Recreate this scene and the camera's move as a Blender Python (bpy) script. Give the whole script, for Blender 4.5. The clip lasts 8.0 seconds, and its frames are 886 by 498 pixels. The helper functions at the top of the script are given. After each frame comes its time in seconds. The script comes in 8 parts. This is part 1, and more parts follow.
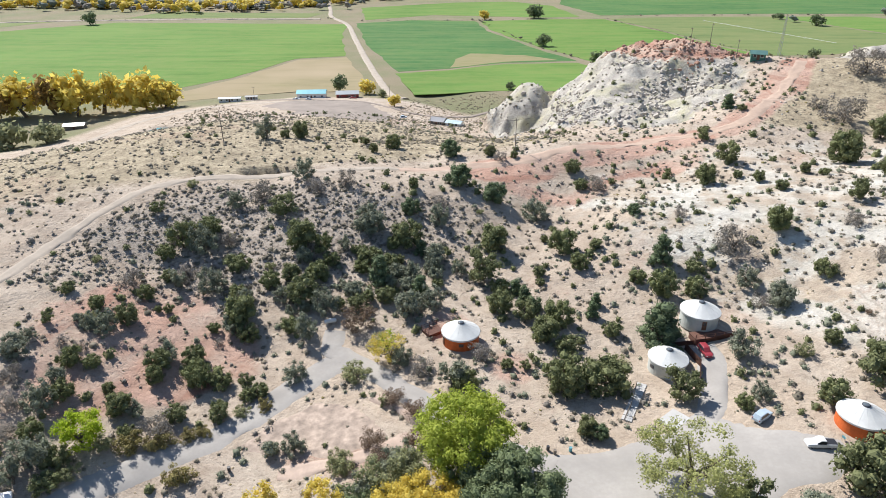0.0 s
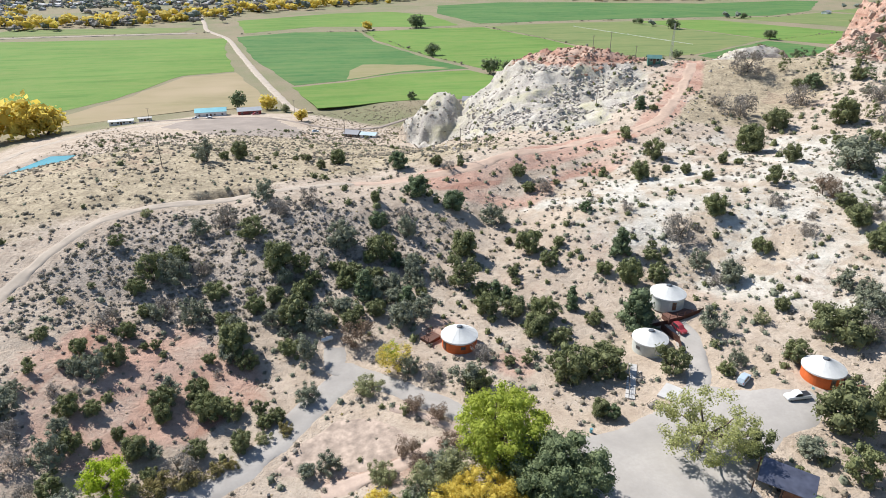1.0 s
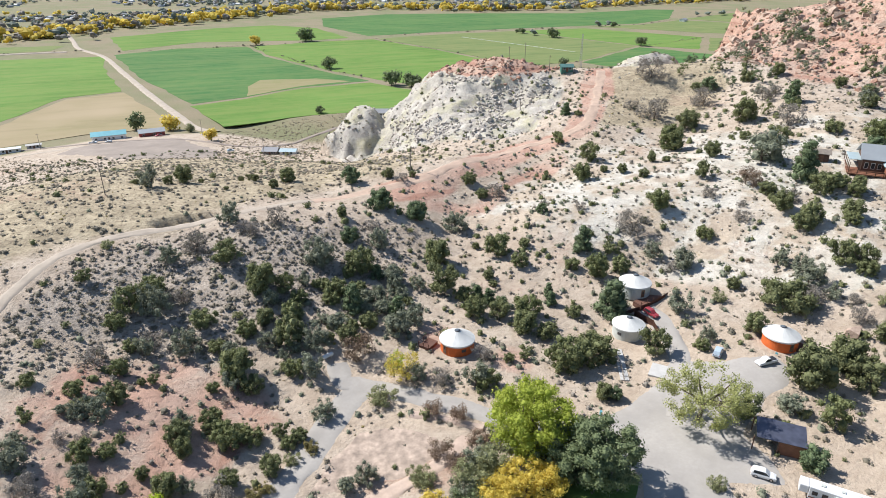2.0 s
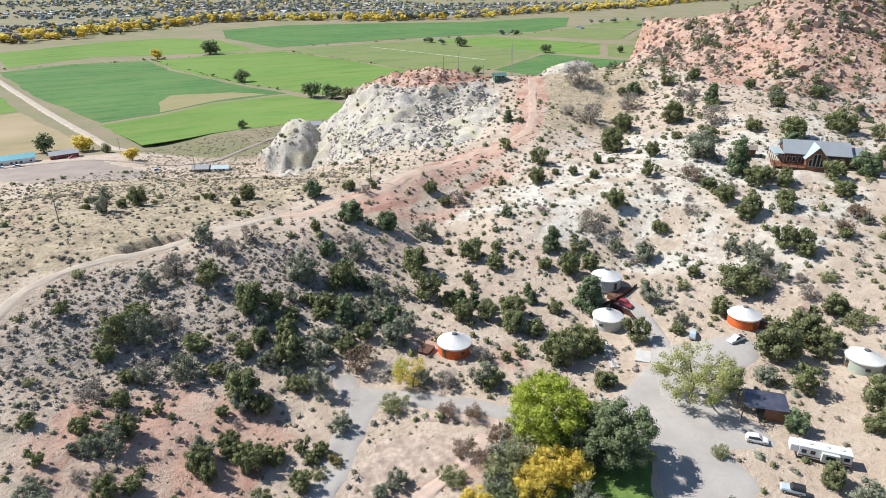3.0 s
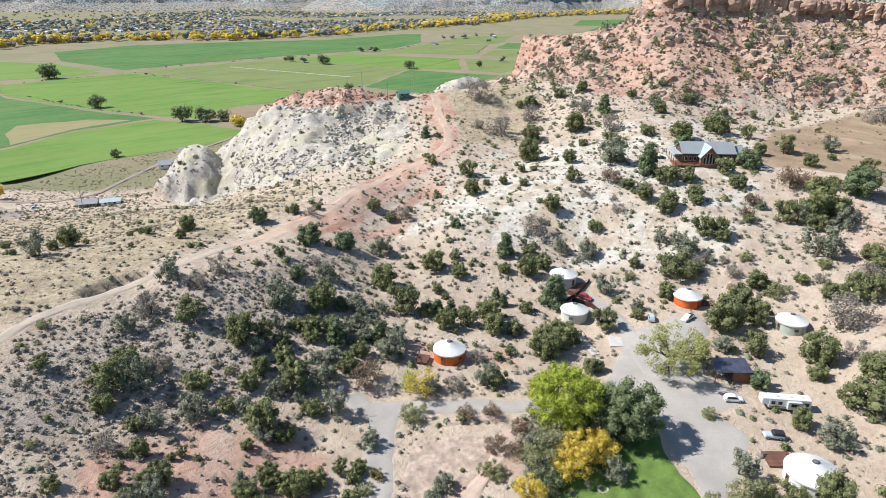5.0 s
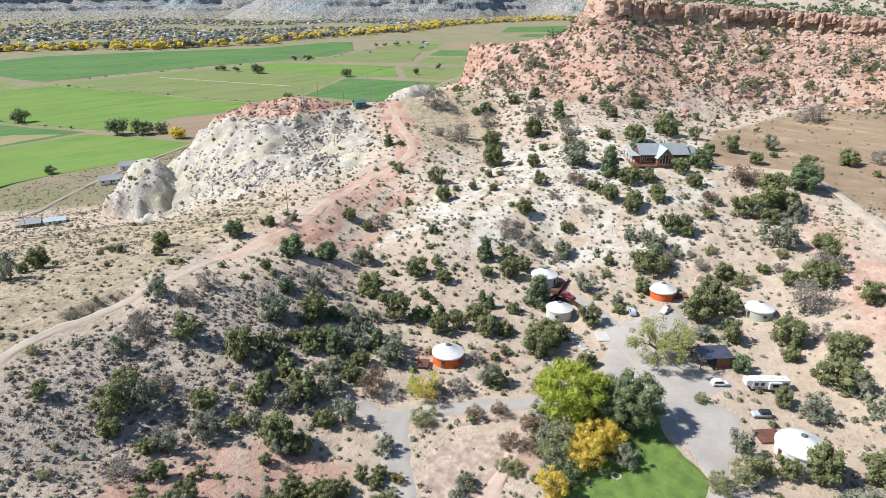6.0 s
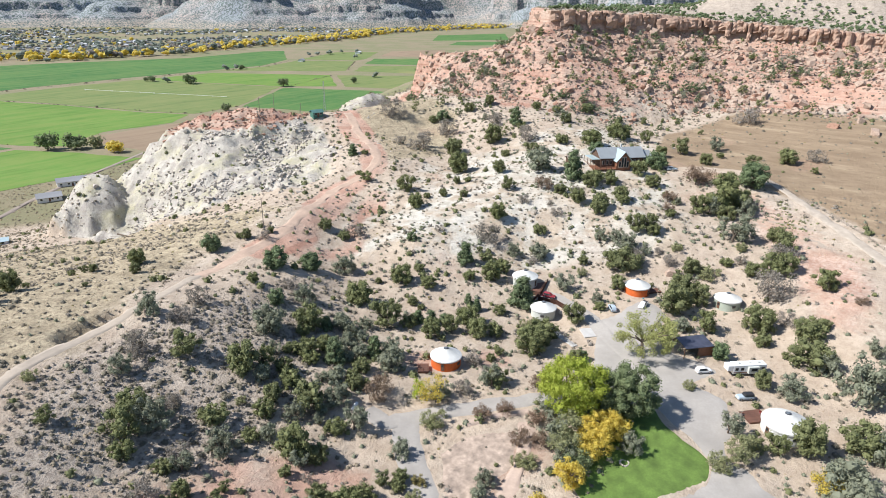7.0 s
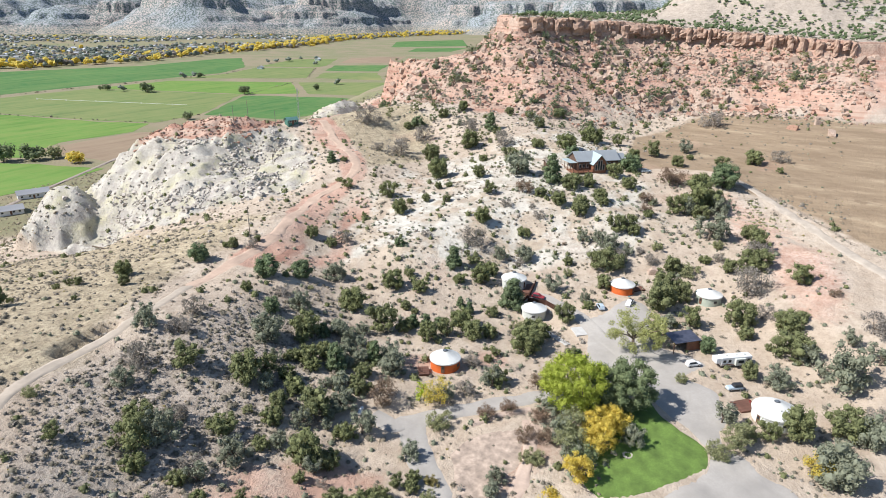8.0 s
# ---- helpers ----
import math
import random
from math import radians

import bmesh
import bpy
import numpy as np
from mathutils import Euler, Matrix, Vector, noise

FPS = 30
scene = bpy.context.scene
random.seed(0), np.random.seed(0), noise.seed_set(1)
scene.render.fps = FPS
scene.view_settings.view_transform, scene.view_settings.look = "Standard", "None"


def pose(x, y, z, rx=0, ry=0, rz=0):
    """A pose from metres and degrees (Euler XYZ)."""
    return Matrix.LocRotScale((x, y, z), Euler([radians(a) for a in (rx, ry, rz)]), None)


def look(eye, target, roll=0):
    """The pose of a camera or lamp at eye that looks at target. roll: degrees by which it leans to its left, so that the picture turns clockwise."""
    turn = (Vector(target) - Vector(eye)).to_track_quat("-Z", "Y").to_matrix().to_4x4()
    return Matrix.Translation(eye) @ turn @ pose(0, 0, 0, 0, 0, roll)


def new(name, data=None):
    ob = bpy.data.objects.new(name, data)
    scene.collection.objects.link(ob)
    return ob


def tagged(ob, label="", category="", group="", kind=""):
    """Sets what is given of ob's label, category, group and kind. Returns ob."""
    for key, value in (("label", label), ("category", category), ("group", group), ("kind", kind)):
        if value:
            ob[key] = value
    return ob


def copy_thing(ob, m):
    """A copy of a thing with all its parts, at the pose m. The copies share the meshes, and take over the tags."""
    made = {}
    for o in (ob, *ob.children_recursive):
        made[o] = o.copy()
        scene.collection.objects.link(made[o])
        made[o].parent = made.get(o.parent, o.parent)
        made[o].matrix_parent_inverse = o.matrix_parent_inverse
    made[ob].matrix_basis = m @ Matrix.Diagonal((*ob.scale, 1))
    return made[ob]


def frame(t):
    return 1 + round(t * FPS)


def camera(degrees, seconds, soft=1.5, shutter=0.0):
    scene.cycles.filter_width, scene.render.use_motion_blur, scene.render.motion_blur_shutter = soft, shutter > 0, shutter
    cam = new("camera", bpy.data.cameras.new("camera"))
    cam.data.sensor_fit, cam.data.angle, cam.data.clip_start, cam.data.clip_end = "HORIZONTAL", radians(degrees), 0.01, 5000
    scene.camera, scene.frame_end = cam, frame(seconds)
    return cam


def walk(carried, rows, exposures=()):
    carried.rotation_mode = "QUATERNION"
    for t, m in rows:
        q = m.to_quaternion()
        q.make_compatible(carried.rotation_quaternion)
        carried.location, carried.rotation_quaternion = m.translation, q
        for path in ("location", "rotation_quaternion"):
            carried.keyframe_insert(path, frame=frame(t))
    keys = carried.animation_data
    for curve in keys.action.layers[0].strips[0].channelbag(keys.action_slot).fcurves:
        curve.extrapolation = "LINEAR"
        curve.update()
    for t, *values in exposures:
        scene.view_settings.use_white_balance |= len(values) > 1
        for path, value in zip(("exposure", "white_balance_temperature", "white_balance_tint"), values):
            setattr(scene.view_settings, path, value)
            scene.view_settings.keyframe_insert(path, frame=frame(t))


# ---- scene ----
cam = camera(69.7, 8.0, soft=0.5)
PATH = [
    (0, (0.534, 1.292, 85.861), (0.524, 4.885, 84.103), -0.1),
    (0.5, (-11.906, -0.619, 87.161), (-11.560, 2.969, 85.425), -0.1),
    (1, (-24.469, -1.422, 88.559), (-23.773, 2.123, 86.845), -0.1),
    (1.5, (-37.164, -1.145, 89.626), (-36.128, 2.331, 87.938), -0),
    (3, (-69.894, 5.061, 92.507), (-68.030, 8.211, 90.895), 0.1),
    (3.5, (-77.912, 7.730, 93.146), (-75.858, 10.770, 91.552), 0.2),
    (4, (-85.746, 10.981, 93.752), (-83.510, 13.901, 92.183), 0.2),
    (4.5, (-93.340, 14.784, 94.341), (-90.928, 17.576, 92.795), 0.3),
    (6, (-114.275, 28.650, 96.059), (-111.411, 31.016, 94.573), 0.4),
    (6.5, (-120.771, 33.874, 96.497), (-117.775, 36.086, 95.033), 0.4),
    (7, (-127.191, 39.508, 97.000), (-124.071, 41.557, 95.560), 0.5),
    (7.5, (-131.356, 43.236, 97.301), (-128.162, 45.178, 95.879), 0.5),
    (8, (-134.916, 46.694, 97.440), (-131.658, 48.540, 96.036), 0.5),
]
walk(cam, [(t, look(eye, target, roll)) for t, eye, target, roll in PATH])

# world and sun
SUN_WAY = Vector((0.465, -0.516, -0.719))
sky = bpy.data.worlds.new("sky")
scene.world = sky
sky.use_nodes = True
air = sky.node_tree.nodes.new("ShaderNodeTexSky")
air.dust_density, air.ozone_density = 0.25, 2.5
air.sky_type, air.sun_disc, air.sun_elevation, air.sun_rotation = "NISHITA", False, radians(46), radians(-42)
sky.node_tree.links.new(air.outputs["Color"], sky.node_tree.nodes["Background"].inputs["Color"])
sky.node_tree.nodes["Background"].inputs["Strength"].default_value = 0.092
sun = new("sun", bpy.data.lights.new("sun", "SUN"))
sun.data.energy, sun.data.angle, sun.data.color = 5.0, radians(0.53), (1.0, 0.965, 0.925)
sun.rotation_euler = SUN_WAY.to_track_quat("-Z", "Y").to_euler()
scene.view_settings.exposure = 0.52


# materials
def nodes_of(name):
    m = bpy.data.materials.new(name)
    m.use_nodes = True
    t = m.node_tree
    return m, t.nodes, t.links, t.nodes["Principled BSDF"]


def wire(t, kind, **values):
    n = t.nodes.new(kind)
    for k, v in values.items():
        n.inputs[k].default_value = v
    return n


def mixed(t, fac, a, b, mode="MIX"):
    """A colour mix; a and b are sockets or colours."""
    n = t.nodes.new("ShaderNodeMix")
    n.data_type, n.blend_type = "RGBA", mode
    for slot, v in ((0, fac), (6, a), (7, b)):
        if hasattr(v, "links"):
            t.links.new(v, n.inputs[slot])
        else:
            n.inputs[slot].default_value = v if slot == 0 else (*v[:3], 1)
    return n.outputs[2]


def noise_at(t, size, detail=5.0, rough=0.6, where="Object"):
    """Noise with lumps of about size metres."""
    c = t.nodes.new("ShaderNodeTexCoord")
    n = wire(t, "ShaderNodeTexNoise", Scale=1.0 / size, Detail=detail, Roughness=rough)
    t.links.new(c.outputs[where], n.inputs["Vector"])
    return n.outputs["Fac"]


def stretched(t, socket, a, b):
    n = wire(t, "ShaderNodeMapRange")
    n.inputs[1].default_value, n.inputs[2].default_value = a, b
    t.links.new(socket, n.inputs[0])
    return n.outputs[0]


def bumped(t, shader, socket, strength, depth):
    n = wire(t, "ShaderNodeBump", Strength=strength, Distance=depth)
    t.links.new(socket, n.inputs["Height"])
    t.links.new(n.outputs[0], shader.inputs["Normal"])


def paint(name, colour, rough=0.6, metal=0.0, wear=0.25, size=0.6, grain_size=0.08, bump=0.0, random_tint=0.0):
    """A worn surface: its colour varied by stains and by grain."""
    m, n, l, s = nodes_of(name)
    t = m.node_tree
    dark = tuple(c * (1 - wear) for c in colour)
    light = tuple(min(1, c * (1 + wear * 0.5)) for c in colour)
    c = mixed(t, stretched(t, noise_at(t, size), 0.3, 0.7), dark, light)
    c = mixed(t, stretched(t, noise_at(t, grain_size, 3), 0.35, 0.65), c, mixed(t, 0.35, c, dark))
    if random_tint:
        info = t.nodes.new("ShaderNodeObjectInfo")
        c = mixed(t, stretched(t, info.outputs["Random"], 0, 1 / random_tint), c, tuple(k * 0.5 for k in colour))
    l.new(c, s.inputs["Base Color"])
    s.inputs["Roughness"].default_value, s.inputs["Metallic"].default_value = rough, metal
    if bump:
        bumped(t, s, noise_at(t, grain_size * 2, 6), bump, 0.05)
    return m


def leaves(name, dark, light, tint=0.3, through_light=0.3):
    """Foliage, varied leaf by leaf and plant by plant."""
    m, n, l, s = nodes_of(name)
    t = m.node_tree
    geo, info = t.nodes.new("ShaderNodeNewGeometry"), t.nodes.new("ShaderNodeObjectInfo")
    c = mixed(t, geo.outputs["Random Per Island"], dark, light)
    c = mixed(t, stretched(t, noise_at(t, 1.3, 3), 0.35, 0.7), c, mixed(t, 0.5, c, dark))
    grey = tuple(0.5 * (a + b) for a, b in zip(dark, (0.20, 0.19, 0.13)))
    c = mixed(t, stretched(t, info.outputs["Random"], 0, 1 / tint), c, grey)
    l.new(c, s.inputs["Base Color"])
    s.inputs["Roughness"].default_value = 0.75
    s.inputs["Specular IOR Level"].default_value = 0.2
    lucent = wire(t, "ShaderNodeBsdfTranslucent")
    both = wire(t, "ShaderNodeMixShader", Fac=through_light)
    l.new(c, lucent.inputs["Color"])
    l.new(s.outputs[0], both.inputs[1])
    l.new(lucent.outputs[0], both.inputs[2])
    l.new(both.outputs[0], n["Material Output"].inputs["Surface"])
    return m


def ground_stuff():
    """Soil, rock and dry grass; what lies where is told by the ground's own attributes."""
    m, n, l, s = nodes_of("desert_ground")
    t = m.node_tree

    def kind(name):
        a = t.nodes.new("ShaderNodeAttribute")
        a.attribute_name = name
        return a.outputs["Fac"]

    big, mid, fine, tiny = noise_at(t, 18), noise_at(t, 3.5, 6), noise_at(t, 0.9, 6, 0.7), noise_at(t, 0.25, 4, 0.7)
    soil = mixed(t, stretched(t, big, 0.35, 0.65), (0.465, 0.38, 0.30), (0.53, 0.45, 0.365))
    soil = mixed(t, stretched(t, mid, 0.42, 0.68), soil, (0.39, 0.315, 0.245))
    grass = mixed(t, stretched(t, mid, 0.38, 0.62), (0.48, 0.405, 0.285), (0.33, 0.275, 0.19))
    shale = mixed(t, stretched(t, mid, 0.35, 0.65), (0.51, 0.435, 0.36), (0.38, 0.325, 0.27))
    sand = mixed(t, stretched(t, mid, 0.40, 0.62), (0.51, 0.425, 0.33), (0.385, 0.315, 0.245))
    slick = mixed(t, stretched(t, mid, 0.38, 0.66), (0.61, 0.58, 0.515), (0.47, 0.44, 0.375))
    pale = mixed(t, stretched(t, noise_at(t, 13, 6, 0.62), 0.44, 0.54), sand, slick)
    red = mixed(t, stretched(t, mid, 0.35, 0.65), (0.53, 0.345, 0.265), (0.41, 0.25, 0.19))
    red = mixed(t, stretched(t, big, 0.45, 0.7), red, (0.45, 0.355, 0.285))
    level = wire(t, "ShaderNodeSeparateXYZ")
    l.new(t.nodes.new("ShaderNodeNewGeometry").outputs["Position"], level.inputs[0])
    layer = wire(t, "ShaderNodeTexNoise", Scale=0.42, Detail=3.0)
    layer.noise_dimensions = "1D"
    l.new(level.outputs["Z"], layer.inputs["W"])
    red = mixed(t, stretched(t, layer.outputs["Fac"], 0.56, 0.62), red, mixed(t, 0.5, red, (0.53, 0.37, 0.295)))
    red = mixed(t, stretched(t, layer.outputs["Fac"], 0.43, 0.38), red, mixed(t, 0.5, red, (0.34, 0.165, 0.115)))
    track = mixed(t, stretched(t, mid, 0.35, 0.65), (0.52, 0.43, 0.34), (0.43, 0.345, 0.265))
    valley = mixed(t, stretched(t, noise_at(t, 60), 0.4, 0.62), (0.265, 0.225, 0.15), (0.205, 0.21, 0.115))

    def laid(mask, over, under, a=0.35, b=0.65):
        """A coat whose border is broken up by fine noise."""
        e = wire(t, "ShaderNodeMath")
        e.operation = "ADD"
        l.new(kind(mask), e.inputs[0])
        k = wire(t, "ShaderNodeMath")
        k.operation, k.inputs[1].default_value = "MULTIPLY_ADD", 0.5
        l.new(fine, k.inputs[0])
        k.inputs[2].default_value = -0.25
        l.new(k.outputs[0], e.inputs[1])
        return mixed(t, stretched(t, e.outputs[0], a, b), under, over)

    c = laid("valley", valley, soil)
    c = laid("dry_grass", grass, c)
    sweep = wire(t, "ShaderNodeMapping", Rotation=(0, 0, radians(-38)), Scale=(0.085, 0.04, 1))
    l.new(t.nodes.new("ShaderNodeTexCoord").outputs["Object"], sweep.inputs["Vector"])
    swath = wire(t, "ShaderNodeTexNoise", Scale=1.0, Detail=7.0, Roughness=0.65)
    l.new(sweep.outputs[0], swath.inputs["Vector"])
    meadow = mixed(t, stretched(t, swath.outputs["Fac"], 0.36, 0.62), (0.245, 0.18, 0.12), (0.335, 0.255, 0.172))
    meadow = mixed(t, stretched(t, swath.outputs["Fac"], 0.58, 0.72), meadow, (0.42, 0.335, 0.23))
    meadow = mixed(t, stretched(t, mid, 0.55, 0.68), meadow, (0.25, 0.185, 0.125))
    c = laid("meadow", meadow, c)
    c = laid("shale", shale, c)
    c = laid("pale", pale, c)
    bluff = mixed(t, stretched(t, mid, 0.38, 0.62), (0.53, 0.50, 0.44), (0.38, 0.35, 0.31))
    bluff = mixed(t, stretched(t, noise_at(t, 11, 5), 0.48, 0.66), bluff, (0.47, 0.44, 0.31))
    bluff = mixed(t, stretched(t, noise_at(t, 7, 6, 0.7), 0.52, 0.66), bluff, (0.42, 0.385, 0.355))
    c = laid("bluff", bluff, c)
    c = laid("red", red, c)
    c = laid("track", track, c)
    turf = wire(t, "ShaderNodeMath")
    turf.operation = "MAXIMUM"
    l.new(kind("shale"), turf.inputs[0])
    l.new(kind("dry_grass"), turf.inputs[1])
    # shading of hummocks finer than the mesh, put into the turf colour
    hummock_tone = wire(t, "ShaderNodeMath")
    hummock_tone.operation = "MULTIPLY"
    l.new(stretched(t, fine, 0.49, 0.61), hummock_tone.inputs[0])
    bare = wire(t, "ShaderNodeMath")
    bare.operation = "SUBTRACT"
    l.new(stretched(t, turf.outputs[0], -0.45, 0.9), bare.inputs[0])
    l.new(kind("meadow"), bare.inputs[1])
    bare.use_clamp = True
    l.new(bare.outputs[0], hummock_tone.inputs[1])
    c = mixed(t, hummock_tone.outputs[0], c, mixed(t, 0.52, c, (0.13, 0.10, 0.075)))
    # bedding ledges that crop out of the pale rock
    where = t.nodes.new("ShaderNodeNewGeometry")
    sep = wire(t, "ShaderNodeSeparateXYZ")
    l.new(where.outputs["Position"], sep.inputs[0])
    warp = wire(t, "ShaderNodeMath")
    warp.operation, warp.inputs[1].default_value = "MULTIPLY_ADD", 1.6
    l.new(mid, warp.inputs[0])
    l.new(sep.outputs["Z"], warp.inputs[2])
    bed = wire(t, "ShaderNodeTexNoise", Scale=1.5, Detail=2.0)
    bed.noise_dimensions = "1D"
    l.new(warp.outputs[0], bed.inputs["W"])
    shelf = wire(t, "ShaderNodeMath")
    shelf.operation = "MULTIPLY"
    l.new(stretched(t, bed.outputs["Fac"], 0.56, 0.64), shelf.inputs[0])
    l.new(stretched(t, big, 0.47, 0.60), shelf.inputs[1])
    shown = wire(t, "ShaderNodeMath")
    shown.operation = "MULTIPLY"
    l.new(shelf.outputs[0], shown.inputs[0])
    l.new(kind("pale"), shown.inputs[1])
    c = mixed(t, shown.outputs[0], c, (0.36, 0.325, 0.275))
    litter = stretched(t, tiny, 0.54, 0.68)
    c = mixed(t, litter, c, mixed(t, 0.33, c, (0.13, 0.10, 0.075)))
    l.new(c, s.inputs["Base Color"])
    s.inputs["Roughness"].default_value = 0.95
    s.inputs["Specular IOR Level"].default_value = 0.15
    bumped(t, s, fine, 0.85, 0.7)
    return m


def crop(name, main, other, dry, amount):
    """A field: broad patches, sowing streaks and dry spots."""
    m, n, l, s = nodes_of(name)
    t = m.node_tree
    c = mixed(t, stretched(t, noise_at(t, 90, 4), 0.35, 0.65), main, other)
    c = mixed(t, stretched(t, noise_at(t, 12, 6, 0.7), 0.4, 0.7), c, mixed(t, 0.3, c, dry))
    rows = wire(t, "ShaderNodeMapping", Rotation=(0, 0, radians(18)), Scale=(0.012, 0.085, 1))
    l.new(t.nodes.new("ShaderNodeTexCoord").outputs["Object"], rows.inputs["Vector"])
    streak = wire(t, "ShaderNodeTexNoise", Scale=1.0, Detail=6.0, Roughness=0.62)
    l.new(rows.outputs[0], streak.inputs["Vector"])
    c = mixed(t, stretched(t, streak.outputs["Fac"], 0.42, 0.62), c, mixed(t, 0.34, c, dry))
    c = mixed(t, stretched(t, streak.outputs["Fac"], 0.44, 0.30), c, mixed(t, 0.28, c, tuple(k * 0.45 for k in main)))
    c = mixed(t, stretched(t, noise_at(t, 130, 3), 0.72 - amount, 0.78 - amount * 0.5), c, dry)
    l.new(c, s.inputs["Base Color"])
    s.inputs["Roughness"].default_value = 0.9
    s.inputs["Specular IOR Level"].default_value = 0.1
    bumped(t, s, noise_at(t, 1.5, 5, 0.7), 0.5, 0.3)
    return m


def rock(name, a, b, bands=0.0):
    m, n, l, s = nodes_of(name)
    t = m.node_tree
    geo, info = t.nodes.new("ShaderNodeNewGeometry"), t.nodes.new("ShaderNodeObjectInfo")
    c = mixed(t, stretched(t, noise_at(t, 2.0, 6), 0.35, 0.65), a, b)
    c = mixed(t, geo.outputs["Random Per Island"], c, mixed(t, 0.45, c, b))
    c = mixed(t, stretched(t, noise_at(t, 0.3, 5, 0.7), 0.5, 0.7), c, tuple(k * 0.55 for k in b))
    l.new(c, s.inputs["Base Color"])
    s.inputs["Roughness"].default_value = 0.92
    s.inputs["Specular IOR Level"].default_value = 0.2
    bumped(t, s, noise_at(t, 0.7, 8, 0.7), 0.8, 0.3)
    return m


GROUND = ground_stuff()
JUNIPER = leaves("juniper_leaf", (0.145, 0.165, 0.072), (0.285, 0.305, 0.138), 0.35, 0.3)
GREYJUNIPER = leaves("grey_juniper_leaf", (0.20, 0.22, 0.155), (0.34, 0.36, 0.26), 0.40, 0.28)
PINYON = leaves("pinyon_needle", (0.105, 0.15, 0.075), (0.225, 0.28, 0.145), 0.3, 0.28)
GREYBRUSH = leaves("grey_twig", (0.22, 0.195, 0.17), (0.42, 0.38, 0.335), 0.4, 0.2)
BROWNBRUSH = leaves("brown_twig", (0.18, 0.12, 0.085), (0.32, 0.225, 0.16), 0.4, 0.2)
SAGE = leaves("sagebrush_leaf", (0.225, 0.19, 0.14), (0.37, 0.315, 0.235), 0.5, 0.2)
RABBIT = leaves("rabbitbrush_leaf", (0.22, 0.19, 0.07), (0.36, 0.30, 0.12), 0.4, 0.2)
GREENCOTTON = leaves("green_cottonwood_leaf", (0.33, 0.40, 0.06), (0.58, 0.62, 0.13), 0.08, 0.5)
OPENCOTTON = leaves("turning_cottonwood_leaf", (0.37, 0.385, 0.14), (0.57, 0.575, 0.26), 0.1, 0.5)
LIMECOTTON = leaves("lime_leaf", (0.33, 0.44, 0.03), (0.56, 0.64, 0.07), 0.1, 0.5)
YELLOWCOTTON = leaves("yellow_cottonwood_leaf", (0.62, 0.49, 0.09), (0.86, 0.72, 0.20), 0.1, 0.52)
PALECOTTON = leaves("pale_cottonwood_leaf", (0.25, 0.265, 0.14), (0.44, 0.445, 0.235), 0.2, 0.4)
DARKCOTTON = leaves("dark_broadleaf", (0.14, 0.18, 0.09), (0.25, 0.295, 0.15), 0.2, 0.3)
BARK = paint("grey_bark", (0.16, 0.125, 0.095), 0.95, 0, 0.4, 0.4, 0.06, 0.6)
CANVAS_WHITE = paint("white_canvas", (0.66, 0.665, 0.64), 0.7, 0, 0.14, 1.8, 0.3)
CANVAS_ORANGE = paint("orange_canvas", (0.62, 0.13, 0.025), 0.75, 0, 0.25, 1.2, 0.2)
CANVAS_PALE = paint("pale_grey_canvas", (0.52, 0.54, 0.50), 0.75, 0, 0.15, 1.2, 0.2)
CANVAS_SAGE = paint("sage_canvas", (0.40, 0.45, 0.38), 0.75, 0, 0.15, 1.2, 0.2)
DARK_VENT = paint("dark_vinyl", (0.05, 0.05, 0.055), 0.4, 0, 0.2)
DECKWOOD = paint("red_brown_decking", (0.17, 0.08, 0.055), 0.8, 0, 0.4, 0.7, 0.06, 0.3, 0.4)
GREYWOOD = paint("weathered_timber", (0.27, 0.23, 0.19), 0.85, 0, 0.4, 0.7, 0.06, 0.3, 0.4)
TIMBER = paint("brown_stained_timber", (0.17, 0.085, 0.05), 0.7, 0, 0.4, 0.8, 0.07, 0.3, 0.3)
GRAVEL = paint("pale_gravel", (0.37, 0.345, 0.315), 0.95, 0, 0.2, 6.0, 0.5, 0.5)
REDTRACK = paint("red_dirt_track", (0.47, 0.345, 0.265), 0.95, 0, 0.22, 4.0, 0.6, 0.5)
TANTRACK = paint("tan_dirt_track", (0.43, 0.365, 0.295), 0.95, 0, 0.2, 4.0, 0.6, 0.5)
LANEDIRT = paint("beige_dirt_lane", (0.43, 0.37, 0.305), 0.95, 0, 0.25, 3.0, 0.6, 0.5)
LAWN = paint("mown_lawn", (0.125, 0.205, 0.04), 0.9, 0, 0.42, 2.6, 0.35, 0.5)
PLOTDIRT = paint("withered_weeds", (0.45, 0.355, 0.285), 0.95, 0, 0.5, 1.6, 0.7, 0.6)
BERMDIRT = paint("pink_earth", (0.48, 0.37, 0.30), 0.95, 0, 0.2, 2.0, 0.4, 0.5)
FARMDIRT = paint("farm_yard_dirt", (0.30, 0.25, 0.21), 0.95, 0, 0.25, 14.0, 1.5, 0.4)
DARKBRUSH = leaves("dark_brush_leaf", (0.165, 0.15, 0.115), (0.30, 0.265, 0.205), 0.4, 0.2)
STRAW = leaves("straw", (0.34, 0.27, 0.17), (0.52, 0.43, 0.28), 0.3, 0.2)
CLIFFSTONE = rock("cliff_sandstone", (0.53, 0.39, 0.305), (0.33, 0.215, 0.16))
RUSTCOTTON = leaves("rust_cottonwood_leaf", (0.30, 0.19, 0.06), (0.50, 0.34, 0.10), 0.2, 0.35)
# far leaves paled and greyed: the valley haze is in this colour
FARHAZED = leaves("hazed_far_leaf", (0.19, 0.225, 0.185), (0.32, 0.355, 0.30), 0.2, 0.35)
FARWHITE = paint("far_white_siding", (0.50, 0.52, 0.55), 0.7, 0, 0.15, 12.0, 3.0)
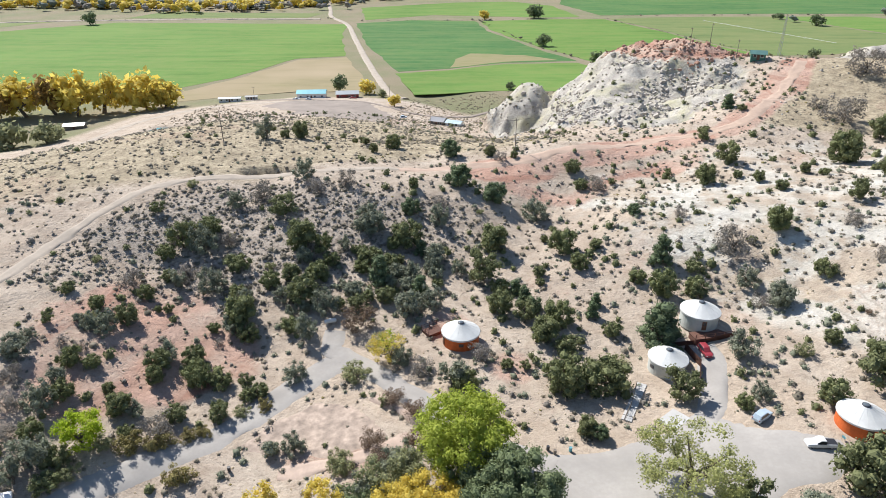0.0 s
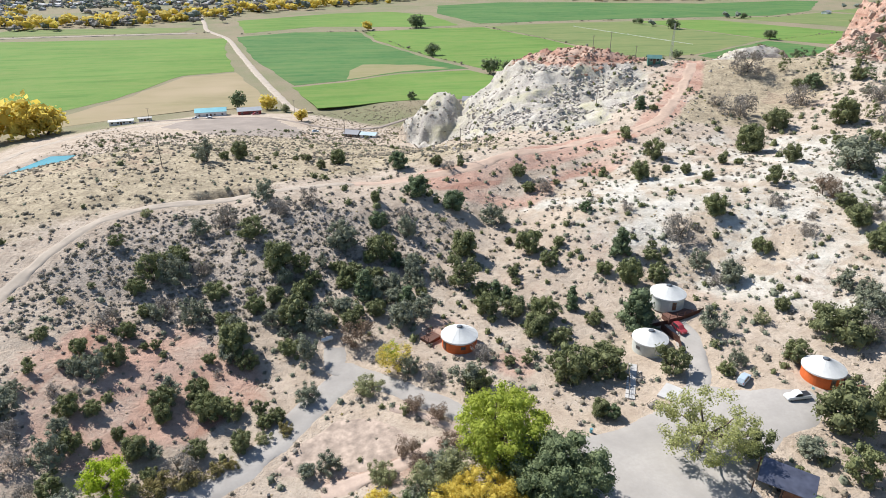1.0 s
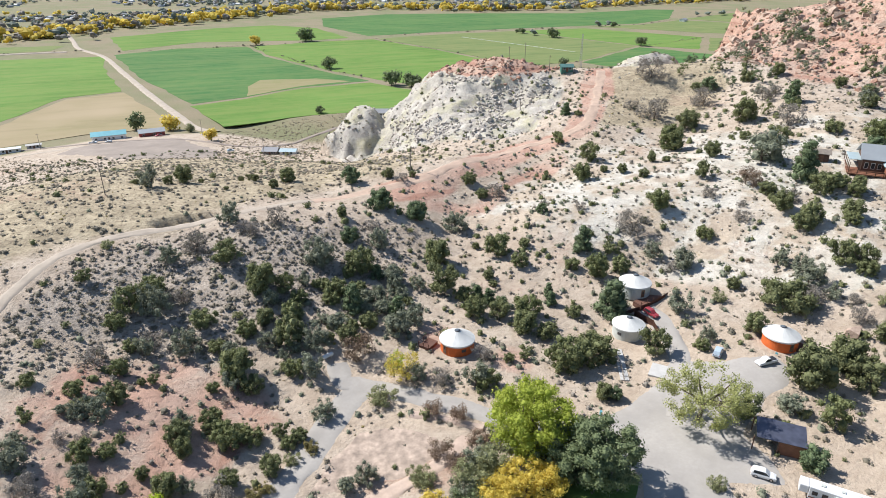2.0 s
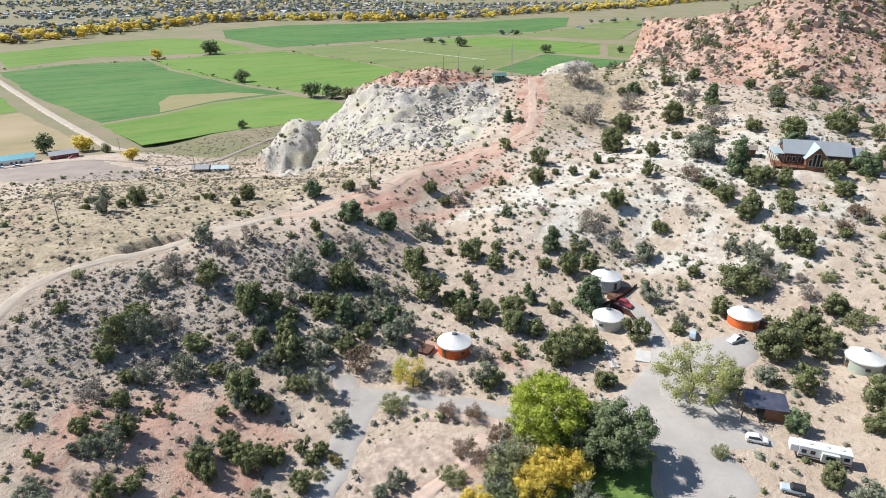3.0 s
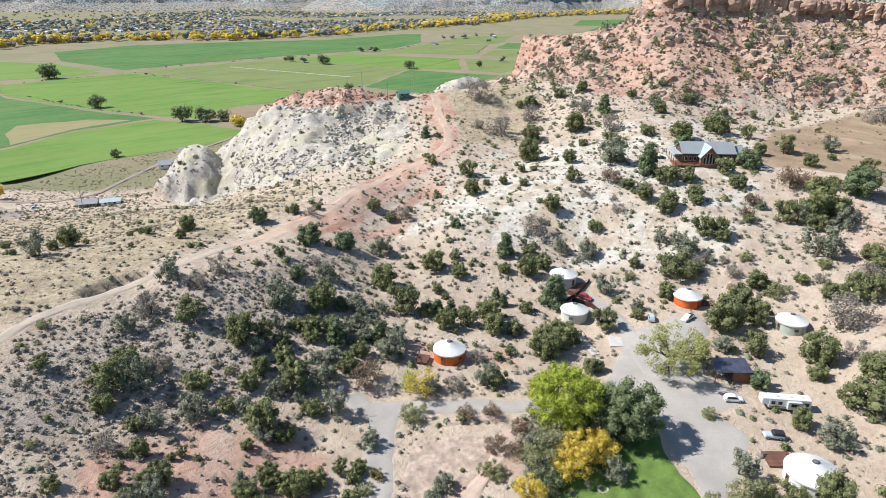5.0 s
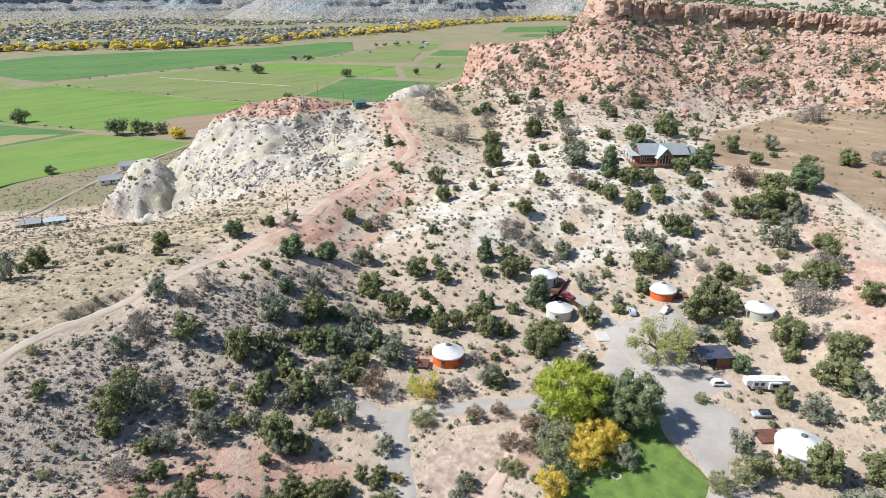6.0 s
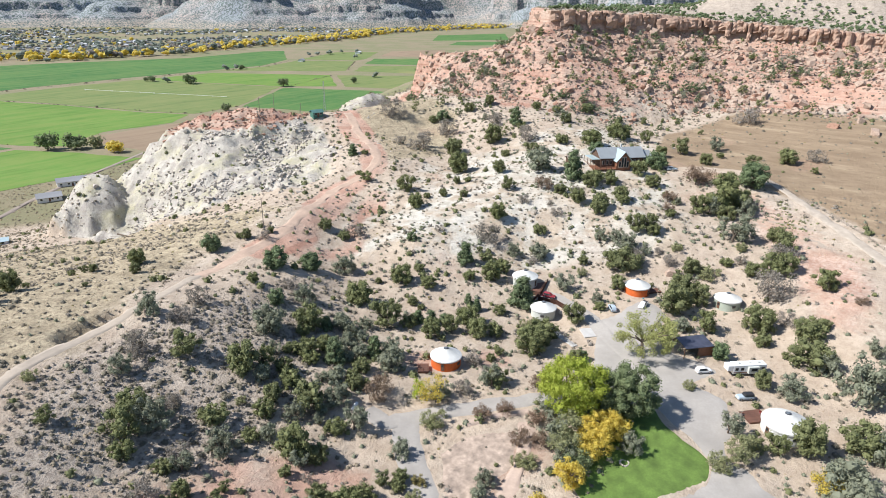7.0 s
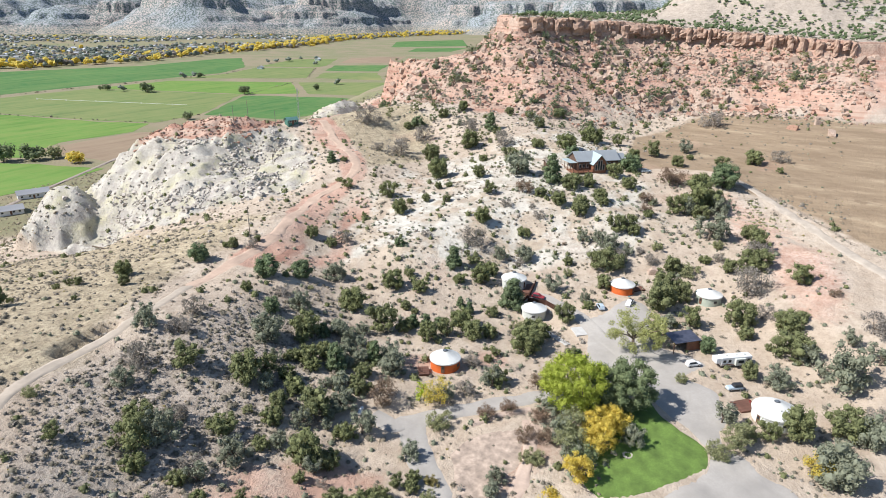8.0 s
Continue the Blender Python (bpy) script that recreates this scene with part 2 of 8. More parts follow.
FARGREY = paint("far_grey_roof", (0.30, 0.31, 0.33), 0.7, 0, 0.3, 12.0, 3.0)


def hazed_mesa():
    """Far banded slopes dotted with juniper, paled and tinted blue-grey for haze."""
    m, n, l, s = nodes_of("far_mesa_hazed")
    t = m.node_tree
    geo = t.nodes.new("ShaderNodeNewGeometry")
    sep = wire(t, "ShaderNodeSeparateXYZ")
    l.new(geo.outputs["Position"], sep.inputs[0])
    wave = wire(t, "ShaderNodeTexNoise", Scale=0.06, Detail=3.0)
    wave.noise_dimensions = "1D"
    l.new(sep.outputs["Z"], wave.inputs["W"])
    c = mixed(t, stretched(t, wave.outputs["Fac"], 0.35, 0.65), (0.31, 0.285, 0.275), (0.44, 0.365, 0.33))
    # the haze of distance, put into the base colour as a blue-grey tint
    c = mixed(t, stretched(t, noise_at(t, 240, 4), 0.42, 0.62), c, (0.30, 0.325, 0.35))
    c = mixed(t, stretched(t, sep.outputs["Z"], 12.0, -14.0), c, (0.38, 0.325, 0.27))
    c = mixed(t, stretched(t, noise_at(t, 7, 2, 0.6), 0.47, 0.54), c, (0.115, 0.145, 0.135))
    l.new(c, s.inputs["Base Color"])
    s.inputs["Roughness"].default_value = 0.95
    s.inputs["Specular IOR Level"].default_value = 0.1
    return m


MESA = hazed_mesa()
WHITETRIM = paint("white_trim", (0.6, 0.58, 0.54), 0.6, 0, 0.1)
# strong mottling paints dappled shadow onto the dark blue roof
SHEDROOF = paint("dark_blue_metal", (0.13, 0.14, 0.19), 0.4, 0.5, 0.4, 1.2, 0.3)
WATER = paint("pond_water", (0.10, 0.33, 0.36), 0.12, 0, 0.2, 8.0, 2.0)

# -- land --
# The plan below is drawn in units of 1.25 m; what has a size of its own is built in metres and set into it at 1 / UNIT.
UNIT = 1.25


def fade(a, b, v):
    t = np.clip((v - a) / (b - a), 0, 1)
    return t * t * (3 - 2 * t)


def lattice(ix, iy, seed):
    h = (ix.astype(np.int64) * 374761393 + iy.astype(np.int64) * 668265263 + seed * 974711) & 0x7FFFFFFF
    h = ((h ^ (h >> 13)) * 1274126177) & 0x7FFFFFFF
    return ((h ^ (h >> 16)) & 0xFFFF) / 65535.0


def grain(x, y, size, seed=0):
    """Smooth noise from 0 to 1, its lumps about size metres wide."""
    x, y = np.asarray(x, float) / size, np.asarray(y, float) / size
    ix, iy = np.floor(x), np.floor(y)
    u, v = x - ix, y - iy
    u, v = u * u * (3 - 2 * u), v * v * (3 - 2 * v)
    a = lattice(ix, iy, seed) * (1 - u) + lattice(ix + 1, iy, seed) * u
    b = lattice(ix, iy + 1, seed) * (1 - u) + lattice(ix + 1, iy + 1, seed) * u
    return a * (1 - v) + b * v


def fractal(x, y, size, octaves=4, seed=0):
    out, amp, total = 0, 1.0, 0
    for k in range(octaves):
        out = out + amp * grain(x + 17.3 * k, y - 9.1 * k, size / 2 ** k, seed + k)
        total, amp = total + amp, amp * 0.5
    return out / total


def along(x, y, line):
    """Distance to a polyline, and the height interpolated along it (third coordinate)."""
    best = np.full(np.shape(x), 1e9)
    high = np.zeros(np.shape(x))
    for a, b in zip(line, line[1:]):
        dx, dy = b[0] - a[0], b[1] - a[1]
        t = np.clip(((x - a[0]) * dx + (y - a[1]) * dy) / (dx * dx + dy * dy), 0, 1)
        d = np.hypot(x - a[0] - t * dx, y - a[1] - t * dy)
        near = d < best
        best = np.where(near, d, best)
        if len(a) > 2:
            high = np.where(near, a[2] + t * (b[2] - a[2]), high)
    return best, high


def inside(x, y, poly):
    """Signed distance to a closed outline: below zero inside."""
    ring = list(poly) + [poly[0]]
    d, _ = along(x, y, ring)
    odd = np.zeros(np.shape(x), bool)
    for a, b in zip(ring, ring[1:]):
        cross = ((a[1] > y) != (b[1] > y)) & (x < (b[0] - a[0]) * (y - a[1]) / (b[1] - a[1] + 1e-12) + a[0])
        odd ^= cross
    return np.where(odd, -d, d)


VALLEY = -26.0
# Breaklines of the relief: crests, benches, gullies and flats, each a run of x, y, height.
YARD = [(-34, 97, .2), (-15, 89, 0), (-6, 81, .6), (4, 99, 1.3), (24, 51, .8), (32, 50, 1.4), (40, 40, 1.2), (52, 70, 3.3), (62, 74, 3.3),
        (68, 52, 2.6), (21, 32, -.5), (0, 51, -.4), (-24, 84, -1), (39, 92, .6), (47, 101, 3.9), (51, 92, 3.5), (39, 24, 1), (-40, 62, -2.5), (20, 80, .2)]
KNOLL = [(-68, 97, 7), (-64, 102, 6.8), (-62, 119, 6.8), (-54, 108, 4), (-42, 103, 2.2), (-80, 80, 8), (-56, 84, 2.5), (-105, 95, 11)]
CREST = [(-120, 112, 13), (-82, 134, 13.6), (-65, 133, 12.5), (-58, 151, 15), (-43, 153, 14.2), (-35, 151, 15), (-8, 149, 12.7), (-6, 171, 11.2),
         (2, 177, 11.8), (-16, 188, 11.5), (34, 170, 14), (60, 190, 13)]
BACKSLOPE = [(-50, 190, 14.4), (-68, 194, 15), (-68, 218, 11.5), (-40, 209, 8), (-110, 240, 0), (-146, 269, -15), (-148, 338, -19), (-55, 330, -15),
             (4, 311, -17), (24, 305, -15), (41, 277, -11.5), (15, 214, 5.5), (30, 237, 0.5), (-10, 250, -2.5), (10, 270, -8.5), (-78, 408, -23), (-31, 414, -25)]
GULLY = [(-37, 134, 10.5), (-47, 137, 11), (-8, 141, 9.2), (11, 149, 9.8), (22, 147, 5.5), (10, 125, 3.4), (-10, 112, 2.6), (-19, 105, 1.9)]
WHITE = [(43, 138, 10), (33, 165, 10.8), (60, 165, 10.6), (77, 165, 14.5), (70, 125, 12.6), (72, 112, 8.8), (60, 108, 4.8), (92, 133, 17), (105, 142, 19),
         (107, 163, 16), (102, 95, 16.5), (95, 57, 10.4), (83, 78, 9.5), (79, 32, 9), (67, 24, 9.5), (119, 62, 14.5), (81, 111, 12.5)]
BENCH = [(132, 104, 21), (136, 118, 22.5), (124, 153, 19.5), (165, 92, 22), (171, 54, 21.8), (130, 59, 19.2), (236, 56, 29.5), (257, 81, 32),
         (199, 132, 25), (161, 144, 28), (133, 50, 18.5)]
SADDLE = [(83, 189, 17.2), (94, 200, 21.5), (118, 248, 27.2), (148, 204, 22.5), (156, 233, 30.3), (184, 193, 34.3), (192, 212, 34.3), (140, 240, 29)]
SPINE = [(60, 232, 9), (51, 256, 6), (88, 249, 16.5), (105, 246, 20.5), (103, 261, 29), (93, 286, 27.5), (78, 307, 17), (72, 268, 17)]
FOOT = [(110, 302, -4), (150, 290, -6), (60, 345, -21), (130, 340, -24), (200, 330, -22), (-60, 0, -4), (0, -60, -5), (80, -60, 5), (160, -60, 20),
        (-150, 0, 4), (-150, -100, 0), (250, -60, 28)]
HILLS = [(-400, -400), (-400, 150), (-260, 215), (-185, 290), (-165, 360), (-90, 405), (-20, 400), (60, 350), (130, 312), (210, 300), (262, 300),
         (330, 285), (420, 300), (700, 420), (1200, 300), (1200, -400)]
RIM = [(241, 188), (253, 176), (267, 165), (289, 144), (309, 117), (314, 84), (316, 55), (318, 22), (345, -40), (420, -160), (900, -200), (1500, 100),
       (1100, 420), (700, 380), (480, 300), (330, 240), (270, 212)]
POND = [(-149, 268), (-140, 286), (-134, 318), (-145, 318), (-157, 288)]
SPUR = [(243, 186, 65), (230, 206, 57), (226, 237, 51.5), (228, 266, 50.5)]

KNOTS = np.array(YARD + KNOLL + CREST + BACKSLOPE + GULLY + WHITE + BENCH + SADDLE + SPINE + FOOT, float)


def bend(d):
    return np.where(d > 0, d * d * np.log(d + 1e-9), 0)


def fitted(knots, soft=40.0):
    """A thin, slightly stiff sheet laid over the breaklines."""
    n = len(knots)
    p = np.column_stack([np.ones(n), knots[:, :2] / 100])
    d = np.hypot(*(knots[:, None, :2] - knots[None, :, :2]).transpose(2, 0, 1)) / 100
    a = np.zeros((n + 3, n + 3))
    a[:n, :n], a[:n, n:], a[n:, :n] = bend(d) + np.eye(n) * soft * 1e-5, p, p.T
    return np.linalg.solve(a, np.concatenate([knots[:, 2], np.zeros(3)]))


SHEET = fitted(KNOTS)


def sheet(x, y):
    out = SHEET[-3] + SHEET[-2] * x / 100 + SHEET[-1] * y / 100
    for w, (kx, ky, _) in zip(SHEET, KNOTS):
        out = out + w * bend(np.hypot(x - kx, y - ky) / 100)
    return out


def dome(x, y, cx, cy, rx, ry, base, top):
    r = np.clip(np.hypot((x - cx) / rx, (y - cy) / ry) * (0.76 + 0.46 * fractal(x, y, 11, 3, 5)), 0, 1)
    return base + (top - base) * (1 - r ** 1.9) ** 0.82


def white_rock(x, y):
    """1 on the bare pale sandstone of the spine, 0 elsewhere."""
    d = inside(x, y, [(22, 302), (26, 278), (32, 256), (42, 232), (58, 207), (80, 203), (101, 217), (114, 242), (106, 262), (98, 290), (85, 312), (60, 328), (38, 332)])
    return fade(5, -6, d + 8 * (grain(x, y, 14, 3) - 0.5))


def land(x, y):
    x, y = np.asarray(x, float), np.asarray(y, float)
    far = inside(x, y, HILLS)
    z = VALLEY + (np.clip(sheet(np.clip(x, -420, 420), np.clip(y, -300, 470)), -30, 60) - VALLEY) * fade(70, -5, far)
    # talus under the cliff, its spur and the level top
    d = inside(x, y, RIM) + 5 * (fractal(x, y, 22, 3, 11) - 0.5)
    rim = np.interp(y, [20, 84, 117, 144, 187], [63.5, 67.5, 70, 72, 75])
    under = rim - 6.5
    talus = np.where(d < 32, under - (under - 41) * d / 32, 41 - 0.38 * (d - 32)) + 7 * fade(165, 120, y) * fade(8, 40, d) * fade(75, 45, d) + (5.5 * (fractal(x, y, 26, 4, 12) - 0.5) + 2.2 * (fractal(x, y, 5, 3, 14) - 0.5)) * fade(2, 16, d)
    ds, hs = along(x, y, SPUR)
    back = fade(226, 250, x + 0.25 * (y - 200)) * fade(200, 230, y)
    spur = hs - ds * (0.52 + 1.7 * fade(236, 262, y) * (x < 230) + 2.2 * back) + 2.5 * (fractal(x, y, 20, 3, 13) - 0.5) * fade(0, 12, ds)
    slope = np.maximum(np.where(d > 0, talus, under), spur)
    # banded ledges on the nose of the spur
    nose = fade(42, 14, np.hypot(x - 228, y - 270))
    step = 3.0
    ledge = np.floor(slope / step) * step + step * fade(0.55, 1.0, slope / step - np.floor(slope / step))
    slope = slope * (1 - 0.85 * nose) + ledge * 0.85 * nose
    z = np.where((slope > z - 4) & (d < 170), z + np.maximum(slope - z, 0) * 1.0, z)
    crag = 2.2 * (grain(x, y, 5, 21) - 0.5)
    wall = fade(2.2 + crag, -0.8 + crag, d)
    rise = fade(150, 90, y - 0.12 * (x - 240)) * fade(30, 190, -d)
    top = rim + 1.5 * (grain(x, y, 30, 22) - 0.5) + 0.02 * np.clip(-d, 0, 400) + (44 * rise + 10 * fade(200, 500, -d)) * (0.4 + 0.9 * fractal(x, y, 90, 5, 23))
    z = z + (np.maximum(top, z) - z) * wall
    # pale sandstone: knobs, flutes and the outlying dome
    w = white_rock(x, y)
    u, v = 0.78 * x + 0.62 * y, -0.62 * x + 0.78 * y
    wx, wy = u + 5 * (grain(u, v, 9, 36) - 0.5), v * 0.62 + 5 * (grain(u, v, 11, 37) - 0.5)
    knob = sum(a * np.abs(grain(wx, wy, s, 31 + k) - 0.5) * 2 for k, (a, s) in enumerate(((5.0, 17), (3.4, 8.5), (2.2, 4.4), (1.0, 2.4))))
    z = z + w * (4.4 - knob)
    crack = 1.5 * np.abs(grain(x + 0.3 * y, 0.35 * y, 6, 33) - 0.5) + 0.8 * np.abs(grain(x, y, 3, 34) - 0.5)
    r = np.hypot((x - 41) / 21, (y - 309) / 22)
    z = np.where(r < 1.2, np.maximum(z, dome(x, y, 41, 309, 21, 22, -19, 7.0) - 3.0 * crack), z)
    r = np.hypot((x - 62) / 22, (y - 304) / 18)
    z = np.where(r < 1.2, np.maximum(z, dome(x, y, 62, 304, 22, 18, -18, 4.5) - 2.6 * crack), z)
    r = np.hypot((x - 180) / 36, (y - 266) / 19)
    z = np.where(r < 1.2, np.maximum(z, dome(x, y, 180, 266, 36, 19, 8, 30.5) - 3.2 * crack), z)
    # small relief of the hills
    rough = fade(10, -30, far)
    z = z + rough * (1.1 * (fractal(x, y, 14, 4, 41) - 0.5) + 0.62 * (fractal(x, y, 2.8, 2, 42) - 0.5)) * (1 - 0.75 * flat(x, y))
    # the pond and its banks
    p = inside(x, y, POND)
    z = np.where(p < 14, z + (-17.2 - np.clip(1.5 - p, 0, 2.5) * 0.6 - z) * fade(14, 1, p), z)
    # the cut bank beside the ridge track
    c, _ = along(x, y, [(-50, 156.2), (-44, 157.6), (-38, 157.6)])
    z = z - 1.7 * fade(2.4, 0.8, c)
    # low swells of the valley floor
    return z + (1 - rough) * 0.08 * (fractal(x, y, 120, 2, 43) - 0.5)


def flat(x, y):
    """1 on ground that people have levelled."""
    out = fade(3, -3, inside(x, y, [(-30, 86), (-20, 74), (4, 66), (10, 44), (14, 24), (50, 20), (60, 44), (62, 66), (58, 84), (52, 80), (30, 74), (6, 84), (-18, 98), (-28, 98)]))
    for line, half in (((-70, 126), (-58, 147), (-48, 152), (-36, 151.5)), 2.5), (((-44, 62), (-34, 76), (-26, 92)), 2.5):
        out = np.maximum(out, fade(half + 3, half, along(x, y, line)[0]))
    return np.maximum(out, fade(6, -6, inside(x, y, [(140, 62), (136, 46), (150, 10), (300, 0), (262, 60), (236, 72), (190, 92)])))
# -- end land --


# small building helpers
def mesh_from(name, verts, faces, material, smooth=False):
    me = bpy.data.meshes.new(name)
    me.from_pydata([tuple(v) for v in verts], [], [tuple(f) for f in faces])
    me.materials.append(material)
    if smooth:
        me.polygons.foreach_set("use_smooth", [True] * len(me.polygons))
    me.update()
    return me


def part(name, data, material, parent, label=""):
    """Links a bmesh, or a ready mesh, as ONE object under its thing."""
    if isinstance(data, bmesh.types.BMesh):
        me = bpy.data.meshes.new(name)
        bmesh.ops.recalc_face_normals(data, faces=data.faces)
        data.to_mesh(me)
        data.free()
        me.materials.append(material)
    else:
        me = data
    ob = new(name, me)
    ob.parent = parent
    return tagged(ob, label)


def thing(name, m, label, category, group="", kind=""):
    ob = new(name)
    ob.matrix_basis = m
    ob.empty_display_size = 0.5
    return tagged(ob, label, category, group, kind)


def box(bm, x0, x1, y0, y1, z0, z1, bevel=0.0, m=None):
    """A box, its edges eased where a bevel is given."""
    v = [bm.verts.new((x, y, z)) for z in (z0, z1) for y in (y0, y1) for x in (x0, x1)]
    fs = [bm.faces.new([v[i] for i in q]) for q in ((0, 2, 3, 1), (4, 5, 7, 6), (0, 1, 5, 4), (2, 6, 7, 3), (0, 4, 6, 2), (1, 3, 7, 5))]
    if m is not None:
        bmesh.ops.transform(bm, matrix=m, verts=v)
    if bevel:
        es = list({e for f in fs for e in f.edges})
        bmesh.ops.bevel(bm, geom=es, offset=bevel, segments=2, affect="EDGES", profile=0.5)
    return bm


def boxed(*a, **k):
    return box(bmesh.new(), *a, **k)


def turned(profile, segments=24, start=0.0, end=360.0):
    """A body of revolution from (radius, height) pairs."""
    bm = bmesh.new()
    full = abs(end - start) >= 360
    count = segments if full else segments + 1
    rings = []
    for r, z in profile:
        if r < 1e-6:
            rings.append([bm.verts.new((0, 0, z))] * count)
        else:
            rings.append([bm.verts.new((r * math.cos(radians(start + (end - start) * k / segments)), r * math.sin(radians(start + (end - start) * k / segments)), z)) for k in range(count)])
    for a, b in zip(rings, rings[1:]):
        for k in range(segments):
            j = (k + 1) % count
            q = []
            for v in (a[k], a[j], b[j], b[k]):
                if v not in q:
                    q.append(v)
            if len(q) > 2:
                bm.faces.new(q)
    return bm


def rod(bm, a, b, r0, r1=None, sides=6):
    """A tapered round bar from a to b."""
    a, b = Vector(a), Vector(b)
    r1 = r0 if r1 is None else r1
    q = (b - a).to_track_quat("Z", "Y").to_matrix()
    ra, rb = [], []
    for k in range(sides):
        d = q @ Vector((math.cos(2 * math.pi * k / sides), math.sin(2 * math.pi * k / sides), 0))
        ra.append(bm.verts.new(a + d * r0))
        rb.append(bm.verts.new(b + d * r1))
    for k in range(sides):
        j = (k + 1) % sides
        bm.faces.new((ra[k], ra[j], rb[j], rb[k]))
    bm.faces.new(ra[::-1])
    bm.faces.new(rb)
    return bm


def high(x, y):
    return float(land(np.array([x]), np.array([y]))[0])


# the ground: one sheet to the horizon, fine where the camera passes near
def steps(lo, hi, step, reach):
    core = list(np.arange(lo, hi + 0.01, step))
    out, d = [], step
    a = lo
    while a > -reach:
        d *= 1.13
        a -= d
        out.append(a)
    low = out[::-1]
    out, d, b = [], step, hi
    while b < reach:
        d *= 1.13
        b += d
        out.append(b)
    return np.array(low + core + out)


def build_ground():
    xs, ys = steps(-130, 335, 1.0, 5200), steps(18, 340, 1.0, 5200)
    gx, gy = np.meshgrid(xs, ys)
    gz = land(gx, gy)
    nx, ny = len(xs), len(ys)
    me = bpy.data.meshes.new("ground")
    me.vertices.add(nx * ny)
    me.vertices.foreach_set("co", np.stack([gx, gy, gz], -1).ravel())
    i = (np.arange(ny - 1)[:, None] * nx + np.arange(nx - 1)[None, :]).ravel()
    quads = np.stack([i, i + 1, i + nx + 1, i + nx], -1)
    me.loops.add(quads.size)
    me.loops.foreach_set("vertex_index", quads.ravel())
    me.polygons.add(len(quads))
    me.polygons.foreach_set("loop_start", np.arange(0, quads.size, 4))
    me.polygons.foreach_set("use_smooth", np.ones(len(quads), bool))
    me.update(calc_edges=True)
    for name, value in cover(gx, gy, gz).items():
        me.attributes.new(name, "FLOAT", "POINT").data.foreach_set("value", value.ravel().astype(np.float32))
    me.materials.append(GROUND)
    return tagged(new("ground", me), "dry desert hillside of tan soil, pale sandstone and red earth", "ground", kind="structure")


def cover(x, y, z):
    """Which soil lies where, 0 to 1 each."""
    wob = 10 * (fractal(x, y, 16, 4, 51) - 0.5)
    hills = fade(30, -10, inside(x, y, HILLS))
    mesa = inside(x, y, RIM)
    pale_slope = fade(6, -10, inside(x, y, [(24, 152), (34, 130), (42, 108), (54, 100), (68, 86), (82, 68), (104, 68), (128, 84), (160, 96), (184, 112), (180, 136), (152, 152), (126, 168), (108, 184), (86, 181), (62, 170), (40, 167)]) + wob)
    white = np.maximum(white_rock(x, y), fade(-17.5, -14, z) * fade(22, 17, np.hypot(x - 41, y - 309)))
    white = np.maximum(white, fade(14, 4, along(x, y, [(150, 262), (175, 267), (204, 270)])[0] + wob))
    pale = np.maximum(pale_slope * (0.66 + 0.6 * (fractal(x, y, 9, 3, 52) - 0.5)), white)
    red_cap = fade(5, -4, inside(x, y, [(72, 300), (76, 288), (88, 262), (98, 254), (118, 254), (122, 268), (104, 296), (90, 304)]) + wob * 0.7)
    talus = fade(95, 45, mesa + wob * 1.5) * fade(140, 152, y + 0.35 * (x - 190) + wob) * fade(160, 190, x + wob)
    talus = np.maximum(talus, fade(78, 52, mesa + wob)) * (0.58 + 0.54 * fade(0.40, 0.56, fractal(x, y, 16, 4, 53)))
    band = fade(9, 3, along(x, y, [(10, 166), (26, 168), (44, 176), (64, 187), (84, 186), (96, 196), (118, 222), (132, 244), (160, 250)])[0] + wob * 0.8)
    gash = 0.62 * fade(7, 1, along(x, y, [(18, 158), (34, 154), (52, 166), (70, 172)])[0] + wob * 0.6)
    knoll = (0.56 + 0.3 * fade(0.42, 0.56, fractal(x, y, 8, 3, 57))) * fade(5, -4, inside(x, y, [(-70, 86), (-73, 102), (-68, 114), (-62, 119), (-50, 112), (-38, 102), (-33, 92), (-45, 82), (-55, 77), (-65, 76)]) + wob) + 0.5 * fade(3, -5, inside(x, y, [(-30, 82), (-14, 80), (2, 74), (-8, 64), (-28, 70)]) + wob * 0.5)
    bank = 0.58 * fade(6, -8, inside(x, y, [(72, 20), (96, 16), (122, 38), (132, 58), (118, 66), (98, 50), (84, 44), (60, 34), (50, 20)]) + wob * 1.3)
    spots = 0.62 * fade(3, -2, np.minimum(np.hypot(x - 1, y - 106), np.hypot(x - 12, y - 92)) - 4 + wob * 0.4)
    streak = 0.42 * fade(0.63, 0.74, fractal(x, y, 24, 4, 54)) * hills
    red = np.max([red_cap, talus, band, gash, knoll, bank, spots, streak], axis=0) * (1 - white * (1 - red_cap))
    red = np.where(mesa < 3, np.where(mesa < -4, 0.15, 0.62), red)
    shale = fade(5, -8, inside(x, y, [(-84, 122), (-62, 146), (-36, 149), (-8, 146), (6, 146), (4, 128), (-12, 118), (-44, 112), (-66, 116)]) + wob) * 0.85
    dry = fade(12, -14, inside(x, y, [(-125, 118), (-72, 144), (-40, 158), (0, 180), (40, 184), (34, 240), (10, 300), (-60, 330), (-140, 240)]) + wob * 1.5) * 0.9
    meadow = fade(8, -6, inside(x, y, [(142, 90), (136, 44), (100, 6), (110, -40), (320, -40), (300, 10), (262, 70), (236, 84), (190, 104), (160, 98)]) + wob * 0.8)
    dry = np.maximum(dry, fade(6, -5, inside(x, y, [(140, 88), (136, 44), (150, 8), (300, 0), (262, 70), (236, 82), (190, 102), (160, 96)]) + wob * 0.6))
    dry = np.maximum(dry, 0.8 * fade(14, -8, along(x, y, [(100, 205), (128, 205), (150, 215)])[0] + wob * 1.6))
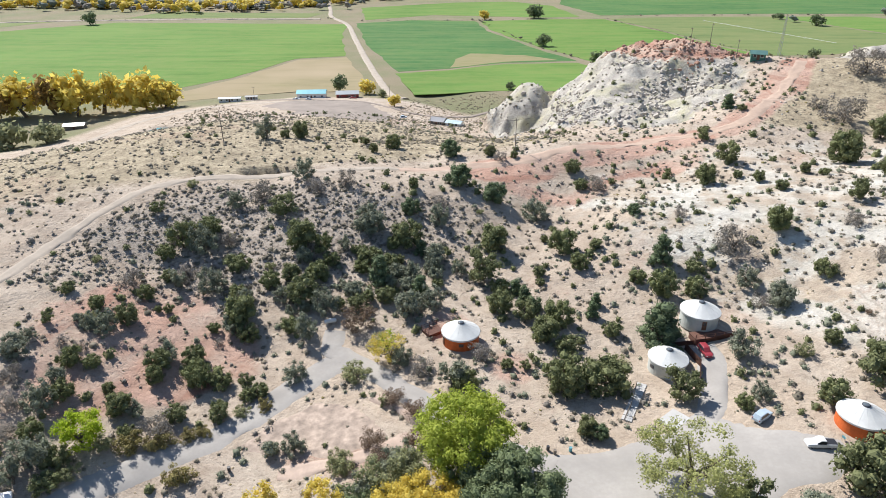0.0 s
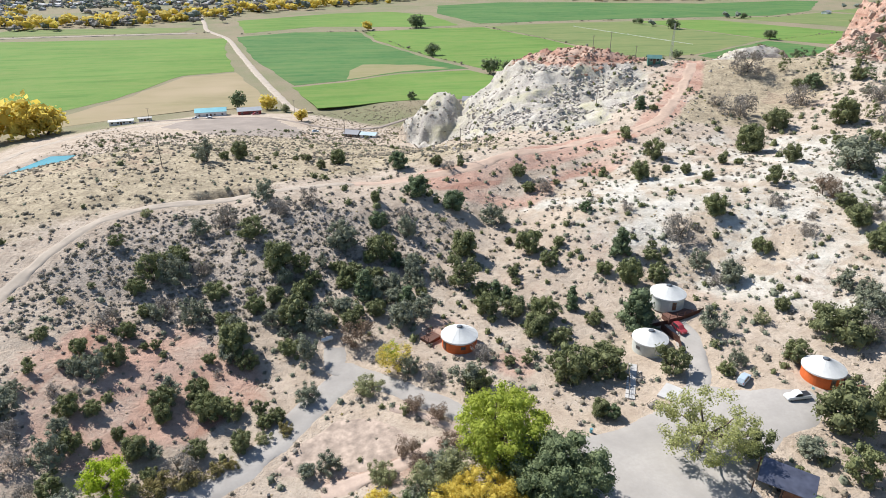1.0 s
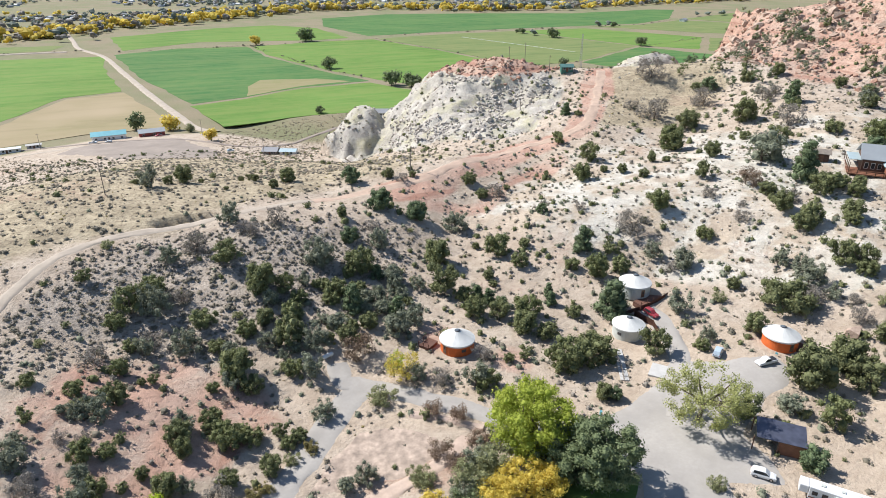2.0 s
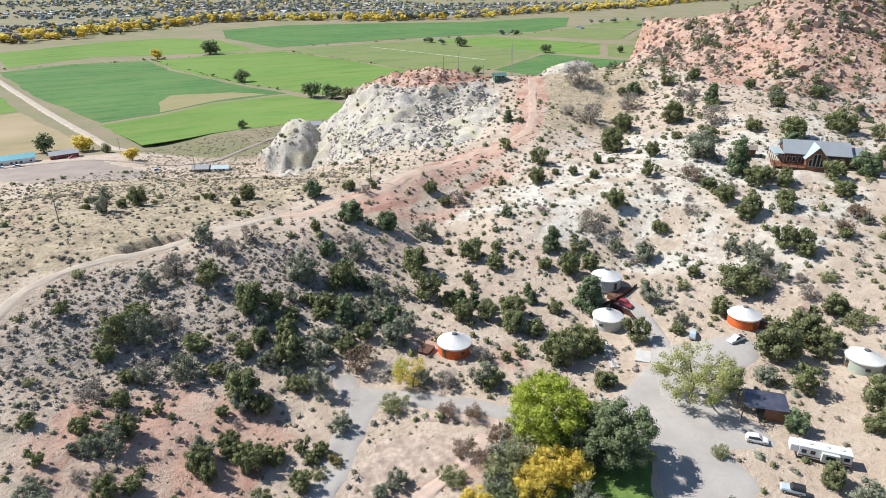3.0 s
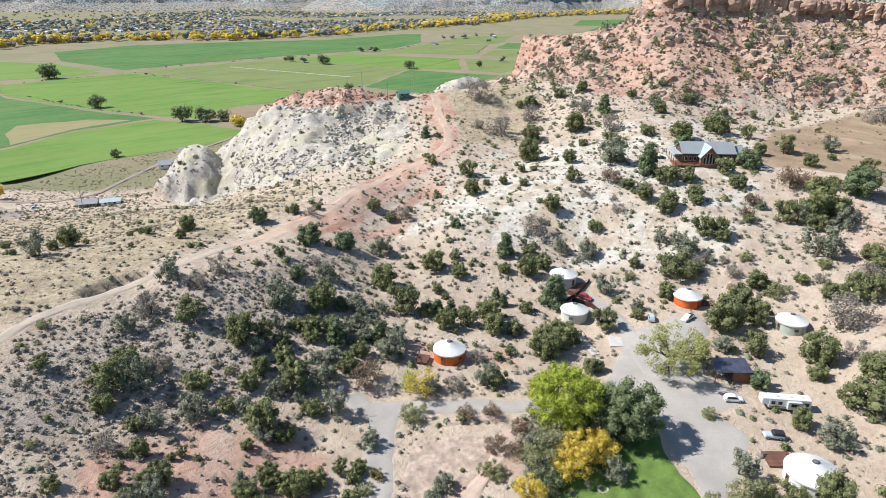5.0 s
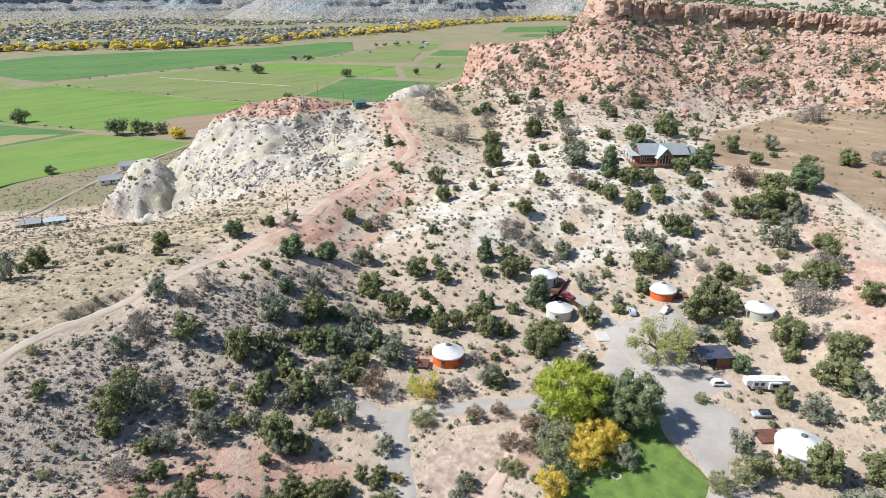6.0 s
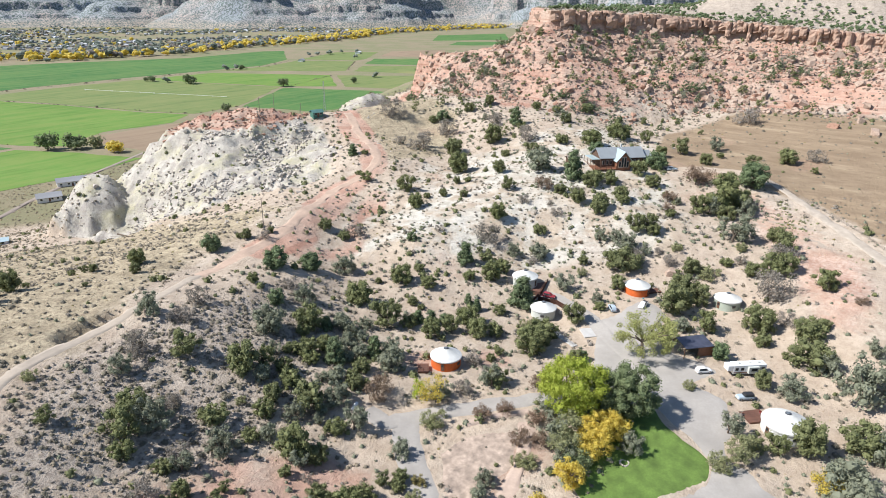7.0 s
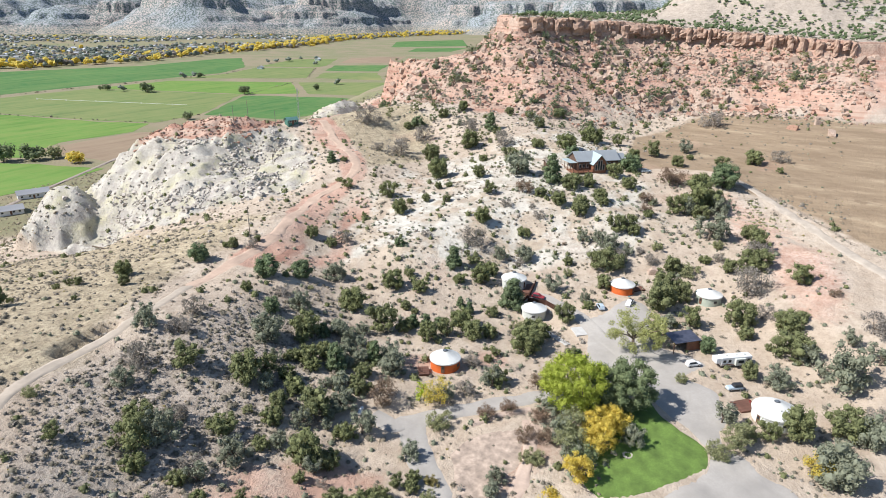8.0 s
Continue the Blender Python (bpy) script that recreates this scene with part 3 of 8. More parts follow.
    dry = np.maximum(dry, 0.85 * fade(6, -6, inside(x, y, [(92, 186), (122, 178), (160, 196), (184, 232), (160, 252), (132, 238), (112, 212)]) + wob * 1.4))
    pale = pale * (1 - 0.8 * fade(6, -6, inside(x, y, [(96, 190), (122, 182), (156, 198), (178, 232), (158, 248), (134, 236), (112, 212)]) + wob * 1.4))
    track = fade(5, 0, inside(x, y, [(-26, 84), (-20, 78), (4, 72), (12, 48), (6, 40), (12, 20), (50, 14), (66, 40), (64, 70), (48, 100), (30, 96), (26, 74), (8, 84), (-16, 102), (-26, 98)]) + wob * 0.5) * 0.75
    track = track * (1 - 0.85 * fade(2.5, -2.5, inside(x, y, [(-25, 85), (-13.5, 83.5), (-3, 76.5), (-7, 72.5), (-13, 66), (-28, 72)]) + wob * 0.4))
    for line in ([(141, 57), (147, 68), (144, 79), (138, 87), (133, 92)],):
        track = np.maximum(track, 0.7 * fade(4.5, 1.5, along(x, y, line)[0] + wob * 0.3))
    shale = np.maximum(shale, 0.45 * (mesa < -6))
    pale = np.maximum(pale, 0.5 * (mesa < -9) * fade(0.38, 0.55, fractal(x, y, 60, 4, 56)))
    shale = np.maximum(shale, 0.7 * fade(80, 60, mesa + wob) * (x > 150))
    red = np.maximum(red, 0.78 * fade(46, 26, np.hypot(x - 226, y - 268)) * (x > 185))
    return {"valley": 1 - hills, "dry_grass": dry, "meadow": meadow, "shale": shale, "pale": np.maximum(pale, bank * 1.1), "bluff": white, "red": red, "track": track}


ground = build_ground()


def ribbon(name, line, half, material, label, lift=0.05, ragged=0.35, seed=0, curve=True):
    """A track laid on the land along a line, its edges uneven."""
    pts = [Vector((x, y, 0)) for x, y in line]
    path = []
    for k in range(len(pts) - 1):
        p0, p1, p2, p3 = pts[max(k - 1, 0)], pts[k], pts[k + 1], pts[min(k + 2, len(pts) - 1)]
        count = max(2, int((p2 - p1).length / 1.2))
        for j in range(count):
            u = j / count
            path.append(0.5 * ((2 * p1) + (p2 - p0) * u + (2 * p0 - 5 * p1 + 4 * p2 - p3) * u * u + (3 * p1 - p0 - 3 * p2 + p3) * u ** 3))
    path.append(pts[-1])
    xy, across = [], 6
    for k, p in enumerate(path):
        d = (path[min(k + 1, len(path) - 1)] - path[max(k - 1, 0)]).normalized()
        side = Vector((-d.y, d.x, 0))
        for j in range(across + 1):
            w = (2 * j / across - 1) * half
            if j in (0, across):
                w *= 1 + ragged * (float(grain(p.x + 50 * j, p.y, 3.0, 60 + seed)) - 0.5) * 2
            xy.append((p.x + side.x * w, p.y + side.y * w))
    xy = np.array(xy)
    z = land(xy[:, 0], xy[:, 1])
    j = np.arange(len(xy)) % (across + 1)
    z = z + np.where((j == 0) | (j == across), -0.12, lift + 0.1)
    n = across + 1
    faces = [(a * n + b, a * n + b + 1, (a + 1) * n + b + 1, (a + 1) * n + b) for a in range(len(path) - 1) for b in range(across)]
    me = mesh_from(name, np.column_stack([xy, z]), faces, material, True)
    return tagged(new(name, me), label, "road", kind="structure")


def patch(name, outline, material, label, category, lift=0.08, step=1.5, ragged=1.2, seed=0):
    """A surface laid on the land inside an outline, with an uneven edge."""
    a = np.array(outline, float)
    xs = np.arange(a[:, 0].min() - 2, a[:, 0].max() + 2 + step, step)
    ys = np.arange(a[:, 1].min() - 2, a[:, 1].max() + 2 + step, step)
    gx, gy = np.meshgrid(xs, ys)
    d = inside(gx, gy, outline) + ragged * 2 * (grain(gx, gy, 4 * step, 70 + seed) - 0.5)
    z = land(gx, gy) + lift - np.clip((d + step * 1.2) / (step * 1.2), 0, 1) * (lift + 0.25)
    keep = d < step * 0.7
    nx = len(xs)
    faces = [(i * nx + j, i * nx + j + 1, (i + 1) * nx + j + 1, (i + 1) * nx + j) for i in range(len(ys) - 1) for j in range(nx - 1)
             if keep[i, j] and keep[i, j + 1] and keep[i + 1, j] and keep[i + 1, j + 1]]
    used = sorted({v for f in faces for v in f})
    where = {v: k for k, v in enumerate(used)}
    co = np.stack([gx, gy, z], -1).reshape(-1, 3)[used]
    me = mesh_from(name, co, [[where[v] for v in f] for f in faces], material, True)
    return tagged(new(name, me), label, category, kind="structure")


ribbon("ridge_track", [(-88, 90), (-85, 104), (-81, 121), (-75.5, 136), (-66.6, 147), (-52, 153), (-39, 154.5), (-26, 158), (-12, 165)], 1.5, TANTRACK, "pale dirt track along the ridge crest", seed=1)
ribbon("red_track", [(-12, 165), (2, 168.5), (26, 172), (43, 179), (62, 188), (79, 187.5), (92, 191), (104, 204), (117, 221), (131, 240)], 2.2, REDTRACK, "reddish dirt track climbing to the saddle", seed=2, ragged=0.6)
ribbon("lane_from_gate", [(-62, 52), (-50, 65.5), (-44, 71), (-38, 75.5), (-31, 81.5), (-26, 87.5), (-20, 93.5), (-17, 95)], 2.9, GRAVEL, "grey gravel drive below the red knoll", seed=3)
ribbon("drive_branch", [(-20.5, 103), (-20.6, 98), (-18, 96), (-10.5, 90), (-4, 83.8), (2, 78), (9, 73), (16, 69)], 2.4, GRAVEL, "grey gravel drive past the tents", seed=4)
ribbon("drive_to_tents", [(30, 66), (36, 73), (43, 81), (46.6, 90.5), (47, 96)], 2.6, GRAVEL, "grey gravel drive up to the round tents", seed=5)
ribbon("pasture_road", [(64, -8), (87.6, 11.4), (96.2, 17.8), (110.8, 27.4), (124.8, 38.4), (133.6, 46), (139.6, 52.4), (143.5, 59)], 1.9, LANEDIRT, "pale dirt road along the dry pasture", seed=6)
ribbon("valley_lane", [(-135, 170), (-160, 220), (-172, 275), (-170, 315), (-158, 350), (-130, 378), (-60, 395)], 2.6, TANTRACK, "tan dirt lane down the back of the ridge", seed=7)
patch("gravel_yard", [(13, 73), (8, 60), (15.5, 58), (10.5, 52), (7.5, 46), (5, 42.4), (-4, 44), (-11, 48.4), (-14, 46), (-8, 36), (0, 24), (4, 27), (5, 32), (8, 35), (8.5, 39), (12, 40.5), (18, 38.5), (21, 42), (26, 44), (27, 50), (36, 46), (38, 58), (47, 62), (58, 66), (60, 73), (48, 76), (42, 80), (34, 76), (24, 74)], GRAVEL, "grey gravel yard between the tents", "yard", 0.12, 1.2, 0.9, 1)
patch("farm_yard", [(-110, 370), (-93, 396), (-47, 396), (-26, 350), (-27, 320), (-63, 322)], FARMDIRT, "bare grey-brown farm yard", "yard", 0.25, 3.0, 2.0, 3)
patch("lawn", [(16, 57.3), (10.6, 51.5), (7.7, 45.4), (5, 41.8), (0.2, 41.2), (-3.9, 43.3), (-9.4, 47), (-13.5, 50.3), (-18, 57), (-15, 62), (-6, 62), (2, 62), (10, 62)], LAWN, "mown green lawn beside the gravel yard", "lawn", 0.16, 1.0, 0.5, 2)
patch("bare_plot", [(-21.5, 86), (-14.8, 84.2), (-8.9, 78.6), (-6.8, 75), (-10, 73.2), (-17.7, 72), (-23.4, 72.4), (-32, 75), (-26, 82)], PLOTDIRT, "bare plot with brown withered weeds beside the drive", "plot", 0.14, 1.0, 0.9, 4)
ribbon("plot_berm", [(-11.6, 85), (-8, 82.4), (-4.6, 79.2), (-1.6, 76.4)], 0.8, BERMDIRT, "low reddish berm beside the drive", 0.32, 0.5, 11)
ribbon("plot_berm", [(-4.8, 75.4), (-8, 73.4), (-13, 72), (-18, 70.8), (-24, 70.2)], 1.5, BERMDIRT, "pale pinkish path along the plot's edge", 0.1, 0.5, 12)


# the valley: fields, lanes, river trees, town
def flatland(name, outline, material, label, lift, category="field"):
    """A level field: its outline cut into small bays so that its border is not ruled."""
    rng = random.Random(name + label)
    pts = []
    ring = list(outline)
    for a, b in zip(ring, ring[1:] + ring[:1]):
        n = max(2, int(math.dist(a, b) / 14))
        for k in range(n):
            u = k / n
            j = 0 if k == 0 else 1
            pts.append((a[0] + (b[0] - a[0]) * u + j * rng.uniform(-1.6, 1.6), a[1] + (b[1] - a[1]) * u + j * rng.uniform(-1.6, 1.6)))
    bm = bmesh.new()
    top = [bm.verts.new((x, y, VALLEY + 0.06 + 0.1 * lift)) for x, y in pts]
    low = [bm.verts.new((x, y, VALLEY - 0.3)) for x, y in pts]
    bm.faces.new(top)
    for k in range(len(top)):
        j = (k + 1) % len(top)
        bm.faces.new((low[k], low[j], top[j], top[k]))
    bmesh.ops.triangulate(bm, faces=[f for f in bm.faces if len(f.verts) > 4])
    bmesh.ops.recalc_face_normals(bm, faces=bm.faces)
    me = bpy.data.meshes.new(name)
    bm.to_mesh(me)
    bm.free()
    me.materials.append(material)
    return tagged(new(name, me), label, category, kind="structure")


# the three greens carry a little extra blue for distance haze
LIME = crop("young_green_crop", (0.102, 0.205, 0.044), (0.132, 0.240, 0.056), (0.23, 0.255, 0.085), 0.02)
DEEP = crop("deep_green_crop", (0.052, 0.148, 0.047), (0.076, 0.178, 0.056), (0.19, 0.225, 0.085), 0.03)
OLIVE = crop("olive_hay", (0.130, 0.192, 0.068), (0.156, 0.205, 0.078), (0.26, 0.245, 0.11), 0.10)
STUBBLE = crop("stubble", (0.31, 0.25, 0.155), (0.27, 0.235, 0.13), (0.36, 0.29, 0.19), 0.2)
FADED = crop("fading_hay", (0.26, 0.23, 0.12), (0.20, 0.215, 0.09), (0.33, 0.27, 0.17), 0.15)
PLOUGHED = crop("ploughed_soil", (0.23, 0.17, 0.12), (0.27, 0.20, 0.14), (0.31, 0.25, 0.17), 0.1)
for outline, material, label, lift in (
        ([(-560, 700), (-470, 785), (-405, 838), (-116, 818), (-110, 721), (-88, 586), (-128, 573), (-160, 487), (-187, 451), (-208, 438), (-280, 436), (-480, 440)], LIME, "wide lime-green irrigated field", 0.0),
        ([(-182, 436), (-156, 482), (-125, 568), (-86, 580), (-60, 485), (-52, 440), (-101, 440), (-142, 424), (-190, 400)], STUBBLE, "brown dry stubble field beside the farm", 0.02),
        ([(-108, 826), (-40, 862), (39, 849), (48, 754), (89, 621), (114, 559), (52, 552), (3, 524), (-36, 512), (-76, 651)], DEEP, "deep green irrigated field", 0.0),
        ([(10, 569), (24, 599), (72, 589), (98, 564), (52, 556), (5, 529)], FADED, "dry tan strip in the green field", 0.1),
        ([(-38, 504), (3, 517), (51, 544), (112, 551), (134, 505), (150, 452), (105, 440), (40, 442), (-20, 430)], LIME, "bright green field under the bluffs", 0.05),
        ([(46, 848), (132, 868), (206, 871), (243, 752), (265, 640), (286, 585), (250, 560), (187, 566), (141, 533), (122, 563), (92, 634), (54, 758)], LIME, "green field beyond the ditch", 0.0),
        ([(212, 873), (311, 893), (430, 896), (493, 680), (410, 628), (349, 590), (292, 586), (270, 642), (248, 752)], OLIVE, "olive-green hay field", 0.0),
        ([(352, 586), (488, 668), (536, 560), (540, 505), (440, 480), (372, 500)], DEEP, "dark green field behind the saddle", 0.0),
        ([(434, 895), (555, 893), (640, 727), (542, 626), (499, 680)], LIME, "green strip with a farm track", 0.0),
        ([(645, 718), (716, 610), (585, 500), (545, 612)], OLIVE, "olive field with mown rows", 0.0),
        ([(212, 912), (327, 925), (457, 931), (578, 928), (683, 928), (796, 985), (960, 1167), (923, 1190), (702, 1162), (493, 1240), (344, 1270), (212, 1222), (182, 1075)], DEEP, "far dark green field near the river trees", 0.0),
        ([(582, 916), (680, 909), (797, 958), (852, 862), (700, 752)], OLIVE, "olive field beyond the ditch", 0.0),
        ([(708, 740), (790, 788), (843, 713), (742, 630)], OLIVE, "distant pale hay field", 0.0),
        ([(817, 810), (924, 872), (987, 787), (865, 728)], DEEP, "distant dark green field", 0.0),
        ([(820, 975), (1005, 1050), (1076, 984), (907, 880), (866, 872)], OLIVE, "distant olive pasture near the river", 0.0),
        ([(977, 903), (1108, 972), (1230, 902), (1034, 805)], PLOUGHED, "distant ploughed brown field", 0.0),
        ([(1540, 1155), (1849, 1340), (2125, 1225), (1745, 1005)], DEEP, "distant dark green field", 0.0),
        ([(1385, 998), (1533, 1062), (1655, 955), (1458, 906)], DEEP, "distant dark green field", 0.0),
        ([(-100, 862), (-16, 919), (40, 908), (69, 900), (138, 889), (180, 898), (166, 1049), (109, 1120), (19, 1105), (-125, 1020)], LIME, "green field beyond the big field", 0.0),
        ([(-760, 830), (-490, 850), (-580, 700), (-620, 500), (-800, 500)], OLIVE, "far olive field", 0.0),
        ([(158, 552), (202, 556), (250, 553), (262, 540), (270, 500), (230, 470), (165, 470)], PLOUGHED, "brown bare plot behind the white bluffs", 0.0),
        ([(-400, 960), (-300, 955), (-170, 940), (-180, 890), (-420, 885)], OLIVE, "far pasture among the river trees", 0.0)):
    flatland("field", outline, material, label, lift + 0.013 * len(label))
ribbon("farm_road", [(-25, 417), (-38, 440), (-64, 552), (-92, 690), (-117, 812), (-150, 900), (-166, 990), (-190, 1120)], 3.0, TANTRACK, "pale farm road between green fields", 0.7, 0.2, 8)
ribbon("farm_lane", [(-700, 790), (-499, 850), (-417, 860), (-303, 869), (-160, 872)], 3.0, TANTRACK, "pale lane behind the big field", 0.8, 0.2, 9)
ribbon("farm_lane", [(-140, 408), (-100, 398), (-50, 390), (-10, 365), (30, 395), (140, 455), (260, 520)], 1.7, FARMDIRT, "pale lane along the foot of the bluffs", 0.3, 0.3, 10)


# plants
def leaf_cloud(rng, clumps, per, size, out=1.0):
    """Leaf sprays in clumps: centre, radius (x, y, z). Gives vertices and quads."""
    v, f = [], []
    for cx, cy, cz, r, rz in clumps:
        for _ in range(per):
            d = Vector((rng.gauss(0, 1), rng.gauss(0, 1), rng.gauss(0, 1))).normalized()
            k = (1.12 - 0.62 * rng.random() ** 1.7) * out
            p = Vector((cx + d.x * r * k, cy + d.y * r * k, cz + d.z * rz * k))
            s = size * rng.uniform(0.55, 1.4)
            a = (d * 0.7 + Vector((rng.uniform(-1, 1), rng.uniform(-1, 1), rng.uniform(-.5, 1.2)))).normalized()
            b = a.cross(Vector((rng.uniform(-1, 1), rng.uniform(-1, 1), rng.uniform(-1, 1)))).normalized()
            c = a.cross(b)
            i = len(v)
            v += [p - b * s * 0.5, p + c * s * 0.34 + a * s * .14, p + b * s * 0.55 + a * s * .2, p - c * s * 0.34]
            f.append((i, i + 1, i + 2, i + 3))
    return v, f


def cores(rng, clumps, k=0.72):
    """Dense hearts of the clumps, lumpy."""
    v, f = [], []
    bm = bmesh.new()
    bmesh.ops.create_icosphere(bm, subdivisions=1, radius=1)
    base = [Vector(q.co) for q in bm.verts]
    tris = [[q.index for q in t.verts] for t in bm.faces]
    bm.free()
    for cx, cy, cz, r, rz in clumps:
        i = len(v)
        for q in base:
            s = k * rng.uniform(0.7, 1.15)
            v.append(Vector((cx + q.x * r * s, cy + q.y * r * s, cz + q.z * rz * s)))
        f += [[i + a for a in t] for t in tris]
    return v, f


def limbs(rng, ends, base_r, root=(0, 0, -0.4), fork=0.3):
    """A trunk that leans and forks into limbs towards the ends."""
    bm = bmesh.new()
    top = max(e[2] for e in ends)
    knee = Vector((rng.uniform(-.15, .15) * top, rng.uniform(-.15, .15) * top, top * fork))
    rod(bm, root, knee, base_r, base_r * 0.75, 7)
    for e in ends:
        e = Vector(e[:3])
        mid = knee.lerp(e, 0.5) + Vector((rng.uniform(-.12, .12) * top, rng.uniform(-.12, .12) * top, rng.uniform(-.02, .1) * top))
        rod(bm, knee, mid, base_r * 0.55, base_r * 0.34, 5)
        rod(bm, mid, e, base_r * 0.34, base_r * 0.1, 4)
    return bm


def crown_spots(rng, count, wide, low, tall, lump, shape="round"):
    spots = []
    for _ in range(count * 30):
        if len(spots) >= count:
            break
        x, y, u = rng.uniform(-1, 1), rng.uniform(-1, 1), rng.random()
        if shape == "round":
            lim = math.sqrt(max(0, 1 - (1.75 * u - 0.8) ** 2))
        elif shape == "cone":
            lim = 1.05 - 0.85 * u
        else:
            lim = 0.75 + 0.45 * math.sin(u * 3)
        if math.hypot(x, y) > lim:
            continue
        r = lump * rng.uniform(0.65, 1.2)
        spots.append((x * wide, y * wide, low + u * (tall - low), r, r * rng.uniform(0.7, 1.0)))
    return spots


def make_tree(name, label, category, leaf, seed, count, wide, low, tall, lump, per, size, trunk, shape="round", core=0.72, spare=None, group=""):
    rng = random.Random(seed)
    root = thing(name, pose(0, 0, -500), label, category, group)
    spots = crown_spots(rng, count, wide, low, tall, lump, shape)
    lean = (rng.uniform(-.2, .2) * wide, rng.uniform(-.2, .2) * wide)
    spots = [(x + lean[0], y + lean[1], z, r, s) for x, y, z, r, s in spots]
    part("trunk", limbs(rng, rng.sample(spots, min(len(spots), 9)), trunk), BARK, root)
    v, f = leaf_cloud(rng, spots, per, size)
    if core:
        cv, cf = cores(rng, spots, core)
        f += [[i + len(v) for i in q] for q in cf]
        v += cv
    part("crown", mesh_from("crown", v, f, leaf), leaf, root)
    if spare:
        v, f = leaf_cloud(rng, rng.sample(spots, max(2, len(spots) // 4)), per // 2, size * 1.1, 1.15)
        part("turning_leaves", mesh_from("turning_leaves", v, f, spare), spare, root, "turning leaves")
    return root


def span_of(root):
    """Half the width of a tree's crown."""
    co = np.array([tuple(v.co) for o in root.children if o.name.startswith("crown") for v in o.data.vertices])
    return float(np.percentile(np.hypot(co[:, 0], co[:, 1]), 93))


def kinds(name, category, group, rows, low, per, size, trunk, core):
    return [make_tree(name, text, category, leaf, seed, n, w, low, h, lump, per, size, trunk, shape, core, group=group)
            for seed, text, leaf, n, w, h, lump, shape in rows]


JUNIPERS = kinds("juniper_tree", "juniper", "junipers on the hillside", (
    (100, "dark olive-green juniper with a rounded bushy crown", JUNIPER, 50, 1.6, 3.0, 0.58, "round"),
    (101, "broad olive-green juniper with a ragged crown", JUNIPER, 52, 1.8, 2.6, 0.54, "wide"),
    (103, "low spreading juniper with several stems", JUNIPER, 44, 1.85, 2.3, 0.55, "wide"),
    (105, "olive-green juniper with an uneven flat top", JUNIPER, 40, 1.7, 2.7, 0.60, "wide"),
    (107, "open olive-green juniper with gaps between its limbs", JUNIPER, 30, 1.8, 2.9, 0.52, "round")), 0.2, 66, 0.195, 0.15, 0.74)
PINYONS = kinds("pinyon_pine", "pinyon", "pinyons on the hillside", (
    (102, "deep green pinyon pine with an uneven pointed crown", PINYON, 50, 1.5, 3.7, 0.54, "cone"),
    (104, "dense dark green pinyon pine", PINYON, 54, 1.55, 3.2, 0.58, "round"),
    (108, "dark green pinyon pine with a broad low crown", PINYON, 46, 1.7, 2.9, 0.56, "round")), 0.2, 66, 0.185, 0.15, 0.78)
GREYS = kinds("juniper_tree", "juniper", "junipers on the hillside", (
    (106, "old grey-green juniper with a lopsided crown", GREYJUNIPER, 38, 1.75, 2.9, 0.54, "wide"),
    (109, "grey-green juniper with a domed crown", GREYJUNIPER, 42, 1.5, 2.7, 0.58, "round"),
    (110, "thin grey-green juniper with a see-through crown", GREYJUNIPER, 26, 1.6, 3.0, 0.52, "round")), 0.2, 64, 0.185, 0.14, 0.64)
BROADBRUSH = kinds("broadleaf_shrub", "shrub", "leafy brush", (
    (170, "grey-green leafy brush beside the drive", PALECOTTON, 34, 1.7, 2.2, 0.5, "wide"),
    (171, "dull yellow-green rabbitbrush clump by the drive", RABBIT, 34, 1.7, 2.0, 0.5, "wide")), 0.15, 70, 0.20, 0.07, 0.4)
BARE = kinds("bare_shrub", "shrub", "bare brush", (
    (150, "grey leafless brush with fine twigs", GREYBRUSH, 34, 1.7, 2.3, 0.5, "wide"),
    (151, "brown leafless thicket with fine twigs", BROWNBRUSH, 38, 1.7, 2.8, 0.5, "round")), 0.2, 64, 0.16, 0.08, 0.0)
SPAN = {t.name: span_of(t) for t in JUNIPERS + PINYONS + GREYS + BROADBRUSH + BARE}
TALUS_TREES = [(123.5, 175.6, 4.2), (132.8, 164.1, 3.0), (141.6, 218, 3.6), (142, 224.8, 3.4), (144.8, 162, 3.8), (151.1, 156.8, 3.9), (151.6, 198.7, 5.0), (155.4, 217.5, 4.3), (166.4, 209.5, 3.8), (171, 194.1, 3.4), (174.9, 203, 3.5), (179.7, 186.1, 3.8), (196.8, 166, 3.6), (202.5, 208.5, 2.8), (207.6, 158.3, 3.6), (212.7, 200.1, 2.9), (214.1, 146.8, 3.7), (217.6, 175.6, 3.2)]
TALUS_TREES_B = [(219.6, 189.9, 3.2), (223.8, 133.2, 3.7), (231.6, 188.9, 3.0), (239.2, 171.7, 3.3), (241.4, 54.2, 4.7), (242.3, 93.7, 4.8), (250.8, 119.6, 3.6), (251, 76.1, 3.9), (255.3, 86.3, 3.9), (257.8, 131.2, 3.7), (258.2, 161.9, 3.4), (258.5, 100, 4.0), (265.4, 64.4, 4.0), (266.1, 51.1, 4.0), (271.8, 142.6, 3.5), (273.8, 34, 4.1), (274.8, 116.7, 5.2), (275.1, 68.6, 5.1), (277.3, 16.9, 4.5), (279.3, 47.4, 4.2), (283.2, 125.8, 4.3), (290.5, 27.9, 5.3), (291.9, 89.5, 3.6), (296.3, 109.5, 3.7), (298.4, 78.8, 4.0), (303.3, 13.4, 4.4), (305, 24, 4.4), (306.7, 45.8, 4.4), (308.3, 60.3, 4.4)]
BASIN_BARE_SPOTS = [(-0.9, 144.5, 2.2), (15.9, 171.7, 2.1)]
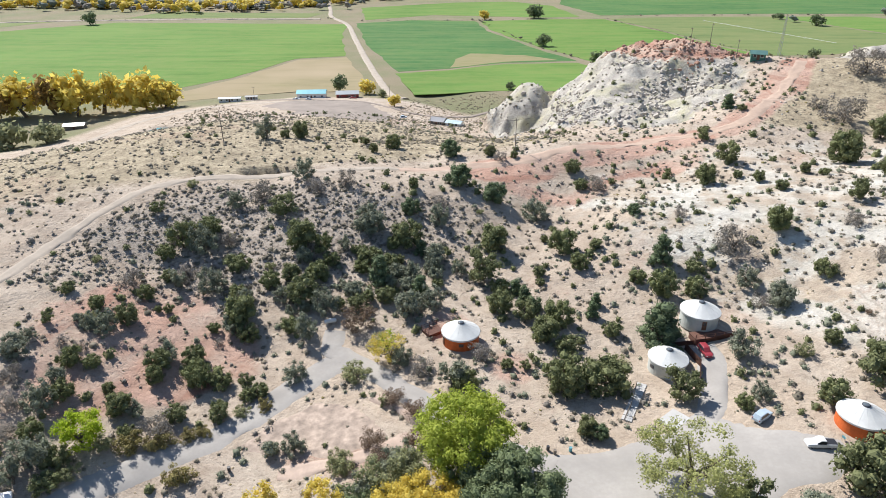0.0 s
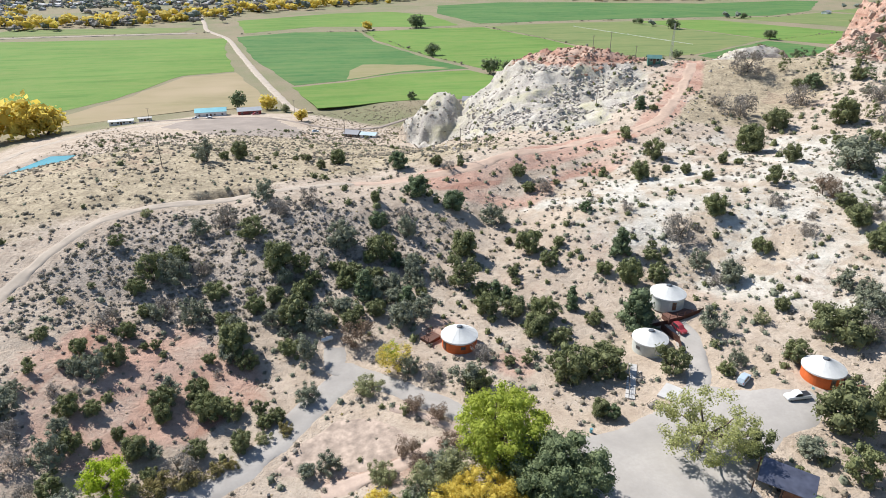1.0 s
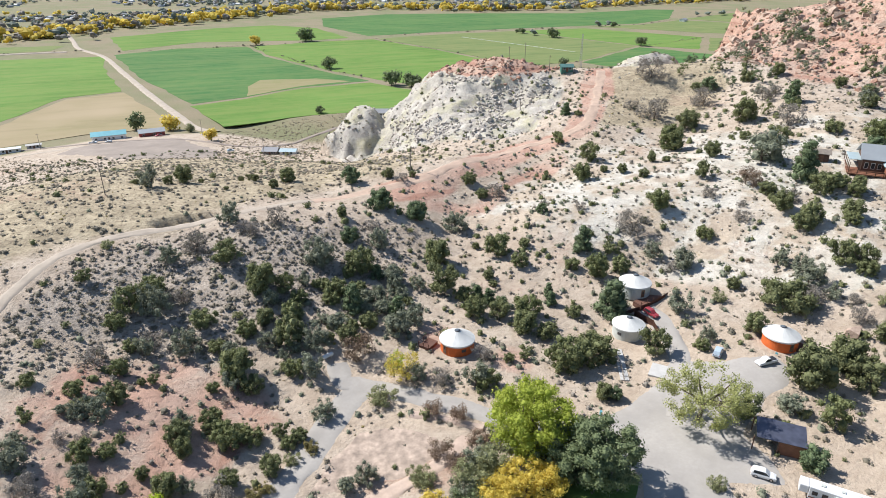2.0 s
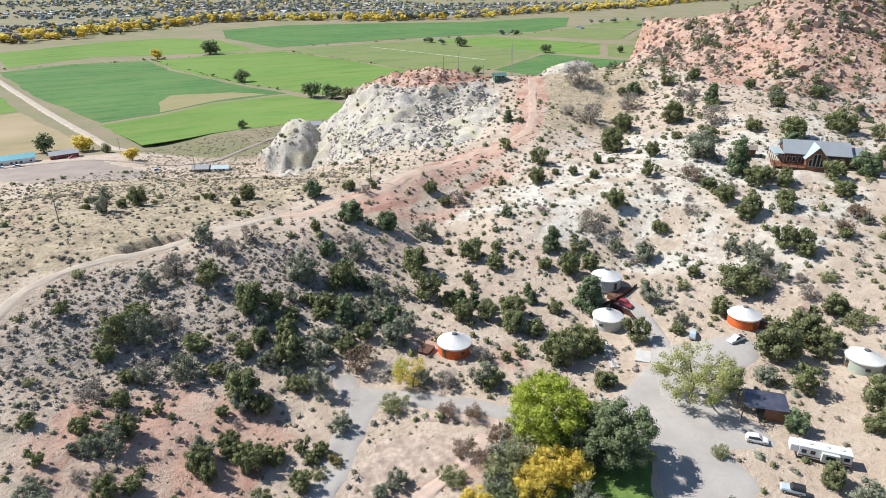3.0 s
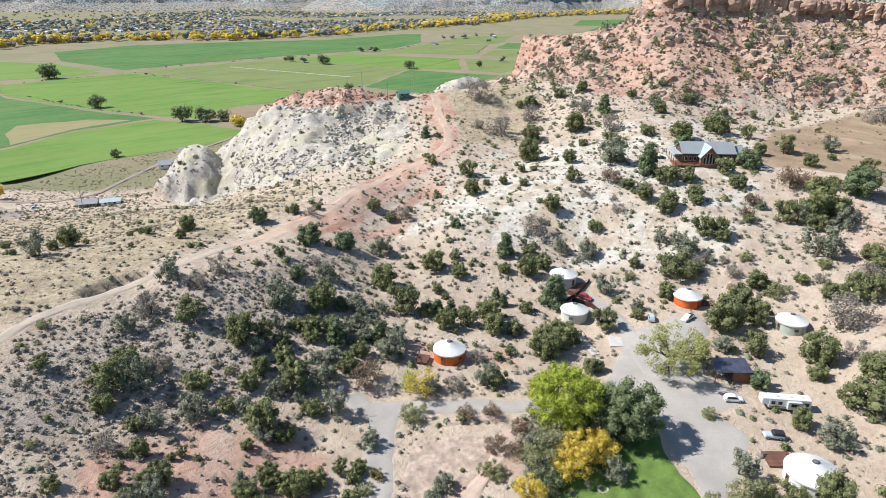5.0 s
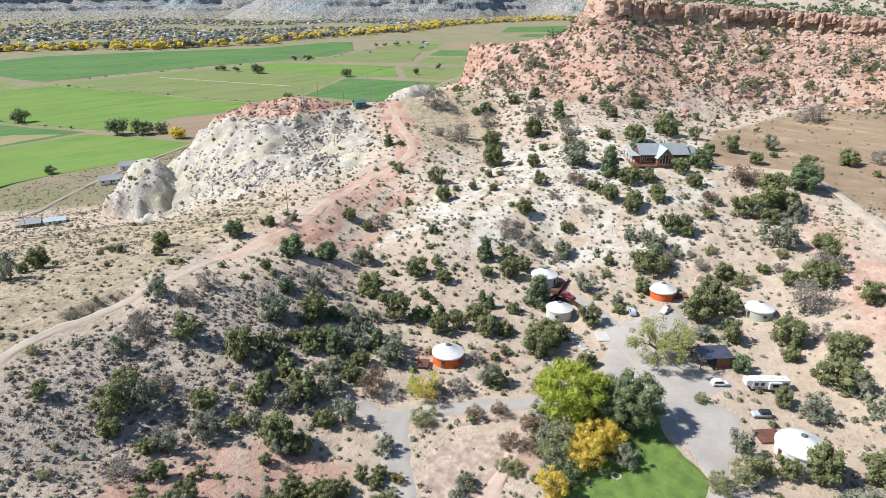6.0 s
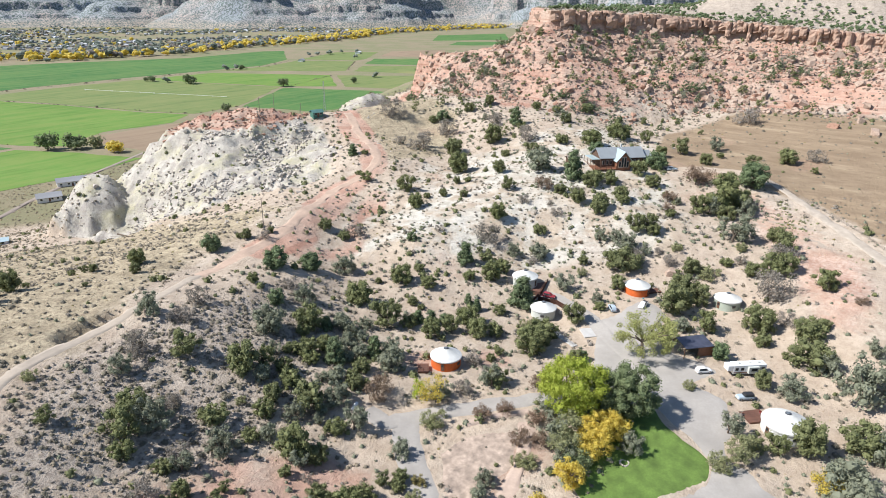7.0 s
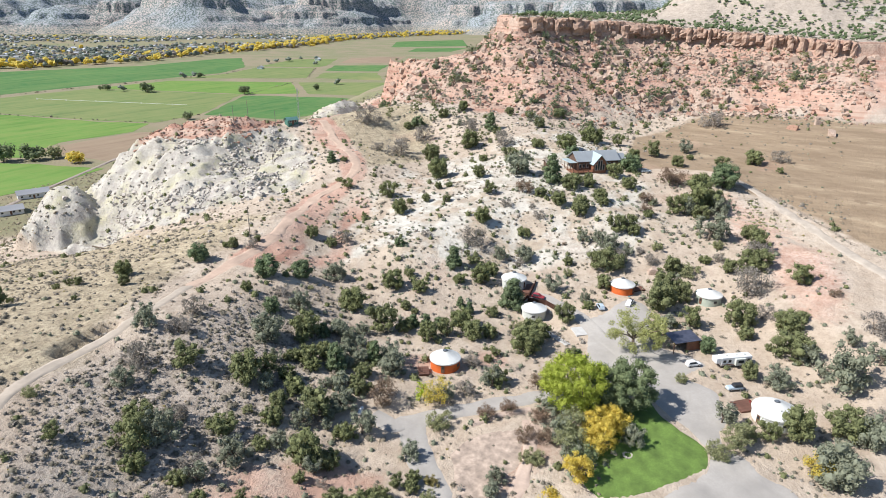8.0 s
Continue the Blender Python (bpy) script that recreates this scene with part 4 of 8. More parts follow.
CAMP_BARE_SPOTS = [(61.4, 106.3, 2.1), (75.6, 80, 3.1), (81.5, 75, 1.6), (84.8, 109.5, 2.1)]
DRIVE_BARE_SPOTS = [(-3.9, 90.8, 2.3), (6.6, 94.4, 2.2)]
GULLY_BARE_SPOTS = [(-62.1, 112.1, 2.7), (-52.8, 116.7, 2.5), (-47, 127.1, 2.2), (-42.6, 142, 3.3), (-30.7, 145.4, 2.8), (-23.2, 149.3, 2.8)]
KNOLL_BARE_SPOTS = [(-68.5, 82.5, 2.2), (-66.1, 77.3, 2.1), (-65.2, 92.1, 1.4), (-63.5, 71.7, 2), (-62.3, 92.1, 1.2), (-44.2, 77.3, 3), (-41.2, 98.8, 1.1)]
LODGE_BARE_SPOTS = [(85.3, 121.9, 2.2), (88.2, 113.7, 1.4), (98, 108.5, 2.2), (220.3, 76.3, 5.9)]
SADDLE_BARE_SPOTS = [(115.2, 196.8, 3.1), (118.4, 187.4, 5.8), (141.1, 149.4, 4.6), (143.5, 190.8, 5), (143.6, 222.1, 6.7), (155.5, 173.4, 3.8), (161.2, 174.8, 2.6)]
SLOPE_BARE_SPOTS = [(39.6, 157.3, 3.1), (54.6, 135.5, 1.8), (60.8, 121.9, 4.1)]
TENTS_BARE_SPOTS = [(31.1, 13.9, 2.8), (58, 14.5, 4), (61.3, 37.5, 2.4), (73.6, 43.1, 5.8), (78.2, 70.8, 2.2), (87.1, 53.3, 1.9), (91.4, 43.5, 4.6), (176.7, 44, 3.8)]
BASIN_GREY_JUNIPER_SPOTS = [(-16.5, 133.7, 3.4), (-6.7, 107.8, 3), (-5.6, 118.9, 2.3), (-2.3, 110.6, 2.9), (-1.4, 126.2, 2.3), (-0.8, 138.7, 2.8), (3.2, 122.9, 2), (23.3, 147.2, 3.5)]
CAMP_GREY_JUNIPER_SPOTS = [(50.7, 81.9, 1.7), (52.5, 92, 2.9), (61.1, 112.4, 2.4), (64.7, 105.7, 2.7), (79.3, 77.6, 1.9), (79.3, 84.1, 3.2), (79.8, 92.7, 2.5), (81.1, 87.9, 2.5)]
DRIVE_GREY_JUNIPER_SPOTS = [(-11, 64.3, 2.5), (-7.3, 93.7, 2.3), (-5.9, 68.9, 2.9), (-0.7, 55.3, 2.7), (0.2, 73.1, 2.4), (1.6, 87.1, 2.8), (8.7, 20.5, 4.4), (14.2, 21.5, 3.2), (15.2, 41.5, 2.6), (22.7, 14.9, 3.4)]
GULLY_GREY_JUNIPER_SPOTS = [(-54.3, 114.3, 2.2), (-52.4, 184.2, 3.5), (-52, 124.6, 3.5), (-48.2, 139.4, 2.3), (-46.6, 113.5, 2.9), (-39.3, 102.7, 2.2), (-39.3, 110.4, 1.6), (-34.5, 151.3, 2.9), (-26, 101.5, 2.8), (-23.2, 108.2, 2.9)]
KNOLL_GREY_JUNIPER_SPOTS = [(-70.7, 87.6, 2.3), (-70.5, 91.7, 1.4), (-65.7, 98.3, 0.9), (-63.4, 97.3, 1.7), (-62, 78.7, 2.6), (-61.8, 83.9, 1.6), (-60.5, 97.6, 2.5), (-59.2, 65.5, 2.4), (-58.6, 68.6, 3), (-48.1, 80.1, 1.7), (-47.7, 93.2, 2.3), (-26, 73.9, 1.4), (-25.5, 90.9, 2.3), (-22.7, 74.4, 2)]
LODGE_GREY_JUNIPER_SPOTS = [(110.1, 129.1, 4.9), (112.8, 78.6, 1.5), (175.6, 80.2, 3.9)]
TENTS_GREY_JUNIPER_SPOTS = [(34.5, 32.4, 3.1), (40.6, 20.8, 5.4), (46, 27.6, 2.3), (47.7, 59.6, 2.2), (48.5, 13.7, 3.8), (53.5, 19.6, 2.4), (97.9, 58.1, 5.8), (113.3, 68.3, 3.1), (117.4, 57.9, 4.1)]
BASIN_JUNIPER_SPOTS = [(-20, 179.2, 1.3), (-19.2, 126.1, 1), (-15.2, 123.7, 2.8), (-14.6, 186.2, 2.4), (-8.2, 130.9, 3.6), (-7.1, 149.7, 1.5), (9, 120.5, 3.8), (11.2, 108.8, 2.6), (11.3, 132.2, 3.6), (11.6, 116.1, 2.3), (13, 178.7, 1.2), (13.4, 176.4, 1.6), (16, 106.5, 2.3), (19.1, 101, 2.8), (19.8, 173.2, 1.2), (20.6, 121.6, 1.4), (20.7, 118.6, 1.1), (22.1, 105.4, 3), (23.7, 135.3, 0.9), (27.6, 130, 3.3), (29.4, 122.6, 2.2)]
CAMP_JUNIPER_SPOTS = [(31.5, 101.1, 2.1), (39.2, 83.8, 3.1), (39.7, 115.3, 2.1), (43.7, 110.7, 2.8), (47.5, 80, 1.5), (50, 110.8, 2.6), (52.3, 117.6, 2.1), (61, 80.1, 2.7), (67.3, 93, 1.6), (69.6, 84.5, 2.6), (70.8, 81.1, 5.1), (74.8, 110.4, 2.5)]
DRIVE_JUNIPER_SPOTS = [(4.2, 86.9, 2.7), (11.6, 92.5, 1.2), (13.5, 36.3, 2.3), (14.6, 92.1, 1.1), (15.2, 32.7, 2.3), (18.4, 27.8, 3.3), (20.3, 86.6, 4), (22.2, 76.4, 1.7), (22.8, 98, 2.3), (24, 19.7, 4.1), (27.8, 87.5, 4.1)]
GULLY_JUNIPER_SPOTS = [(-71, 105.7, 1.7), (-64.5, 134.1, 1.6), (-63.8, 102.7, 1.8), (-59, 122.4, 2.3), (-58, 100.6, 2.2), (-58, 108.6, 1.6), (-56.3, 115.9, 1.7), (-56.3, 126.3, 3.3), (-56.2, 191.4, 0.8), (-55.5, 204.7, 1.3), (-54.4, 105.5, 0.8), (-52.7, 105.6, 1), (-52.1, 130.1, 3), (-47.9, 190.2, 1.5), (-43.5, 192.1, 2.6), (-43.2, 102, 1.3), (-43.1, 120.4, 2.9), (-41, 112.7, 1.9), (-39.2, 104.8, 3.1), (-39.1, 195.1, 1), (-36.7, 101.3, 2.2), (-36.6, 136.3, 3.2), (-35.3, 115.2, 2.2), (-33.2, 178.6, 0.8), (-31.2, 126.4, 3.2), (-28.9, 104, 2.2), (-28, 112, 3.5), (-27.9, 196, 1.1), (-26.2, 118.5, 2.6), (-26.1, 125.4, 2.5), (-25.2, 194.3, 1.1), (-23.8, 192.8, 1.1)]
KNOLL_JUNIPER_SPOTS = [(-69.9, 96.6, 1.1), (-62.2, 88.2, 2.2), (-60.7, 73.2, 2), (-59.9, 81.3, 2.1), (-58.9, 88.3, 1.6), (-55, 69.5, 2), (-54.7, 65.8, 1.9), (-54.3, 83.7, 1.1), (-51.3, 80.4, 2.1), (-49, 91, 2.2), (-48.7, 76.4, 1.5), (-48.3, 87.7, 1.6), (-43.6, 93.8, 2), (-43.5, 92, 1.8), (-42.6, 80.4, 2), (-41.8, 88.9, 2.8), (-37.6, 88.9, 2.2), (-35.6, 81.4, 2), (-33.5, 88.5, 1.3), (-32.2, 86, 1.5), (-30.6, 86.8, 1.5)]
LODGE_JUNIPER_SPOTS = [(88.5, 84.4, 3), (89.6, 79, 2.2), (89.9, 81.2, 2.8), (91.5, 131.6, 2.4), (91.6, 98, 2.7), (93.8, 98.7, 2.6), (93.8, 106.2, 2.7), (96.1, 114.2, 2.4), (101.2, 93.7, 2.1), (102.2, 78.1, 1.9), (102.8, 95.2, 2.7), (107.8, 106.8, 3.7), (111.6, 101.5, 2.3), (112.6, 108.7, 3.2), (114.6, 102.9, 2.1), (119.4, 89.6, 2.8), (126.5, 97, 3.5), (126.5, 139.3, 3.2), (142.9, 133.7, 3.1), (146.7, 122.3, 4), (151, 78.9, 2.6), (152.7, 96.6, 2.4), (161.4, 91.1, 3.5), (164.3, 76.4, 1.7), (166.1, 117.3, 5.1), (169.8, 107.7, 2.6)]
SADDLE_JUNIPER_SPOTS = [(90, 151.5, 1.4), (92.6, 197, 1.6), (92.9, 149, 1.4), (103.7, 141.4, 2.4), (104.2, 159.4, 4.2), (122.3, 174.2, 3.9), (125, 151, 1.8), (137.2, 163.6, 4), (152.9, 205.7, 2.1), (167.1, 193.1, 2.7), (169.7, 144, 2.7), (175.2, 187, 2.7), (180.6, 164.2, 2.4), (183.3, 154.7, 2.1), (191.4, 143.5, 2.9)]
SLOPE_JUNIPER_SPOTS = [(34.2, 128.5, 1.7), (34.9, 165.4, 2.3), (36.2, 158.8, 2.1), (44.5, 159.7, 1.2), (53.8, 120.5, 1), (60.7, 164.1, 1.3), (65.4, 122.9, 1.2), (66.7, 153.2, 2.6), (71.2, 124.1, 2.6), (74.7, 154.2, 1.3), (75.7, 182.7, 2.3), (75.9, 164.4, 3.1), (78, 149.6, 1.5), (78.5, 188.8, 1.5), (79.7, 142.4, 1.7)]
TENTS_JUNIPER_SPOTS = [(34.6, 38.3, 2.1), (39.7, 60.7, 2.7), (43.2, 55.7, 1.4), (47, 30.3, 4.5), (47.8, 35.5, 1.2), (50.8, 40.7, 2.3), (51.7, 54.4, 3), (56.1, 32.5, 3.9), (56.6, 42.9, 4), (57.1, 62.9, 4.4), (60.2, 30.1, 1.8), (66.6, 59.8, 3.4), (66.7, 64.6, 3.4), (78, 64.9, 2.8), (78.9, 31.5, 3.5), (82.8, 49.8, 2.2), (83.6, 44.2, 3.1), (85.3, 56.9, 2.1), (85.7, 42, 4), (96, 43.3, 3.2), (103.8, 47.4, 3.3), (111.5, 71.2, 3.1), (112.7, 63.2, 3.2), (118.2, 64.4, 6.2), (121.1, 61, 3.7), (134.2, 66.9, 2.9), (157.7, 63.6, 2.6), (160.5, 42.9, 1.5), (170.3, 53.7, 4.2)]
BASIN_BROWN_SPOTS = [(-15.4, 104.1, 3.5)]
CAMP_BROWN_SPOTS = [(75.6, 97.3, 0.8)]
DRIVE_BROWN_SPOTS = [(-9.9, 73.9, 2.3), (-9.1, 70.1, 2), (-8, 83, 2.2), (-4.5, 79.7, 2.2), (-4.1, 73.5, 2.3), (6.3, 78.1, 2.5)]
LODGE_BROWN_SPOTS = [(96.4, 120.6, 3.7), (103.7, 79.4, 2.4), (112.6, 81.7, 2.8), (129.1, 77, 5.4)]
TENTS_BROWN_SPOTS = [(71.2, 23, 1.7)]
BASIN_PINYON_SPOTS = [(-13.2, 117.7, 2.5), (-7.7, 141.6, 2.3), (-4.9, 114, 1.9), (-4.7, 128.2, 1.6), (2.3, 177.4, 2.9), (4.3, 154.5, 3.4), (12.6, 150, 3.1), (15.2, 115.5, 1.6), (16.7, 112.4, 1.6), (18, 109.4, 1.9), (29.2, 106.7, 1.3)]
CAMP_PINYON_SPOTS = [(30.4, 110.2, 1.4), (40.1, 99.5, 3.8)]
DRIVE_PINYON_SPOTS = [(24.1, 75.2, 1.4)]
LODGE_PINYON_SPOTS = [(110, 115.1, 3.8), (136.6, 92.6, 4.1), (138.9, 118, 3)]
SADDLE_PINYON_SPOTS = [(89.9, 201.7, 2), (156, 201.7, 3.2), (156.7, 163.1, 3.2)]
SLOPE_PINYON_SPOTS = [(44.8, 139.3, 1.6), (45.9, 120.6, 2.5)]
TENTS_PINYON_SPOTS = [(40.6, 48.7, 2.4), (131.9, 59.4, 5.2)]
KNOLL_RABBITBRUSH_SPOTS = [(-47.4, 73.9, 2.4), (-42.7, 74.9, 2.4), (-39.5, 76.8, 1.5), (-37.8, 69.2, 2.3), (-37.2, 77.8, 1.3), (-29.3, 83.7, 1.5)]
BASIN_SHRUB_SPOTS = [(8.9, 143.8, 1.1)]
CAMP_SHRUB_SPOTS = [(31.5, 93.5, 2), (62.1, 91, 1.8)]
DRIVE_SHRUB_SPOTS = [(-15.3, 71.7, 1.8), (-14.7, 90.1, 2.7), (-14.2, 70.4, 2.2), (4.6, 40, 2.7), (25.2, 51.3, 1.6)]
GULLY_SHRUB_SPOTS = [(-70.7, 117, 1.2), (-60.5, 146.3, 1.6), (-36.8, 120.4, 1.3)]
KNOLL_SHRUB_SPOTS = [(-63.9, 98.9, 1.5), (-52.8, 68, 1.9), (-51.1, 73.1, 2), (-32.4, 82.4, 1.5)]
TENTS_SHRUB_SPOTS = [(78, 59.3, 3.8), (84.5, 70.6, 2.1), (93.9, 54.3, 2.1)]
placed = []


def plant(sources, spots, seed, squash=(0.86, 1.12), grown=1.0):
    rng = random.Random(seed)
    out = []
    for x, y, r in spots:
        src = rng.choice(sources)
        s = grown * 0.93 * r / SPAN[src.name]
        k = s * rng.uniform(*squash)
        m = pose(x, y, high(x, y) - 0.1 * s, rng.uniform(-4, 4), rng.uniform(-4, 4), rng.uniform(0, 360)) @ Matrix.Diagonal((s, s * rng.uniform(0.88, 1.12), k, 1))
        out.append(copy_thing(src, m))
        placed.append((x, y, r))
    return out


plant(JUNIPERS, BASIN_JUNIPER_SPOTS + CAMP_JUNIPER_SPOTS + DRIVE_JUNIPER_SPOTS + GULLY_JUNIPER_SPOTS + KNOLL_JUNIPER_SPOTS + LODGE_JUNIPER_SPOTS + SADDLE_JUNIPER_SPOTS + SLOPE_JUNIPER_SPOTS + TENTS_JUNIPER_SPOTS, 200, (0.98, 1.32))
plant(PINYONS, BASIN_PINYON_SPOTS + CAMP_PINYON_SPOTS + DRIVE_PINYON_SPOTS + LODGE_PINYON_SPOTS + SADDLE_PINYON_SPOTS + SLOPE_PINYON_SPOTS + TENTS_PINYON_SPOTS, 201, (0.86, 1.12))
plant(GREYS, BASIN_GREY_JUNIPER_SPOTS + CAMP_GREY_JUNIPER_SPOTS + DRIVE_GREY_JUNIPER_SPOTS + GULLY_GREY_JUNIPER_SPOTS + KNOLL_GREY_JUNIPER_SPOTS + LODGE_GREY_JUNIPER_SPOTS + TENTS_GREY_JUNIPER_SPOTS, 202, (0.98, 1.3))
plant(BARE[:1], BASIN_BARE_SPOTS + CAMP_BARE_SPOTS + DRIVE_BARE_SPOTS + GULLY_BARE_SPOTS + KNOLL_BARE_SPOTS + LODGE_BARE_SPOTS + SADDLE_BARE_SPOTS + SLOPE_BARE_SPOTS + TENTS_BARE_SPOTS, 203)
plant(BARE[1:], BASIN_BROWN_SPOTS + CAMP_BROWN_SPOTS + DRIVE_BROWN_SPOTS + LODGE_BROWN_SPOTS + TENTS_BROWN_SPOTS, 204, (0.8, 1.1))
plant(BROADBRUSH[:1], BASIN_SHRUB_SPOTS + CAMP_SHRUB_SPOTS + DRIVE_SHRUB_SPOTS + GULLY_SHRUB_SPOTS + KNOLL_SHRUB_SPOTS + TENTS_SHRUB_SPOTS, 205)
plant(BROADBRUSH[1:], KNOLL_RABBITBRUSH_SPOTS, 206)
fill = random.Random(31)
DRAW = [(-33, 125), (-26, 126), (-8, 132), (2, 125), (-2, 113), (-9, 112), (-20, 103), (-26, 99), (-33, 105), (-35, 119)]
draw_trees = []
while len(draw_trees) < 26:
    x, y, r = fill.uniform(-50, 5), fill.uniform(95, 140), fill.uniform(1.2, 2.3)
    if float(inside(np.array([x]), np.array([y]), DRAW)[0]) < 0 and math.hypot(x + 21.6, y - 103) > 5 and all(math.hypot(x - a, y - b) > 0.62 * (r + c) for a, b, c in placed + draw_trees):
        draw_trees.append((x, y, r))
plant(GREYS + JUNIPERS[:2], draw_trees, 207, (0.98, 1.3))
LOOSE = [(fill.uniform(190, 300), fill.uniform(90, 240), fill.uniform(1.0, 2.0)) for _ in range(80)]


def grove(name, label, leaf, seed, spots):
    """Trees beyond counting, joined into one mesh."""
    rng = random.Random(seed)
    v, f = [], []
    for x, y, r in spots:
        base = Vector((x, y, high(x, y) - 0.1))
        h = r * rng.uniform(1.6, 2.3)
        clumps = crown_spots(rng, 16, r * 0.78, h * 0.1, h * 0.92, r * 0.3, rng.choice(("round", "wide", "cone")))
        for a, b in (cores(rng, clumps, 0.5), leaf_cloud(rng, clumps, 34, 0.3)):
            i = len(v)
            v += [base + q for q in a]
            f += [[i + k for k in q] for q in b]
    return tagged(new(name, mesh_from(name, v, f, leaf)), label, "junipers", kind="stuff")


grove("talus_junipers", "scattered olive junipers on the red talus", JUNIPER, 218, [(x, y, min(r, 3.4) * 0.95) for x, y, r in TALUS_TREES + TALUS_TREES_B if not (x > 150 and y < 88 and x < 235) and all(math.hypot(x - a, y - b) > 6 for a, b, _ in placed)] + [q for q in LOOSE if float(inside(np.array([q[0]]), np.array([q[1]]), RIM)[0]) > 4])
talus_fill = []
while len(talus_fill) < 190:
    x, y = fill.uniform(150, 325), fill.uniform(20, 270)
    d = float(inside(np.array([x]), np.array([y]), RIM)[0])
    if 4 < d < 85 and float(fractal(np.array([x]), np.array([y]), 24, 3, 97)[0]) > 0.5 and not (x < 262 and y < 96):
        talus_fill.append((x, y, fill.uniform(1.6, 3.0)))
grove("talus_pinyons", "dark bushy pinyons clustered among the talus boulders", PINYON, 223, talus_fill[:120])
grove("talus_grey_brush", "grey-green brush clustered among the talus boulders", GREYJUNIPER, 224, talus_fill[120:])
# the broadleaf trees of the yard
def broadleaf(name, label, leaf, seed, spot, n, wide, low, tall, lump, per, size, trunk, shape="wide", core=0.55, spare=None):
    x, y = spot
    t = make_tree(name, label, "tree", leaf, seed, n, wide, low, tall, lump, per, size, trunk, shape, core, spare)
    t.matrix_basis = pose(x, y, high(x, y) - 0.1)
    placed.append((x, y, wide))
    return t


broadleaf("cottonwood", "big cottonwood with bright yellow-green leaves beside the lawn", GREENCOTTON, 301, (3.6, 69.8), 220, 7.0, 2.0, 12.0, 1.12, 102, 0.31, 0.42, "round")
broadleaf("broadleaf_tree", "dark green broadleaf tree shading the lawn", DARKCOTTON, 302, (10.2, 61.6), 190, 6.5, 0.8, 10.6, 1.07, 102, 0.31, 0.32, "round", 0.7)
broadleaf("broadleaf_tree", "dull green broadleaf tree between yellow and green ones", DARKCOTTON, 317, (4.4, 63.8), 62, 3.6, 0.6, 7.4, 0.90, 85, 0.27, 0.25, "round", 0.6)
broadleaf("cottonwood", "golden yellow cottonwood by the lawn", YELLOWCOTTON, 303, (-1.4, 61.6), 45, 3.2, 1.2, 6.8, 0.77, 78, 0.25, 0.2, "round")
broadleaf("cottonwood", "golden yellow cottonwood by the lawn", YELLOWCOTTON, 304, (-5.5, 62.5), 37, 2.6, 1.2, 5.6, 0.77, 74, 0.25, 0.2, "round")
broadleaf("cottonwood", "golden yellow cottonwood beside the drive", YELLOWCOTTON, 305, (-16, 62), 40, 2.6, 1.0, 6.0, 0.77, 78, 0.25, 0.2, "round")
broadleaf("broadleaf_tree", "grey-green broadleaf tree beside the yellow ones", PALECOTTON, 314, (-9, 66), 45, 3.2, 0.8, 5.6, 0.86, 74, 0.27, 0.2, "round", 0.5)
broadleaf("broadleaf_tree", "grey-green broadleaf tree above the lawn", DARKCOTTON, 315, (-11, 62), 40, 2.6, 0.6, 4.8, 0.77, 74, 0.25, 0.2, "round", 0.5)
broadleaf("cottonwood", "golden yellow cottonwood in front of the big tree", YELLOWCOTTON, 316, (2.6, 60.4), 37, 2.4, 1.0, 5.4, 0.73, 78, 0.25, 0.2, "round")
broadleaf("cottonwood", "golden yellow cottonwood beside the lawn trees", YELLOWCOTTON, 318, (-5.8, 60.6), 43, 2.8, 0.8, 6.2, 0.82, 78, 0.25, 0.2, "round")
broadleaf("cottonwood", "golden yellow cottonwood beside the lawn trees", YELLOWCOTTON, 319, (0.2, 59.4), 35, 2.3, 0.8, 5.4, 0.77, 78, 0.25, 0.2, "round")
broadleaf("cottonwood", "small yellow cottonwood at the drive's edge", YELLOWCOTTON, 306, (-25, 63.5), 35, 2.4, 0.8, 5.0, 0.73, 74, 0.24, 0.18, "round")
broadleaf("broadleaf_tree", "grey-green broadleaf tree among yellow ones", PALECOTTON, 307, (-3.5, 67.5), 45, 3.2, 0.8, 6.2, 0.86, 74, 0.27, 0.2, "round")
broadleaf("cottonwood", "open pale yellow-green cottonwood with crooked limbs", OPENCOTTON, 308, (32.4, 64.0), 92, 6.4, 2.6, 9.4, 0.99, 105, 0.28, 0.45, "wide", 0.3, PALECOTTON)
broadleaf("cottonwood", "lime-green young cottonwood in the brush", LIMECOTTON, 309, (-53, 72.5), 45, 3.0, 1.4, 6.6, 0.86, 88, 0.27, 0.22, "round")
broadleaf("cottonwood", "thin yellow tree beside the orange tent", YELLOWCOTTON, 310, (-9.6, 93.6), 45, 3.2, 1.0, 6.2, 0.73, 61, 0.22, 0.16, "round", 0.0, PALECOTTON)
broadleaf("cottonwood", "lime-green sapling beside the orange tent", LIMECOTTON, 311, (-10.2, 97.4), 24, 2.0, 0.8, 4.0, 0.60, 51, 0.22, 0.12, "round", 0.3)
broadleaf("cottonwood", "pale yellow cottonwood by the lower drive", YELLOWCOTTON, 312, (9, 24), 35, 2.8, 0.8, 4.6, 0.77, 61, 0.24, 0.18, "round", 0.3, PALECOTTON)
broadleaf("broadleaf_tree", "grey-green broadleaf tree at the lawn's end", PALECOTTON, 313, (8.5, 38), 37, 2.6, 1.0, 5.6, 0.77, 68, 0.25, 0.2, "round", 0.5)


def discard(ob):
    for o in (*ob.children_recursive, ob):
        bpy.data.objects.remove(o)


for k in JUNIPERS + PINYONS + GREYS + BARE + BROADBRUSH:
    discard(k)


